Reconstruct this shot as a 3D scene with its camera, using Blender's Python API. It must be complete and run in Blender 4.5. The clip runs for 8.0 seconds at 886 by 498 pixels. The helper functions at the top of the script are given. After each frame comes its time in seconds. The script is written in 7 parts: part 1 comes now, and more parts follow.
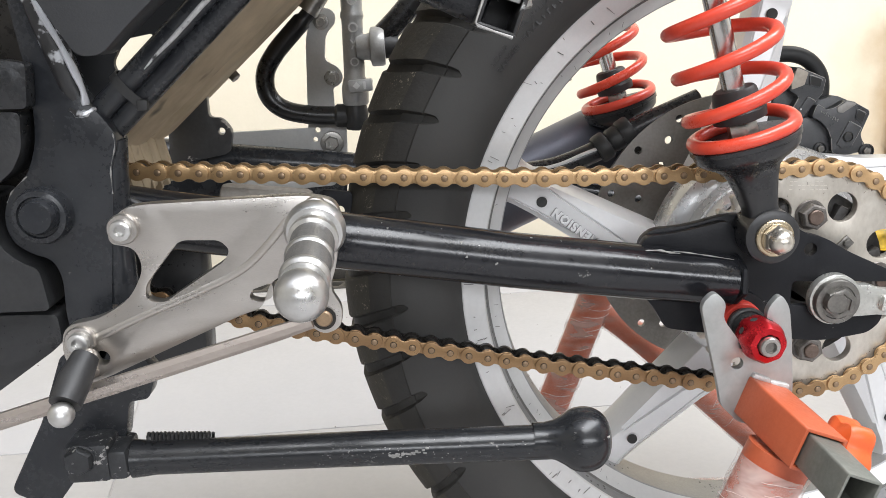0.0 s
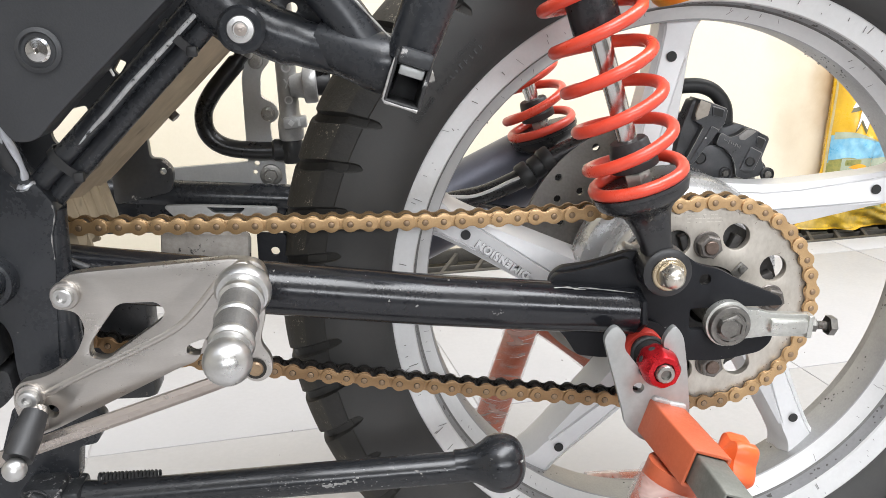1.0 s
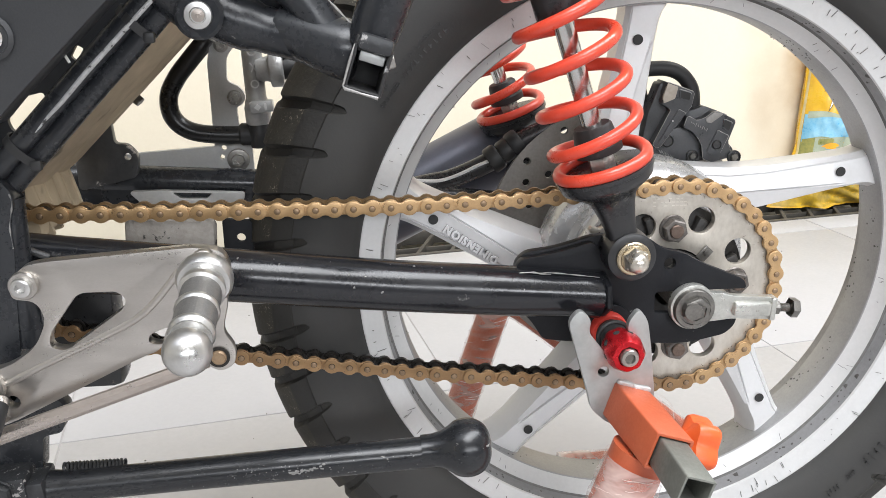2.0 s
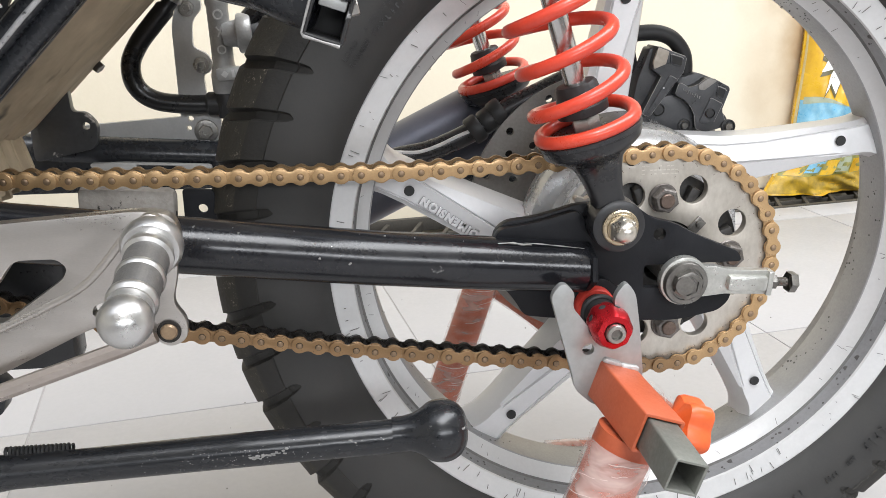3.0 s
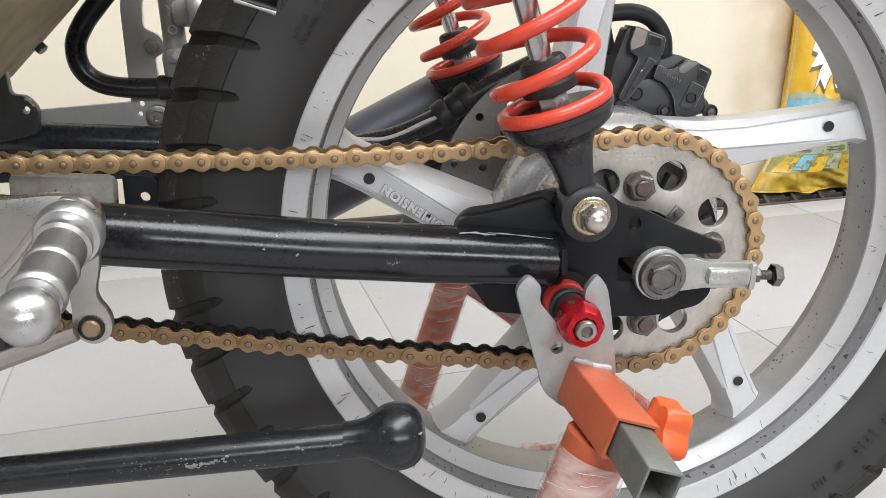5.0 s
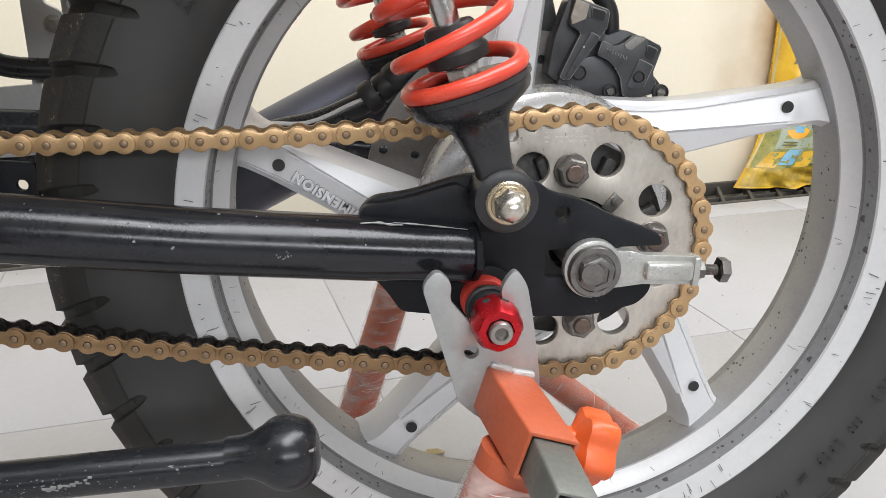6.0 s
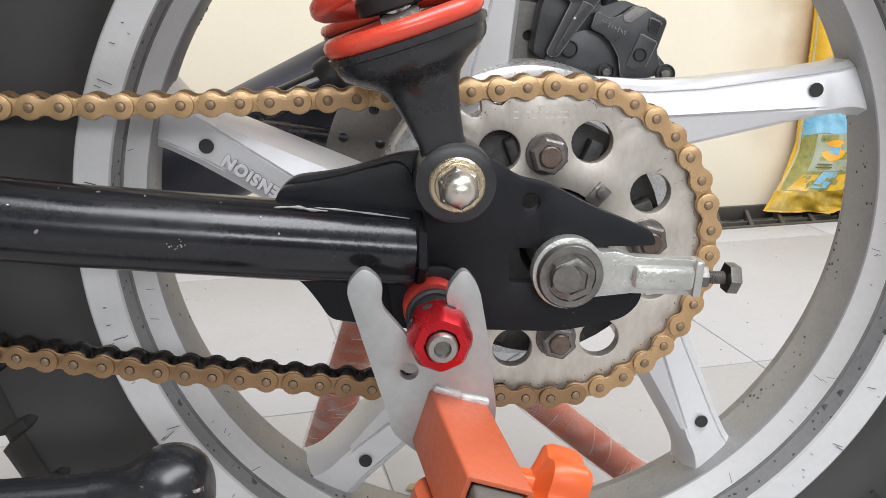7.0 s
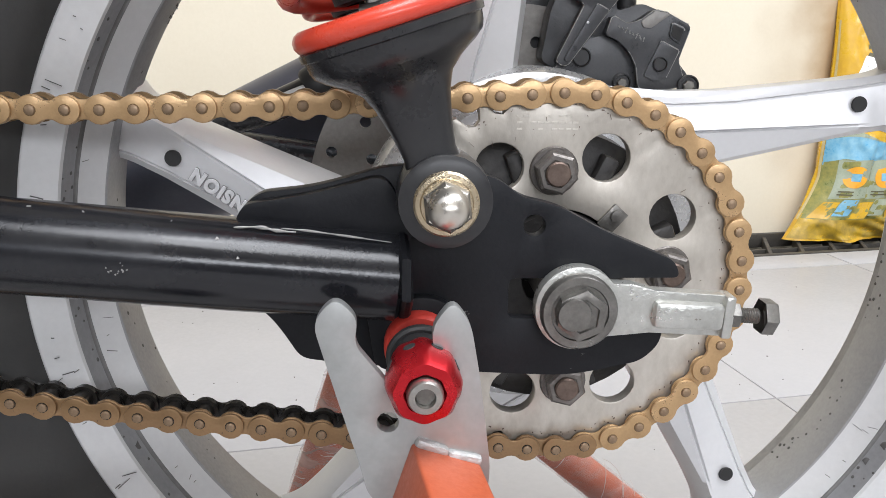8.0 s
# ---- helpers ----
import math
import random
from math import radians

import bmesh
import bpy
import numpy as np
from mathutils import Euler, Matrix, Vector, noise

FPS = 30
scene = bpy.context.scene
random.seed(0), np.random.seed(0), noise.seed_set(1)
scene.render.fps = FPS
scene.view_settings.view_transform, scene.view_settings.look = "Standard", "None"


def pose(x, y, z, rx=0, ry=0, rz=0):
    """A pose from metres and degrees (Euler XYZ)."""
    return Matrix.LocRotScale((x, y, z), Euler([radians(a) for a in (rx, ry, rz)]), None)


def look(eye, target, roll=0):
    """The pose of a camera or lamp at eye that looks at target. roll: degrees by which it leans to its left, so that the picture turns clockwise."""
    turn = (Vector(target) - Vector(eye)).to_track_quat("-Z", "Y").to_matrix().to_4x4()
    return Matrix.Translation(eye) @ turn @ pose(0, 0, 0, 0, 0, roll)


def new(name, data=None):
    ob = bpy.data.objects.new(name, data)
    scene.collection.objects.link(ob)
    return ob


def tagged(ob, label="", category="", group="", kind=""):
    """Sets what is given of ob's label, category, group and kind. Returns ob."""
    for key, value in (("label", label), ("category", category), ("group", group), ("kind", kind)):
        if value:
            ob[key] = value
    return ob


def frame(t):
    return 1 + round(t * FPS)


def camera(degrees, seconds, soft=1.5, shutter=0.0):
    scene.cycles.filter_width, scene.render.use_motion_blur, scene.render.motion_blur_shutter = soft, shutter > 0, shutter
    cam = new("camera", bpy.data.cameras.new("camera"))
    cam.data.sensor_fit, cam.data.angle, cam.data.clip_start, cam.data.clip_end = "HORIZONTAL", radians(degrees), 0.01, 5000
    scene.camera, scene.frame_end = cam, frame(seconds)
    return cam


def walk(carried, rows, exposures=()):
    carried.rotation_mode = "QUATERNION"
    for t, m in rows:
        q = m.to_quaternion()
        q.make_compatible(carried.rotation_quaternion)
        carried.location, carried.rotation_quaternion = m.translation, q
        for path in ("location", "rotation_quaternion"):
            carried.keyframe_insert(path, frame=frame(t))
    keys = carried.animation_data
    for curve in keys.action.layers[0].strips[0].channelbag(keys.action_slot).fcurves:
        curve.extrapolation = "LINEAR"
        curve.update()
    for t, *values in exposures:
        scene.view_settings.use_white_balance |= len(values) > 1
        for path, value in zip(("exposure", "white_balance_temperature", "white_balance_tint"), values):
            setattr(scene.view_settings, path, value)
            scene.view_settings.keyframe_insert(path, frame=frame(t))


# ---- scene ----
cam = camera(54.4, 8.0, soft=0.8)
EXPOSURE = 0.02
PATH = [
    (0, (-0.265, -0.538, 0.499), (-0.174, 1.396, -0.005), 0.7),
    (0.5, (-0.251, -0.558, 0.525), (-0.108, 1.363, -0.012), -0.2),
    (1, (-0.238, -0.57, 0.553), (-0.075, 1.342, -0.011), -0.5),
    (1.5, (-0.233, -0.573, 0.572), (-0.048, 1.332, -0.011), -0.5),
    (2, (-0.228, -0.569, 0.557), (-0.022, 1.324, -0.054), -0.5),
    (2.2, (-0.221, -0.564, 0.547), (-0.015, 1.327, -0.072), -0.5),
    (3.5, (-0.211, -0.527, 0.529), (0.016, 1.36, -0.093), -0.4),
    (4, (-0.209, -0.522, 0.528), (0.021, 1.365, -0.094), -0.4),
    (5.5, (-0.165, -0.487, 0.501), (0.077, 1.399, -0.12), -0.3),
    (6, (-0.134, -0.461, 0.491), (0.11, 1.424, -0.13), -0.4),
    (6.5, (-0.108, -0.43, 0.477), (0.112, 1.462, -0.132), -0.1),
    (7, (-0.086, -0.389, 0.452), (0.092, 1.522, -0.111), 0.2),
    (7.5, (-0.08, -0.357, 0.447), (0.081, 1.566, -0.077), 0.6),
    (8, (-0.073, -0.341, 0.44), (0.078, 1.587, -0.071), 0.8),
]
walk(cam, [(t, look(eye, target, roll)) for t, eye, target, roll in PATH], exposures=((0.0, EXPOSURE + 0.19, 6060, 9.8), (0.7, EXPOSURE + 0.26, 6060, 9.8), (1.5, EXPOSURE + 0.26, 6060, 9.8), (2.2, EXPOSURE + 0.17, 6060, 9.8), (3.5, EXPOSURE + 0.09, 6060, 9.8), (5.5, EXPOSURE - 0.10, 6060, 9.8), (6.5, EXPOSURE - 0.11, 6060, 9.8), (8.0, EXPOSURE - 0.06, 5960, 11)))

# ---- light ----
AX = 0.338            # height of the rear axle above the floor
MID = 0.070           # the wheel's middle plane, behind the chain's plane y = 0
ROOM = radians(9.3)   # turn of the floor and the wall against the motorcycle

world = bpy.data.worlds.new("sky")
scene.world = world
world.use_nodes = True
wn, wl = world.node_tree.nodes, world.node_tree.links
sky = wn.new("ShaderNodeTexSky")
sky.sky_type, sky.sun_disc = "NISHITA", False
sky.sun_elevation, sky.sun_rotation = radians(58), radians(200)
sky.dust_density, sky.air_density = 3.0, 1.0
grey = wn.new("ShaderNodeHueSaturation")
grey.inputs["Saturation"].default_value = 0.25
wl.new(sky.outputs[0], grey.inputs["Color"])
wl.new(grey.outputs[0], wn["Background"].inputs["Color"])
wn["Background"].inputs["Strength"].default_value = 0.19
sun = new("sun", bpy.data.lights.new("sun", "SUN"))
sun.data.energy, sun.data.angle, sun.data.color = 0.8, radians(25), (1.0, 0.97, 0.93)
sun.matrix_world = look((-0.3, -1.47, 2.05), (0, 0, 0))
# light from overhead, added as an area lamp in an unseen roof gap
gap = new("added_overhead_light", bpy.data.lights.new("added_overhead_light", "AREA"))
gap.data.shape, gap.data.size, gap.data.size_y = "RECTANGLE", 3.6, 1.0
gap.data.energy, gap.data.color = 112.0, (1.0, 0.975, 0.94)
gap.matrix_world = look((0.70, -0.45, 2.52), (0.60, -0.35, 0.3))
# daylight from the open front, inferred from highlights, over an added low wall
front = new("front_daylight", bpy.data.lights.new("front_daylight", "AREA"))
front.data.shape, front.data.size, front.data.size_y = "RECTANGLE", 3.2, 0.42
front.data.energy, front.data.color = 50.0, (1.0, 0.975, 0.945)
front.matrix_world = look((0.58, -3.50, 1.50), (0.0, 0.0, 0.45))



# ---- materials ----
def mat(name, a, b=None, rough=0.5, metal=0.0, big=6.0, fine=120.0, bump=0.15, dirt=None, dirt_amount=0.0,
        dirt_scale=300.0, coat=0.0, rough_var=0.12, stretch=(1, 1, 1), alpha=1.0, random_tone=0.0, dirt_rough=0.8, dirt_metal=None, spec=0.5):
    """Base colours a and b mixed by broad clouds and fine grain; dirt: spots of a third colour with their own shape."""
    m = bpy.data.materials.new(name)
    m.use_nodes = True
    n, l = m.node_tree.nodes, m.node_tree.links
    bsdf = n["Principled BSDF"]
    b = b or tuple(c * 0.7 for c in a)
    co = n.new("ShaderNodeTexCoord")
    mp = n.new("ShaderNodeMapping")
    mp.inputs["Scale"].default_value = stretch
    l.new(co.outputs["Object"], mp.inputs["Vector"])

    def cloud(scale, detail, rough_):
        t = n.new("ShaderNodeTexNoise")
        t.inputs["Scale"].default_value, t.inputs["Detail"].default_value, t.inputs["Roughness"].default_value = scale, detail, rough_
        l.new(mp.outputs[0], t.inputs["Vector"])
        return t.outputs["Fac"]

    def maths(op, x, y):
        t = n.new("ShaderNodeMath")
        t.operation = op
        for k, v in ((0, x), (1, y)):
            if isinstance(v, (int, float)):
                t.inputs[k].default_value = v
            else:
                l.new(v, t.inputs[k])
        return t.outputs[0]

    def blend(fac, x, y):
        t = n.new("ShaderNodeMix")
        t.data_type = "RGBA"
        l.new(fac, t.inputs[0])
        for k, v in ((6, x), (7, y)):
            if isinstance(v, tuple):
                t.inputs[k].default_value = (*v[:3], 1)
            else:
                l.new(v, t.inputs[k])
        return t.outputs[2]

    def ramp(fac, lo, hi):
        t = n.new("ShaderNodeMapRange")
        l.new(fac, t.inputs[0])
        t.inputs[1].default_value, t.inputs[2].default_value = lo, hi
        return t.outputs[0]

    broad, grain = cloud(big, 4, 0.6), cloud(fine, 3, 0.6)
    fac = maths("ADD", maths("MULTIPLY", ramp(broad, 0.32, 0.68), 0.65), maths("MULTIPLY", ramp(grain, 0.3, 0.7), 0.35))
    if random_tone:
        info = n.new("ShaderNodeObjectInfo")
        fac = maths("ADD", maths("MULTIPLY", fac, 1 - random_tone), maths("MULTIPLY", info.outputs["Random"], random_tone))
    colour = blend(fac, a, b)
    rough_out = maths("ADD", maths("MULTIPLY", maths("SUBTRACT", fac, 0.5), rough_var * 2), rough)
    metal_out = None
    if dirt:
        spots = cloud(dirt_scale, 4, 0.7)
        patch = cloud(big * 2.3, 3, 0.55)
        mask = ramp(maths("ADD", maths("MULTIPLY", spots, 0.6), maths("MULTIPLY", patch, 0.4)), 0.66 - dirt_amount, 0.70 - dirt_amount)
        colour = blend(mask, colour, dirt)
        rough_out = maths("ADD", maths("MULTIPLY", rough_out, maths("SUBTRACT", 1.0, mask)), maths("MULTIPLY", mask, dirt_rough))
        dm = 0.0 if dirt_metal is None else dirt_metal
        metal_out = maths("ADD", maths("MULTIPLY", maths("SUBTRACT", 1.0, mask), metal), maths("MULTIPLY", mask, dm))
    l.new(colour, bsdf.inputs["Base Color"])
    l.new(rough_out, bsdf.inputs["Roughness"])
    bsdf.inputs["Metallic"].default_value = metal
    if metal_out is not None:
        l.new(metal_out, bsdf.inputs["Metallic"])
    bsdf.inputs["Coat Weight"].default_value = coat
    bsdf.inputs["Coat Roughness"].default_value = 0.12
    bsdf.inputs["Alpha"].default_value = alpha
    bsdf.inputs["Specular IOR Level"].default_value = spec
    if bump:
        bp = n.new("ShaderNodeBump")
        bp.inputs["Strength"].default_value, bp.inputs["Distance"].default_value = bump, 0.001
        l.new(maths("ADD", grain, maths("MULTIPLY", broad, 0.6)), bp.inputs["Height"])
        l.new(bp.outputs[0], bsdf.inputs["Normal"])
    return m


CHIP = (0.32, 0.31, 0.29)
M_ARM = mat("black_gloss_paint", (0.009, 0.0095, 0.012), (0.018, 0.0185, 0.021), rough=0.2, big=25, fine=500, bump=0.04, dirt=(0.30, 0.28, 0.25), dirt_amount=-0.01, dirt_scale=75, rough_var=0.08, spec=0.5)
M_FRAME = mat("black_satin_paint", (0.013, 0.0145, 0.0175), (0.030, 0.032, 0.0355), rough=0.27, big=30, fine=350, bump=0.12, dirt=(0.28, 0.26, 0.23), dirt_amount=0.005, dirt_scale=200, spec=0.42)
M_PLATE = mat("black_matt_paint", (0.008, 0.0086, 0.0108), (0.016, 0.0167, 0.019), rough=0.42, big=30, fine=600, bump=0.08, dirt=CHIP, dirt_amount=-0.012, dirt_scale=130, spec=0.22)
M_SCUFFED = mat("scuffed_black_paint", (0.034, 0.035, 0.037), (0.065, 0.065, 0.066), rough=0.34, big=20, fine=300, dirt=(0.45, 0.43, 0.4), dirt_amount=0.06, dirt_scale=110)
M_PLASTIC = mat("dark_grey_plastic", (0.025, 0.0262, 0.0285), (0.042, 0.0432, 0.0455), rough=0.42, big=7, fine=900, bump=0.12, dirt=(0.14, 0.135, 0.125), dirt_amount=-0.05, dirt_scale=60, spec=0.4)
M_RUBBER = mat("black_rubber", (0.016, 0.016, 0.017), (0.03, 0.03, 0.03), rough=0.5, big=30, fine=400, bump=0.12)
M_RUBBERGLOSS = mat("glossy_rubber", (0.012, 0.012, 0.013), (0.02, 0.02, 0.02), rough=0.3, big=20, fine=300, bump=0.04)
M_TYRE = mat("tyre_rubber", (0.027, 0.0268, 0.0258), (0.046, 0.0447, 0.0418), rough=0.62, big=22, fine=500, bump=0.1, dirt=(0.125, 0.12, 0.105), dirt_amount=-0.015, dirt_scale=45)
M_TREAD = mat("dusty_tread_rubber", (0.028, 0.0265, 0.0215), (0.056, 0.050, 0.039), rough=0.85, big=50, fine=250, bump=0.6, dirt=(0.24, 0.21, 0.16), dirt_amount=0.075, dirt_scale=700)
M_SHOULDER = mat("shoulder_groove_rubber", (0.014, 0.0135, 0.0125), (0.033, 0.031, 0.027), rough=0.72, big=30, fine=300, bump=0.4, dirt=(0.14, 0.125, 0.1), dirt_amount=0.0, dirt_scale=300)
# barrel silver darkened to paint in its shade; the specks are dirt
M_BARREL = mat("shade_and_speck_barrel_paint", (0.40, 0.40, 0.40), (0.30, 0.30, 0.30), rough=0.42, metal=0.5, big=14, fine=500, bump=0, dirt=(0.06, 0.058, 0.055), dirt_amount=-0.045, dirt_scale=160)
M_RIM = mat("silver_wheel_paint", (0.70, 0.70, 0.695), (0.60, 0.60, 0.595), rough=0.36, metal=0.25, big=14, fine=300, bump=0, rough_var=0.05)
# rim silver lightened to paint in the frontal light on the spokes
M_SPOKE = mat("lightened_spoke_paint", (0.79, 0.79, 0.795), (0.72, 0.72, 0.725), rough=0.33, metal=0.22, big=12, fine=300, bump=0, rough_var=0.02)
# groove wall darkened to paint in its shade; the blots are stains
M_GROOVE = mat("shade_and_stain_groove_paint", (0.31, 0.31, 0.315), (0.21, 0.21, 0.213), rough=0.45, metal=0.3, big=16, fine=300, bump=0.05, dirt=(0.07, 0.068, 0.065), dirt_amount=-0.025, dirt_scale=120)
# dark tone painting shade into the groove's recess and round the lettering
M_CREVICE = mat("shade_dark_crevice", (0.19, 0.186, 0.18), (0.11, 0.108, 0.104), rough=0.7, big=40, fine=400)
M_GOLD = mat("gold_chain_plate", (0.64, 0.43, 0.225), (0.43, 0.275, 0.13), rough=0.32, metal=0.5, big=90, fine=900, bump=0.10, random_tone=0.35, dirt=(0.16, 0.095, 0.045), dirt_amount=0.045, dirt_scale=260)
M_GOLDLOW = mat("darker_chain_plate", (0.42, 0.265, 0.13), (0.26, 0.158, 0.078), rough=0.34, metal=0.5, big=60, fine=900, bump=0.06, random_tone=0.5, dirt=(0.05, 0.038, 0.027), dirt_amount=0.03, dirt_scale=260)
M_PIN = mat("chain_pin_steel", (0.38, 0.27, 0.165), (0.24, 0.165, 0.105), rough=0.42, metal=0.5, big=100, fine=900)
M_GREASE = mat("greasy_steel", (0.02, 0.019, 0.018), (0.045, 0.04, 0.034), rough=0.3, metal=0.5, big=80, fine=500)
M_BROWN = mat("greasy_gold", (0.34, 0.225, 0.11), (0.18, 0.115, 0.06), rough=0.42, metal=0.6, big=80, fine=500)
M_SPROCKET = mat("bare_sprocket_steel", (0.69, 0.65, 0.58), (0.49, 0.45, 0.39), rough=0.42, metal=0.7, big=34, fine=400, bump=0.10, dirt=(0.40, 0.32, 0.245), dirt_amount=0.035, dirt_scale=45, stretch=(1, 1, 0.6), dirt_rough=0.5, dirt_metal=0.4)
M_STEEL = mat("zinc_steel", (0.5, 0.49, 0.46), (0.34, 0.33, 0.31), rough=0.34, metal=0.95, big=60, fine=600)
M_DARKSTEEL = mat("dark_oily_steel", (0.26, 0.25, 0.23), (0.13, 0.125, 0.115), rough=0.36, metal=0.8, big=90, fine=500, dirt=(0.06, 0.05, 0.04), dirt_amount=0.0)
M_BOLT = mat("rusty_bolt_steel", (0.22, 0.165, 0.135), (0.11, 0.08, 0.065), rough=0.45, metal=0.7, big=120, fine=700)
M_BRASS = mat("champagne_washer", (0.62, 0.53, 0.38), (0.48, 0.39, 0.26), rough=0.28, metal=0.95, big=60, fine=700)
M_CHROME = mat("polished_steel", (0.78, 0.77, 0.75), (0.68, 0.67, 0.65), rough=0.12, metal=1.0, big=40, fine=600, bump=0.02, rough_var=0.06)
M_ROD_CHROME = mat("worn_chrome_rod", (0.74, 0.73, 0.71), (0.62, 0.61, 0.59), rough=0.2, metal=1.0, big=40, fine=600, bump=0.02)
M_SATIN = mat("satin_aluminium", (0.62, 0.615, 0.60), (0.54, 0.535, 0.52), rough=0.36, metal=0.95, big=40, fine=700, bump=0.08)
M_CAST = mat("cast_aluminium", (0.66, 0.66, 0.62), (0.42, 0.42, 0.39), rough=0.33, metal=0.75, big=70, fine=350, bump=0.35, dirt=(0.16, 0.135, 0.10), dirt_amount=0.005, dirt_scale=160)
M_ALU = mat("machined_aluminium", (0.55, 0.52, 0.485), (0.45, 0.425, 0.395), rough=0.33, metal=0.95, big=14, fine=500, bump=0.05, stretch=(1, 1, 5), dirt=(0.3, 0.25, 0.2), dirt_amount=-0.05)
M_ALUGREY = mat("grey_alloy_plate", (0.66, 0.66, 0.65), (0.52, 0.52, 0.51), rough=0.45, metal=0.15, big=20, fine=500, bump=0.08)
M_HOOK = mat("galvanised_sheet", (0.50, 0.51, 0.50), (0.40, 0.41, 0.40), rough=0.42, metal=0.7, big=35, fine=300, bump=0.06)
M_SQUARE = mat("raw_square_steel", (0.27, 0.28, 0.25), (0.19, 0.19, 0.17), rough=0.5, metal=0.6, big=40, fine=400)
M_SPRING = mat("red_spring_paint", (0.74, 0.075, 0.035), (0.62, 0.05, 0.025), rough=0.34, big=25, fine=500, bump=0.04, coat=0.3)
M_REDANO = mat("red_anodised", (0.58, 0.02, 0.028), (0.44, 0.012, 0.018), rough=0.3, metal=0.75, big=60, fine=800, bump=0.02)
M_REDPLASTIC = mat("red_collar", (0.7, 0.07, 0.05), (0.55, 0.045, 0.03), rough=0.4, big=50, fine=600)
M_ORANGE = mat("orange_powder_coat", (0.52, 0.118, 0.048), (0.42, 0.088, 0.035), rough=0.42, big=22, fine=500, bump=0.1, dirt=(0.25, 0.06, 0.03), dirt_amount=-0.045, dirt_scale=130)
M_KNOB = mat("orange_plastic", (0.74, 0.135, 0.03), (0.64, 0.1, 0.022), rough=0.38, big=30, fine=500, bump=0.05)
M_CANGOLD = mat("gold_anodised", (0.75, 0.42, 0.05), (0.6, 0.32, 0.04), rough=0.4, metal=0.8, big=40, fine=700)
M_DUST = mat("dusty_plastic", (0.68, 0.57, 0.40), (0.34, 0.275, 0.185), rough=0.75, big=9, fine=45, bump=0.2, dirt=(0.12, 0.105, 0.08), dirt_amount=0.05, dirt_scale=9)
M_MUFFLER = mat("blue_black_steel", (0.085, 0.09, 0.115), (0.12, 0.125, 0.155), rough=0.36, metal=0.35, big=12, fine=400, bump=0.02)
M_DISC = mat("brake_disc_steel", (0.36, 0.345, 0.325), (0.25, 0.24, 0.225), rough=0.5, metal=0.6, big=25, fine=400)
M_CALIPER = mat("black_anodised_caliper", (0.048, 0.050, 0.054), (0.082, 0.084, 0.088), rough=0.34, big=60, fine=700, bump=0.1, dirt=(0.3, 0.29, 0.27), dirt_amount=-0.03, dirt_scale=200)
M_WELD = mat("silver_weld", (0.66, 0.66, 0.65), (0.5, 0.5, 0.49), rough=0.42, metal=0.5, big=150, fine=500, bump=0.5)
M_ROD = mat("tarnished_rod", (0.52, 0.47, 0.43), (0.40, 0.345, 0.305), rough=0.32, metal=0.85, big=40, fine=400, bump=0.1, dirt=(0.22, 0.13, 0.09), dirt_amount=0.0, dirt_scale=90, stretch=(0.4, 1, 1))
M_GRIP = mat("dull_knurled_alloy", (0.30, 0.295, 0.285), (0.22, 0.215, 0.21), rough=0.46, metal=0.8, big=60, fine=900, bump=0.15)
M_LETTER = mat("white_line_and_dot", (0.84, 0.84, 0.84), (0.76, 0.76, 0.76), rough=0.34, metal=0.3, big=50, fine=500)
M_TYREMARK = mat("raised_tyre_marking", (0.020, 0.020, 0.020), (0.03, 0.03, 0.03), rough=0.45)
M_WALL = mat("cream_wall_paint", (0.73, 0.665, 0.53), (0.68, 0.615, 0.48), rough=0.75, big=1.6, fine=180, bump=0.12, dirt=(0.62, 0.50, 0.34), dirt_amount=-0.06, dirt_scale=9)


def tint_wall(m, places):
    """Brown tint painting in the bag's shadow and stains on the wall: soft uneven patches at (x, z, half width, half
    height) of the wall's own axes.
    """
    n, l = m.node_tree.nodes, m.node_tree.links
    bsdf = n["Principled BSDF"]
    base = bsdf.inputs["Base Color"].links[0].from_socket
    co, cloud = n.new("ShaderNodeTexCoord"), n.new("ShaderNodeTexNoise")
    cloud.inputs["Scale"].default_value, cloud.inputs["Detail"].default_value = 9.0, 6
    l.new(co.outputs["Object"], cloud.inputs["Vector"])
    for x, z, a, b, strength in places:
        mp = n.new("ShaderNodeMapping")
        mp.inputs["Location"].default_value = (-x / a, 0, -z / b)
        mp.inputs["Scale"].default_value = (1 / a, 0, 1 / b)
        l.new(co.outputs["Object"], mp.inputs["Vector"])
        dist = n.new("ShaderNodeVectorMath")
        dist.operation = "LENGTH"
        l.new(mp.outputs[0], dist.inputs[0])
        add = n.new("ShaderNodeMath")
        add.operation = "ADD"
        l.new(dist.outputs["Value"], add.inputs[0])
        l.new(cloud.outputs["Fac"], add.inputs[1])
        fade = n.new("ShaderNodeMapRange")
        fade.interpolation_type = "SMOOTHSTEP"
        for k, v in ((1, 1.6), (2, 0.55), (3, 0.0), (4, strength)):
            fade.inputs[k].default_value = v
        l.new(add.outputs[0], fade.inputs[0])
        mix = n.new("ShaderNodeMix")
        mix.data_type = "RGBA"
        mix.inputs[7].default_value = (0.36, 0.24, 0.12, 1)
        l.new(fade.outputs[0], mix.inputs[0])
        l.new(base, mix.inputs[6])
        base = mix.outputs[2]
    l.new(base, bsdf.inputs["Base Color"])


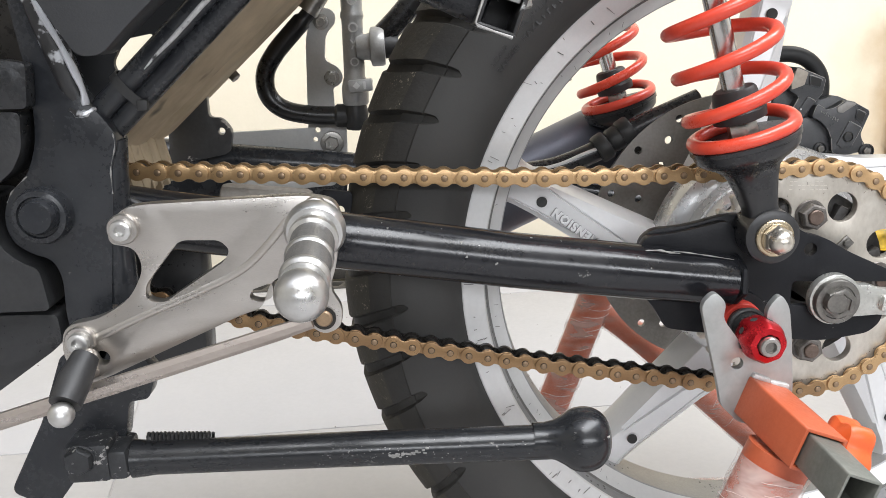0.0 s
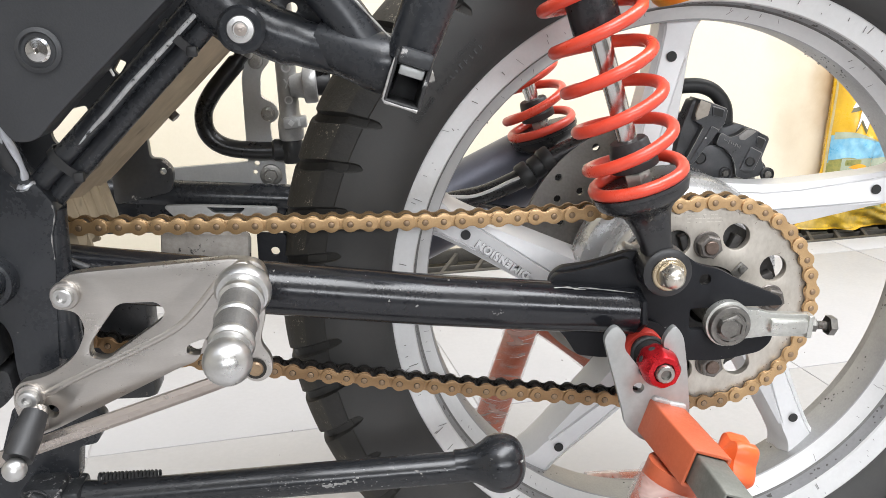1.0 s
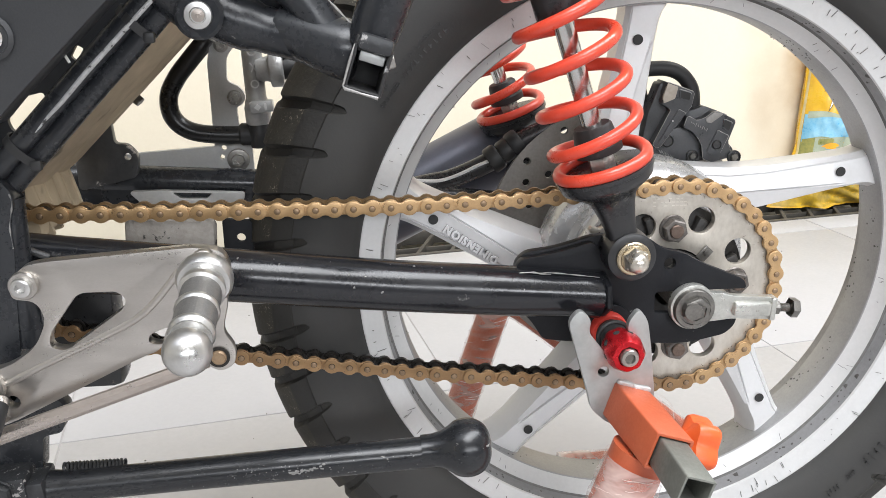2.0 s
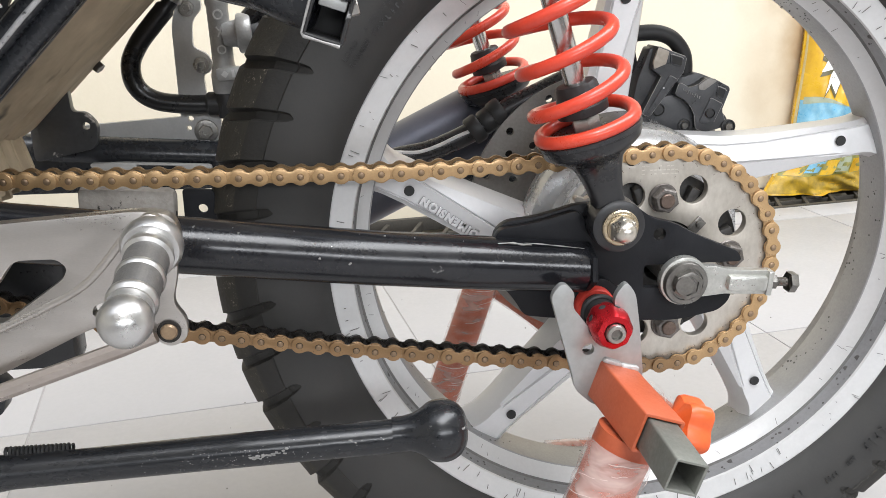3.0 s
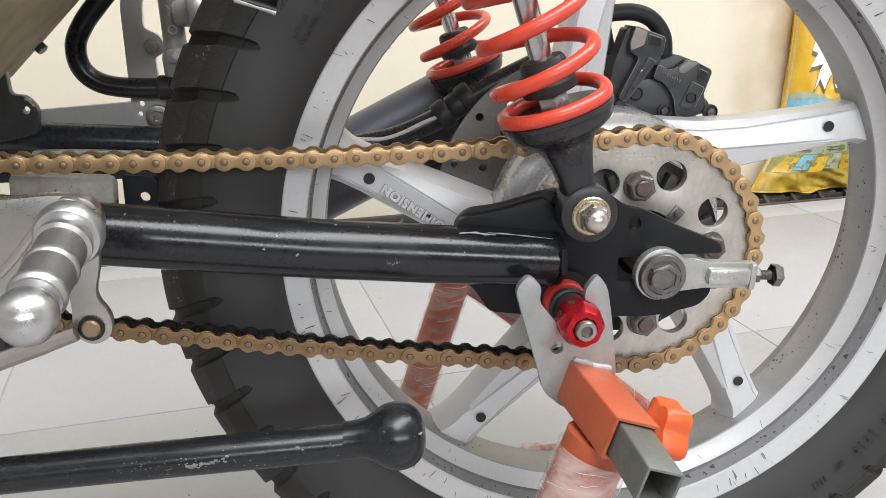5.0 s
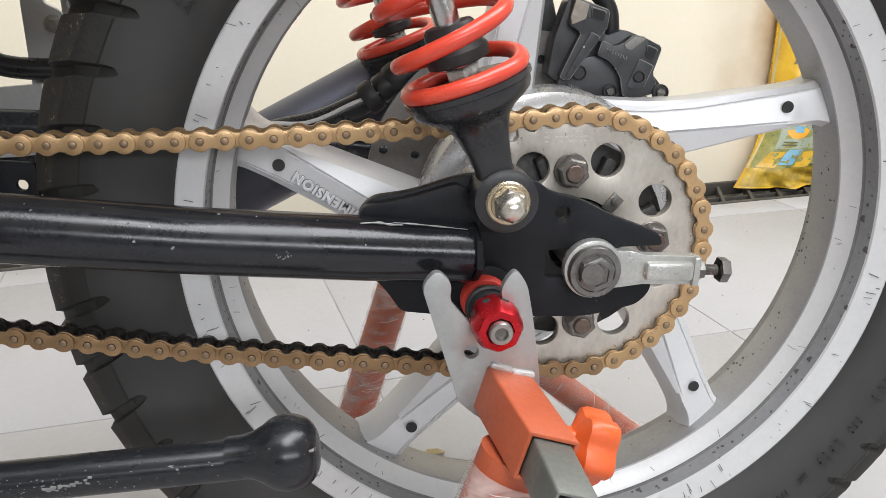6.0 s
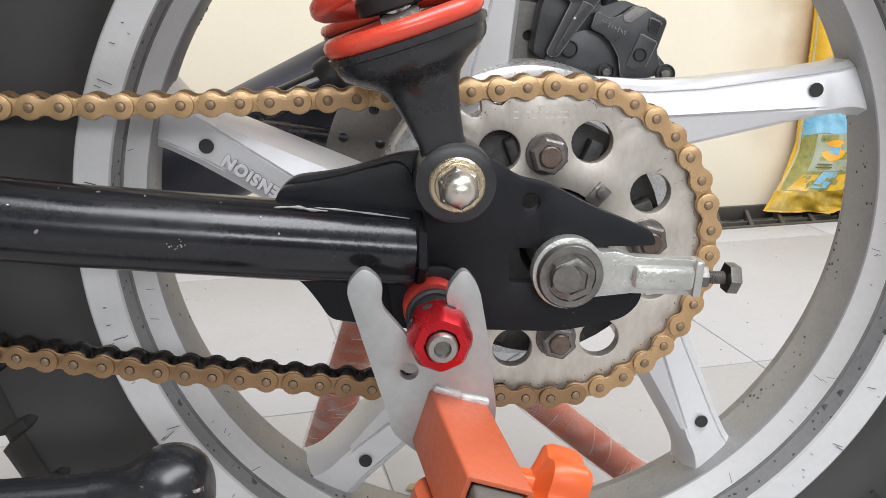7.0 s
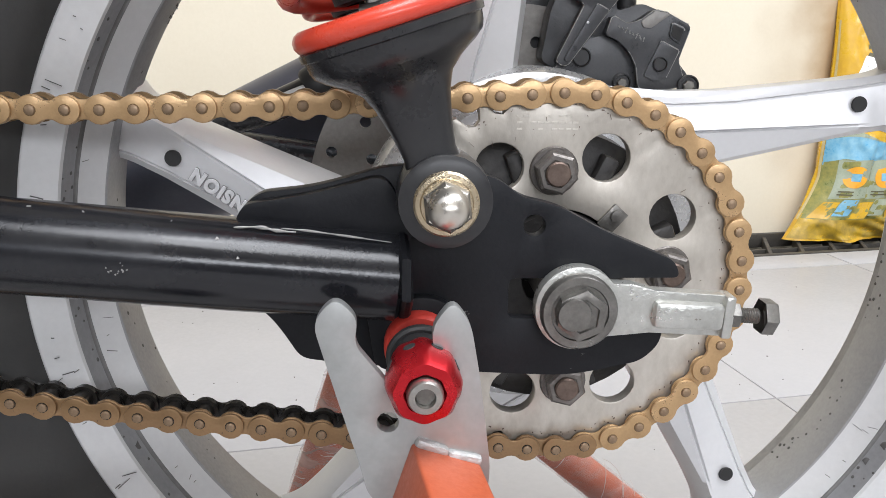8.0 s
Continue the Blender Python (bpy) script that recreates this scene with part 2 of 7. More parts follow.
tint_wall(M_WALL, ((1.13, 0.40, 0.115, 0.22, 0.95), (1.05, 0.46, 0.06, 0.09, 0.4), (1.02, 0.34, 0.11, 0.22, 0.3), (1.02, 0.20, 0.09, 0.10, 0.3)))
M_OUTER = mat("pale_wall_paint", (0.68, 0.66, 0.62), (0.6, 0.58, 0.54), rough=0.8, big=1.5, fine=120)
M_FRONTWALL = mat("dark_front_wall_paint", (0.14, 0.13, 0.12), (0.1, 0.095, 0.09), rough=0.6, big=2.0, fine=100)
M_TILE = mat("grey_floor_tile", (0.405, 0.398, 0.402), (0.365, 0.358, 0.362), rough=0.42, big=3.0, fine=160, bump=0.05, dirt=(0.29, 0.275, 0.26), dirt_amount=-0.035, dirt_scale=190, random_tone=0.15)
M_GROUT = mat("grey_grout", (0.40, 0.39, 0.38), (0.31, 0.3, 0.295), rough=0.9, big=20, fine=300)
M_GRATE = mat("dark_drain_steel", (0.035, 0.033, 0.03), (0.075, 0.07, 0.062), rough=0.6, metal=0.3, big=20, fine=300)
M_GRATEBAR = mat("worn_grate_bar", (0.085, 0.078, 0.066), (0.05, 0.046, 0.04), rough=0.55, metal=0.3, big=20, fine=300)
M_LEAF = mat("dry_leaf", (0.6, 0.52, 0.28), (0.45, 0.36, 0.18), rough=0.8, big=60, fine=500)
M_YELLOW = mat("yellow_film_bag", (0.66, 0.41, 0.022), (0.52, 0.29, 0.016), rough=0.3, big=14, fine=120, bump=0.3, coat=0.2)
M_WHITEINK = mat("white_print", (0.85, 0.84, 0.8), (0.78, 0.77, 0.72), rough=0.35, big=30, fine=300)
M_AMBERINK = mat("amber_print", (0.80, 0.38, 0.02), (0.7, 0.3, 0.02), rough=0.35, big=30, fine=300)
M_BLUEINK = mat("blue_print", (0.10, 0.32, 0.50), (0.26, 0.46, 0.55), rough=0.35, big=30, fine=120)
M_GREENINK = mat("green_print", (0.12, 0.15, 0.05), (0.36, 0.31, 0.08), rough=0.35, big=45, fine=150)
M_FLOWERINK = mat("shaded_flower_print", (0.60, 0.38, 0.02), (0.16, 0.12, 0.03), rough=0.35, big=28, fine=90, bump=0.4)
M_PALEINK = mat("pale_print", (0.25, 0.29, 0.20), (0.34, 0.37, 0.28), rough=0.35, big=30, fine=200)
M_DARKINK = mat("dark_print", (0.12, 0.11, 0.05), (0.08, 0.07, 0.04), rough=0.4, big=30, fine=300)


def film_material(name, lo, hi, clear, cloudy):
    """Clear stretch film: mostly see-through, with glossy crinkles."""
    m = bpy.data.materials.new(name)
    m.use_nodes = True
    n, l = m.node_tree.nodes, m.node_tree.links
    bsdf = n["Principled BSDF"]
    co, mp = n.new("ShaderNodeTexCoord"), n.new("ShaderNodeMapping")
    mp.inputs["Rotation"].default_value, mp.inputs["Scale"].default_value = (0.2, 0.5, 0.3), (1.0, 1.0, 3.2)
    l.new(co.outputs["Object"], mp.inputs["Vector"])
    t = n.new("ShaderNodeTexNoise")
    t.inputs["Scale"].default_value, t.inputs["Detail"].default_value, t.inputs["Distortion"].default_value = 26, 3, 0.6
    l.new(mp.outputs[0], t.inputs["Vector"])
    r = n.new("ShaderNodeMapRange")
    r.inputs[1].default_value, r.inputs[2].default_value, r.inputs[3].default_value, r.inputs[4].default_value = lo, hi, clear, cloudy
    l.new(t.outputs["Fac"], r.inputs[0])
    l.new(r.outputs[0], bsdf.inputs["Alpha"])
    bsdf.inputs["Base Color"].default_value = (0.86, 0.76, 0.71, 1)
    bsdf.inputs["Roughness"].default_value = 0.18
    bp = n.new("ShaderNodeBump")
    bp.inputs["Strength"].default_value, bp.inputs["Distance"].default_value = 0.9, 0.002
    l.new(t.outputs["Fac"], bp.inputs["Height"])
    l.new(bp.outputs[0], bsdf.inputs["Normal"])
    return m


M_FILM = film_material("crinkled_stretch_film", 0.38, 0.70, 0.14, 0.60)
M_FILMCLEAR = film_material("tight_stretch_film", 0.44, 0.72, 0.10, 0.44)
# pale tone of the lines that paint in highlights on the film
M_FILMLINE = mat("film_edge", (0.86, 0.80, 0.77), (0.80, 0.70, 0.66), rough=0.2, big=60, fine=400, bump=0, alpha=0.7)


# ---- mesh tools ----
def finish(bm, angle=35):
    me = bpy.data.meshes.new("mesh")
    bmesh.ops.recalc_face_normals(bm, faces=bm.faces)
    bm.to_mesh(me)
    bm.free()
    me.shade_smooth()
    me.set_sharp_from_angle(angle=radians(angle))
    return me


def part(name, bm, material, parent, label="", at=(0, 0, 0), angle=35):
    """One mesh object under a thing or a part."""
    me = finish(bm, angle)
    for m in material if isinstance(material, (list, tuple)) else [material]:
        me.materials.append(m)
    ob = new(name, me)
    ob.parent = parent
    ob.location = at
    return tagged(ob, label) if label else ob


def thing(name, label, category, at=(0, 0, 0), turn=0.0, group="", kind=""):
    ob = new(name)
    ob.location, ob.rotation_euler = at, (0, 0, turn)
    ob.empty_display_size = 0.02
    return tagged(ob, label, category, group, kind)


def V(x, y, z):
    return Vector((x, y, z))


def basis(direction):
    d = Vector(direction).normalized()
    u = d.orthogonal().normalized()
    return u, d.cross(u), d


def lathe(bm, profile, origin=(0, 0, 0), axis=(0, 1, 0), seg=32, ref=None, slots=None, closed=False, lobes=0, lobe=0.0):
    """Turn a profile of (radius, height along the axis) round the axis."""
    o, (u, v, d) = Vector(origin), basis(axis)
    if ref:
        u = Vector(ref).normalized()
        v = d.cross(u)
    rings = []
    for r, h in profile:
        if r < 1e-6:
            rings.append([bm.verts.new(o + d * h)])
            continue
        ring = []
        for k in range(seg):
            a = 2 * math.pi * k / seg
            rr = r * (1 + lobe * math.cos(lobes * a)) if lobes else r
            ring.append(bm.verts.new(o + d * h + (u * math.cos(a) + v * math.sin(a)) * rr))
        rings.append(ring)
    pairs = list(zip(rings, rings[1:])) + ([(rings[-1], rings[0])] if closed else [])
    for i, (p, q) in enumerate(pairs):
        for k in range(seg):
            k2 = (k + 1) % seg
            if len(p) == 1 and len(q) == 1:
                break
            if len(p) == 1:
                f = bm.faces.new((p[0], q[k], q[k2]))
            elif len(q) == 1:
                f = bm.faces.new((p[k], q[0], p[k2]))
            else:
                f = bm.faces.new((p[k], q[k], q[k2], p[k2]))
            if slots:
                f.material_index = slots[i]
    return bm


def smooth_path(points, steps=6):
    """Catmull-Rom through the points."""
    p = [Vector(q) for q in points]
    if len(p) < 3:
        return p
    out = []
    for i in range(len(p) - 1):
        a, b, c, d = p[max(i - 1, 0)], p[i], p[i + 1], p[min(i + 2, len(p) - 1)]
        for s in range(steps):
            t = s / steps
            out.append(0.5 * ((2 * b) + (c - a) * t + (2 * a - 5 * b + 4 * c - d) * t * t + (3 * b - a - 3 * c + d) * t ** 3))
    return out + [p[-1]]


def sweep(bm, path, radius, seg=14, sides=None, spin=0.0, cap=True, squash=1.0, up=(0, 1, 0)):
    """A round tube along the path; radius may be a list; sides=4 gives a square bar."""
    n = len(path)
    seg = sides or seg
    rad = radius if isinstance(radius, (list, tuple)) else [radius] * n
    tang = [(Vector(path[min(i + 1, n - 1)]) - Vector(path[max(i - 1, 0)])).normalized() for i in range(n)]
    ref = Vector(up)
    if abs(tang[0].dot(ref)) > 0.95:
        ref = Vector((1, 0, 0))
    u = (ref - tang[0] * ref.dot(tang[0])).normalized()
    rings = []
    for i in range(n):
        t = tang[i]
        u = (u - t * u.dot(t)).normalized()
        v = t.cross(u)
        ring = []
        for k in range(seg):
            a = 2 * math.pi * (k + 0.5) / seg + spin
            ring.append(bm.verts.new(Vector(path[i]) + (u * math.cos(a) + v * math.sin(a) * squash) * rad[i]))
        rings.append(ring)
    for p, q in zip(rings, rings[1:]):
        for k in range(seg):
            bm.faces.new((p[k], p[(k + 1) % seg], q[(k + 1) % seg], q[k]))
    if cap:
        bm.faces.new(rings[0])
        bm.faces.new(rings[-1])
    return bm


def rounded(points, r=0.004, steps=5):
    """Round the corners of an outline; a point may carry its own radius as a third number."""
    out, n = [], len(points)
    for i in range(n):
        a, b, c = (Vector(points[k % n][:2]) for k in (i - 1, i, i + 1))
        rr = points[i][2] if len(points[i]) > 2 else r
        d1, d2 = a - b, c - b
        m = min(rr, 0.45 * d1.length, 0.45 * d2.length)
        if m < 1e-5:
            out.append(tuple(b))
            continue
        p, q = b + d1.normalized() * m, b + d2.normalized() * m
        for s in range(steps + 1):
            t = s / steps
            out.append(tuple((1 - t) ** 2 * p + 2 * t * (1 - t) * b + t * t * q))
    return out


def ring(cx, cz, r, seg=16):
    return [(cx + r * math.cos(2 * math.pi * k / seg), cz + r * math.sin(2 * math.pi * k / seg)) for k in range(seg)]


def plate(bm, outline, y0, y1, holes=(), edge=0.0006, m=None):
    """A flat plate in the x-z plane from y0 to y1 with through holes and broken edges."""
    start = set(bm.verts)
    edges = []
    for loop in (outline, *holes):
        vs = [bm.verts.new((x, y0, z)) for x, z in loop]
        edges += [bm.edges.new((vs[k], vs[(k + 1) % len(vs)])) for k in range(len(vs))]
    made = bmesh.ops.triangle_fill(bm, edges=edges, use_beauty=True, use_dissolve=False)
    faces = [g for g in made["geom"] if isinstance(g, bmesh.types.BMFace)]
    ext = bmesh.ops.extrude_face_region(bm, geom=faces)
    top = [g for g in ext["geom"] if isinstance(g, bmesh.types.BMVert)]
    for v in top:
        v.co.y = y1
    if edge:
        own = [v for v in bm.verts if v not in start]
        bmesh.ops.recalc_face_normals(bm, faces=list({f for v in own for f in v.link_faces}))
        sharp = list({e for v in own for e in v.link_edges if len(e.link_faces) == 2 and e.calc_face_angle(0) > 1.2
                      and abs(e.verts[0].co.y - e.verts[1].co.y) < 1e-7})
        bmesh.ops.bevel(bm, geom=sharp, offset=edge, segments=2, profile=0.5, affect="EDGES", clamp_overlap=True)
    if m is not None:
        bmesh.ops.transform(bm, matrix=m, verts=[v for v in bm.verts if v not in start])
    return bm


def box(bm, size, m, bevel=0.001):
    made = bmesh.ops.create_cube(bm, size=1.0, matrix=m @ Matrix.Diagonal((*size, 1)))
    if bevel:
        es = list({e for v in made["verts"] for e in v.link_edges})
        bmesh.ops.bevel(bm, geom=es, offset=bevel, segments=2, profile=0.5, affect="EDGES", clamp_overlap=True)
    return bm


def hexhead(bm, origin, axis, across, height, chamfer=0.12, bore=0.0, bore_depth=0.0, ref=None):
    r = across / math.sqrt(3)
    prof = [(r * 0.98, 0), (r, height * 0.05), (r, height * (1 - chamfer)), (r * 0.88, height)]
    prof += [(bore, height), (bore * 0.95, height - bore_depth), (0, height - bore_depth)] if bore else [(0, height)]
    return lathe(bm, prof, origin, axis, seg=6, ref=ref)


def round_bolt(bm, origin, axis, r, height, socket=0.0):
    """Button or socket head with a hollow hexagon."""
    prof = [(r * 0.96, 0), (r, height * 0.1), (r, height * 0.6), (r * 0.93, height * 0.88), (r * 0.75, height)]
    prof += [(socket, height), (socket * 0.95, height * 0.35), (0, height * 0.35)] if socket else [(0, height * 1.05)]
    return lathe(bm, prof, origin, axis, seg=18)


B = bmesh.new
TOWARD = (0, -1, 0)   # from the motorcycle to the viewer's side


# ---- setting ----
def room(u, v, z=0.0):
    """A place given along and across the wall."""
    return V(u * math.cos(ROOM) - v * math.sin(ROOM), u * math.sin(ROOM) + v * math.cos(ROOM), z)


def slab(name, label, material, u0, u1, v0, v1, z0, z1, bevel=0.0):
    bm = B()
    box(bm, (u1 - u0, v1 - v0, z1 - z0), Matrix.Translation(((u0 + u1) / 2, (v0 + v1) / 2, (z0 + z1) / 2)), bevel)
    ob = new(name, finish(bm))
    ob.data.materials.append(material)
    ob.rotation_euler = (0, 0, ROOM)
    return tagged(ob, label, name.split("_")[0], kind="structure")


TILE, JOINT_U, JOINT_V, GUTTER, WALL = 0.514, -0.5253, 0.5237, 1.124, 1.302
floor = slab("floor", "pale grey square floor tiles with thin dark joints", M_GROUT, -3.2, 3.2, -3.6, GUTTER, -0.08, -0.0014)
slab("wall_back", "cream painted masonry wall behind a drain channel", M_WALL, -3.2, 3.2, WALL, WALL + 0.15, -0.12, 2.55)
# side walls, roof and front wall are unseen, added to shape the light
slab("wall_left", "unseen pale side wall added to bound the light", M_OUTER, -3.35, -3.2, -3.6, WALL + 0.15, -0.12, 2.55)
slab("wall_right", "unseen pale side wall added to bound the light", M_OUTER, 3.2, 3.35, -3.6, WALL + 0.15, -0.12, 2.55)
slab("ceiling", "unseen white roof slab added to shape the light", M_OUTER, -3.35, 3.35, 0.05, WALL + 0.15, 2.55, 2.70)
slab("ceiling_front", "unseen white roof slab added before the gap", M_OUTER, -3.35, 3.35, -3.75, -1.05, 2.55, 2.70)
slab("wall_front", "unseen dark front wall added below the light's opening", M_FRONTWALL, -3.35, 3.35, -3.75, -3.6, -0.12, 1.25)
slab("wall_front_upper", "unseen pale wall added above the light's opening", M_OUTER, -3.35, 3.35, -3.75, -3.6, 1.78, 2.55)
slab("ground", "dark bottom of the drain channel", M_GRATE, -3.2, 3.2, GUTTER, WALL, -0.12, -0.075)


def drain_grate():
    g = thing("drain_grate", "dark steel drain grate along the wall foot", "drain grate", turn=ROOM)
    for v in (GUTTER + 0.006, WALL - 0.012):
        bm = B()
        box(bm, (4.0, 0.012, 0.03), Matrix.Translation((0.2, v, -0.014)), 0.001)
        part("rail", bm, M_GRATEBAR, g)
    w = WALL - GUTTER - 0.03
    bm = B()
    box(bm, (0.008, w, 0.022), Matrix.Identity(4), 0.001)
    me = finish(bm)
    me.materials.append(M_GRATEBAR)
    u = -1.0
    while u < 2.0:
        ob = new("bar", me)
        ob.parent = g
        ob.matrix_local = pose(u, (GUTTER + WALL) / 2, -0.016, 0, 0, -28)
        u += 0.075
    bm = B()
    box(bm, (4.0, 0.006, 0.016), Matrix.Translation((0.2, (GUTTER + WALL) / 2 - 0.01, -0.018)), 0.001)
    part("cross_bar", bm, M_GRATEBAR, g)


drain_grate()

# ---- the motorcycle ----
bike = thing("motorcycle", "black motorcycle with silver wheel and gold chain on a stand", "motorcycle")
UP = (0, 0, AX)


def bp(name, bm, material, label="", angle=35):
    return part(name, bm, material, bike, label, at=UP, angle=angle)


PITCH = 0.0126          # of the chain
SPX, SPZ = 0.0014, -0.0005   # the sprocket's middle against the wheel's


# rear wheel
def rear_wheel():
    # rim: half profile mirrored about the middle plane, (half width, radius)
    half = [(0.0, 0.1962), (0.0100, 0.1964), (0.0152, 0.1970), (0.0160, 0.1978), (0.0168, 0.1990), (0.0250, 0.2060), (0.0260, 0.2066), (0.0262, 0.2074), (0.0272, 0.2082),
            (0.0385, 0.2096), (0.0400, 0.2104), (0.0416, 0.2180), (0.0436, 0.2250), (0.0430, 0.2263), (0.0408, 0.2262), (0.0395, 0.2200), (0.0370, 0.2145), (0.0, 0.2115)]
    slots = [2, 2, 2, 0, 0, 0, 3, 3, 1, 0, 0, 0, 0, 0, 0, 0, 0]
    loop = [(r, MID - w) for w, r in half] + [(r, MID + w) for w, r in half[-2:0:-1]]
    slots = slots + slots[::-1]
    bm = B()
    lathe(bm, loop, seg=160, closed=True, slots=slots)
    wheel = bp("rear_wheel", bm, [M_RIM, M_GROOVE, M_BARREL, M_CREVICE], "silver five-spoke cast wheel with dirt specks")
    # tyre: carcass and lugs in one grid
    cs = [(0.0405, 0.2245), (0.0470, 0.2275), (0.0515, 0.2330), (0.0555, 0.2420), (0.0578, 0.2530), (0.0580, 0.2630), (0.0576, 0.2662), (0.0571, 0.2685), (0.0565, 0.2710), (0.0558, 0.2738),
          (0.0567, 0.2747), (0.0556, 0.2790), (0.0534, 0.2850), (0.0508, 0.2888), (0.0488, 0.2905), (0.0440, 0.2950), (0.0400, 0.2980), (0.0345, 0.3015), (0.0250, 0.3052), (0.0130, 0.3075), (0.0, 0.3080)]
    full = [(-w, r) for w, r in cs] + [(w, r) for w, r in cs[::-1][1:]]
    lugs, per = 52, 12

    def between(x, table):
        for (a, va), (b, vb) in zip(table, table[1:]):
            if x <= b:
                return va + (vb - va) * max(0.0, (x - a) / (b - a))
        return table[-1][1]

    bm = B()
    rows = []
    for w, r in full:
        row = []
        shift = between(r, ((0.266, 0.0), (0.288, 1.4), (0.300, 2.7), (0.308, 3.9)))
        hw = between(r, ((0.2632, 0.02), (0.2652, 0.080), (0.2700, 0.112), (0.2750, 0.122), (0.2890, 0.130), (0.3000, 0.13), (0.3080, 0.13)))
        depth = between(r, ((0.2630, 0.0), (0.2655, 0.0012), (0.2710, 0.0032), (0.2750, 0.0042), (0.2890, 0.0054), (0.2980, 0.0056), (0.3052, 0.0036), (0.3080, 0.0025)))
        for i in range(lugs):
            for ph in (-0.5, -0.40, -0.30, -hw * 1.3, -hw, -hw * 0.62, 0.0, hw * 0.62, hw, hw * 1.3, 0.30, 0.40):
                a = radians(150.5 + shift) + 2 * math.pi * (i + ph) / lugs
                cut = depth if abs(ph) < hw * 0.7 else 0.0
                if depth > 0.004 and hw * 0.9 < abs(ph) < hw * 1.4:
                    cut = -0.0003
                inward = 5.0 if cut > 0 else 0.0
                rr = r - cut * (0.45 if r < 0.29 else 0.9)
                row.append(bm.verts.new((rr * math.cos(a), MID + w * (1 - cut * inward * 2.4), rr * math.sin(a))))
        rows.append(row)
    n = lugs * per
    for j in range(len(rows) - 1):
        rm = (full[j][1] + full[j + 1][1]) / 2
        for i in range(n):
            f = bm.faces.new((rows[j][i], rows[j][(i + 1) % n], rows[j + 1][(i + 1) % n], rows[j + 1][i]))
            # grooves take the darker shoulder rubber to paint in their shade
            groove = 4 <= i % per <= 7
            f.material_index = 1 if rm > 0.2895 and not groove else 2 if rm > 0.2740 or (4 <= i % per <= 7 and rm > 0.264) else 0
    part("tyre", bm, [M_TYRE, M_TREAD, M_SHOULDER], wheel, "worn black tyre with dusty tread lugs", angle=28)
    # unreadable raised markings on the sidewall: short bars along arcs
    def marks(a0, a1, r, h, count, seed):
        rnd = random.Random(seed)
        bm = B()
        for i in range(count):
            a = radians(a0 + (a1 - a0) * (i + 0.5) / count)
            w = (a1 - a0) / count * rnd.uniform(0.35, 0.8)
            half_w = abs(radians(w)) * r / 2
            m = Matrix.Rotation(-a, 4, "Y") @ Matrix.Translation((r, MID - 0.0582, 0)) @ Matrix.Rotation(radians(6), 4, "Z")
            box(bm, (h, 0.0012, max(half_w * 0.5, 0.0006)), m @ Matrix.Translation((0, 0, half_w * 0.5)), 0)
            box(bm, (0.0008, 0.0012, half_w), m @ Matrix.Translation((h / 2 * rnd.choice((-1, 0, 1)), 0, 0)), 0)
        part("sidewall_marking", bm, M_TYREMARK, wheel)
    def word(body, a0, r, size):
        """Raised letters along an arc, read clockwise, tops outwards."""
        a = radians(a0)
        bm = B()
        for ch in body:
            cu = bpy.data.curves.new("letter", "FONT")
            cu.body, cu.size, cu.extrude = ch, size, 0.0004
            tmp = new("letter_source", cu)
            me = bpy.data.meshes.new_from_object(tmp.evaluated_get(bpy.context.evaluated_depsgraph_get()))
            bpy.data.objects.remove(tmp)
            wide = max(v.co.x for v in me.vertices) + size * 0.13
            mid = a - wide / 2 / r
            out, run = V(math.cos(mid), 0, math.sin(mid)), V(math.sin(mid), 0, -math.cos(mid))
            m = Matrix(((run.x, out.x, 0, 0), (0, 0, -1, 0), (run.z, out.z, 0, 0), (0, 0, 0, 1)))
            m.translation = out * r - run * (wide / 2) + V(0, MID - 0.0574, 0)
            me.transform(m)
            bm.from_mesh(me)
            a -= wide / r
        part("sidewall_lettering", bm, M_TYREMARK, wheel, "raised letters in the tyre's rubber")
    for body, a0, r in (("LOAD", 147.0, 0.2485), ("4", 141.7, 0.2485), ("PR", 140.3, 0.2485), ("NYLON", 138.4, 0.2485), ("CORD", 134.9, 0.2485), ("RANGE", 147.2, 0.2425), ("B", 143.0, 0.2425), ("MAX.", 141.4, 0.2425)):
        word(body, a0, r, 0.0050)
    marks(138.5, 131, 0.2440, 0.0030, 7, 2)
    for a0, a1, r, h, n, sd in ((-24, -30, 0.250, 0.009, 4, 3), (-33, -36, 0.2490, 0.006, 3, 5), (-37.5, -43, 0.2500, 0.010, 4, 6), (-45, -47, 0.249, 0.004, 4, 7), (-49, -52, 0.2500, 0.005, 4, 8)):
        marks(a0, a1, r, h, n, sd)
    marks(-56, -74, 0.246, 0.005, 12, 4)

    rnd = random.Random(21)
    bm = B()
    def speck(p, axis, size, thick=0.0003, lobes=0):
        lathe(bm, [(0.0, -0.0003), (size, 0.0), (size * 0.7, thick), (0.0, thick)], p, axis, seg=7, lobes=lobes, lobe=0.3 if lobes else 0.0)

    for _ in range(135):
        a = rnd.uniform(0, 2 * math.pi)
        r0 = rnd.uniform(0.213, 0.2235)
        ln, w = rnd.uniform(0.001, 0.007), rnd.uniform(0.0002, 0.0005)
        box(bm, (ln, 0.0003, w), Matrix.Rotation(-a, 4, "Y") @ Matrix.Translation((r0, MID - 0.0403 - (r0 - 0.2106) * 0.245, 0)) @ Matrix.Rotation(rnd.uniform(-0.35, 0.35), 4, "Y") @ Matrix.Rotation(-0.24, 4, "Z"), 0)
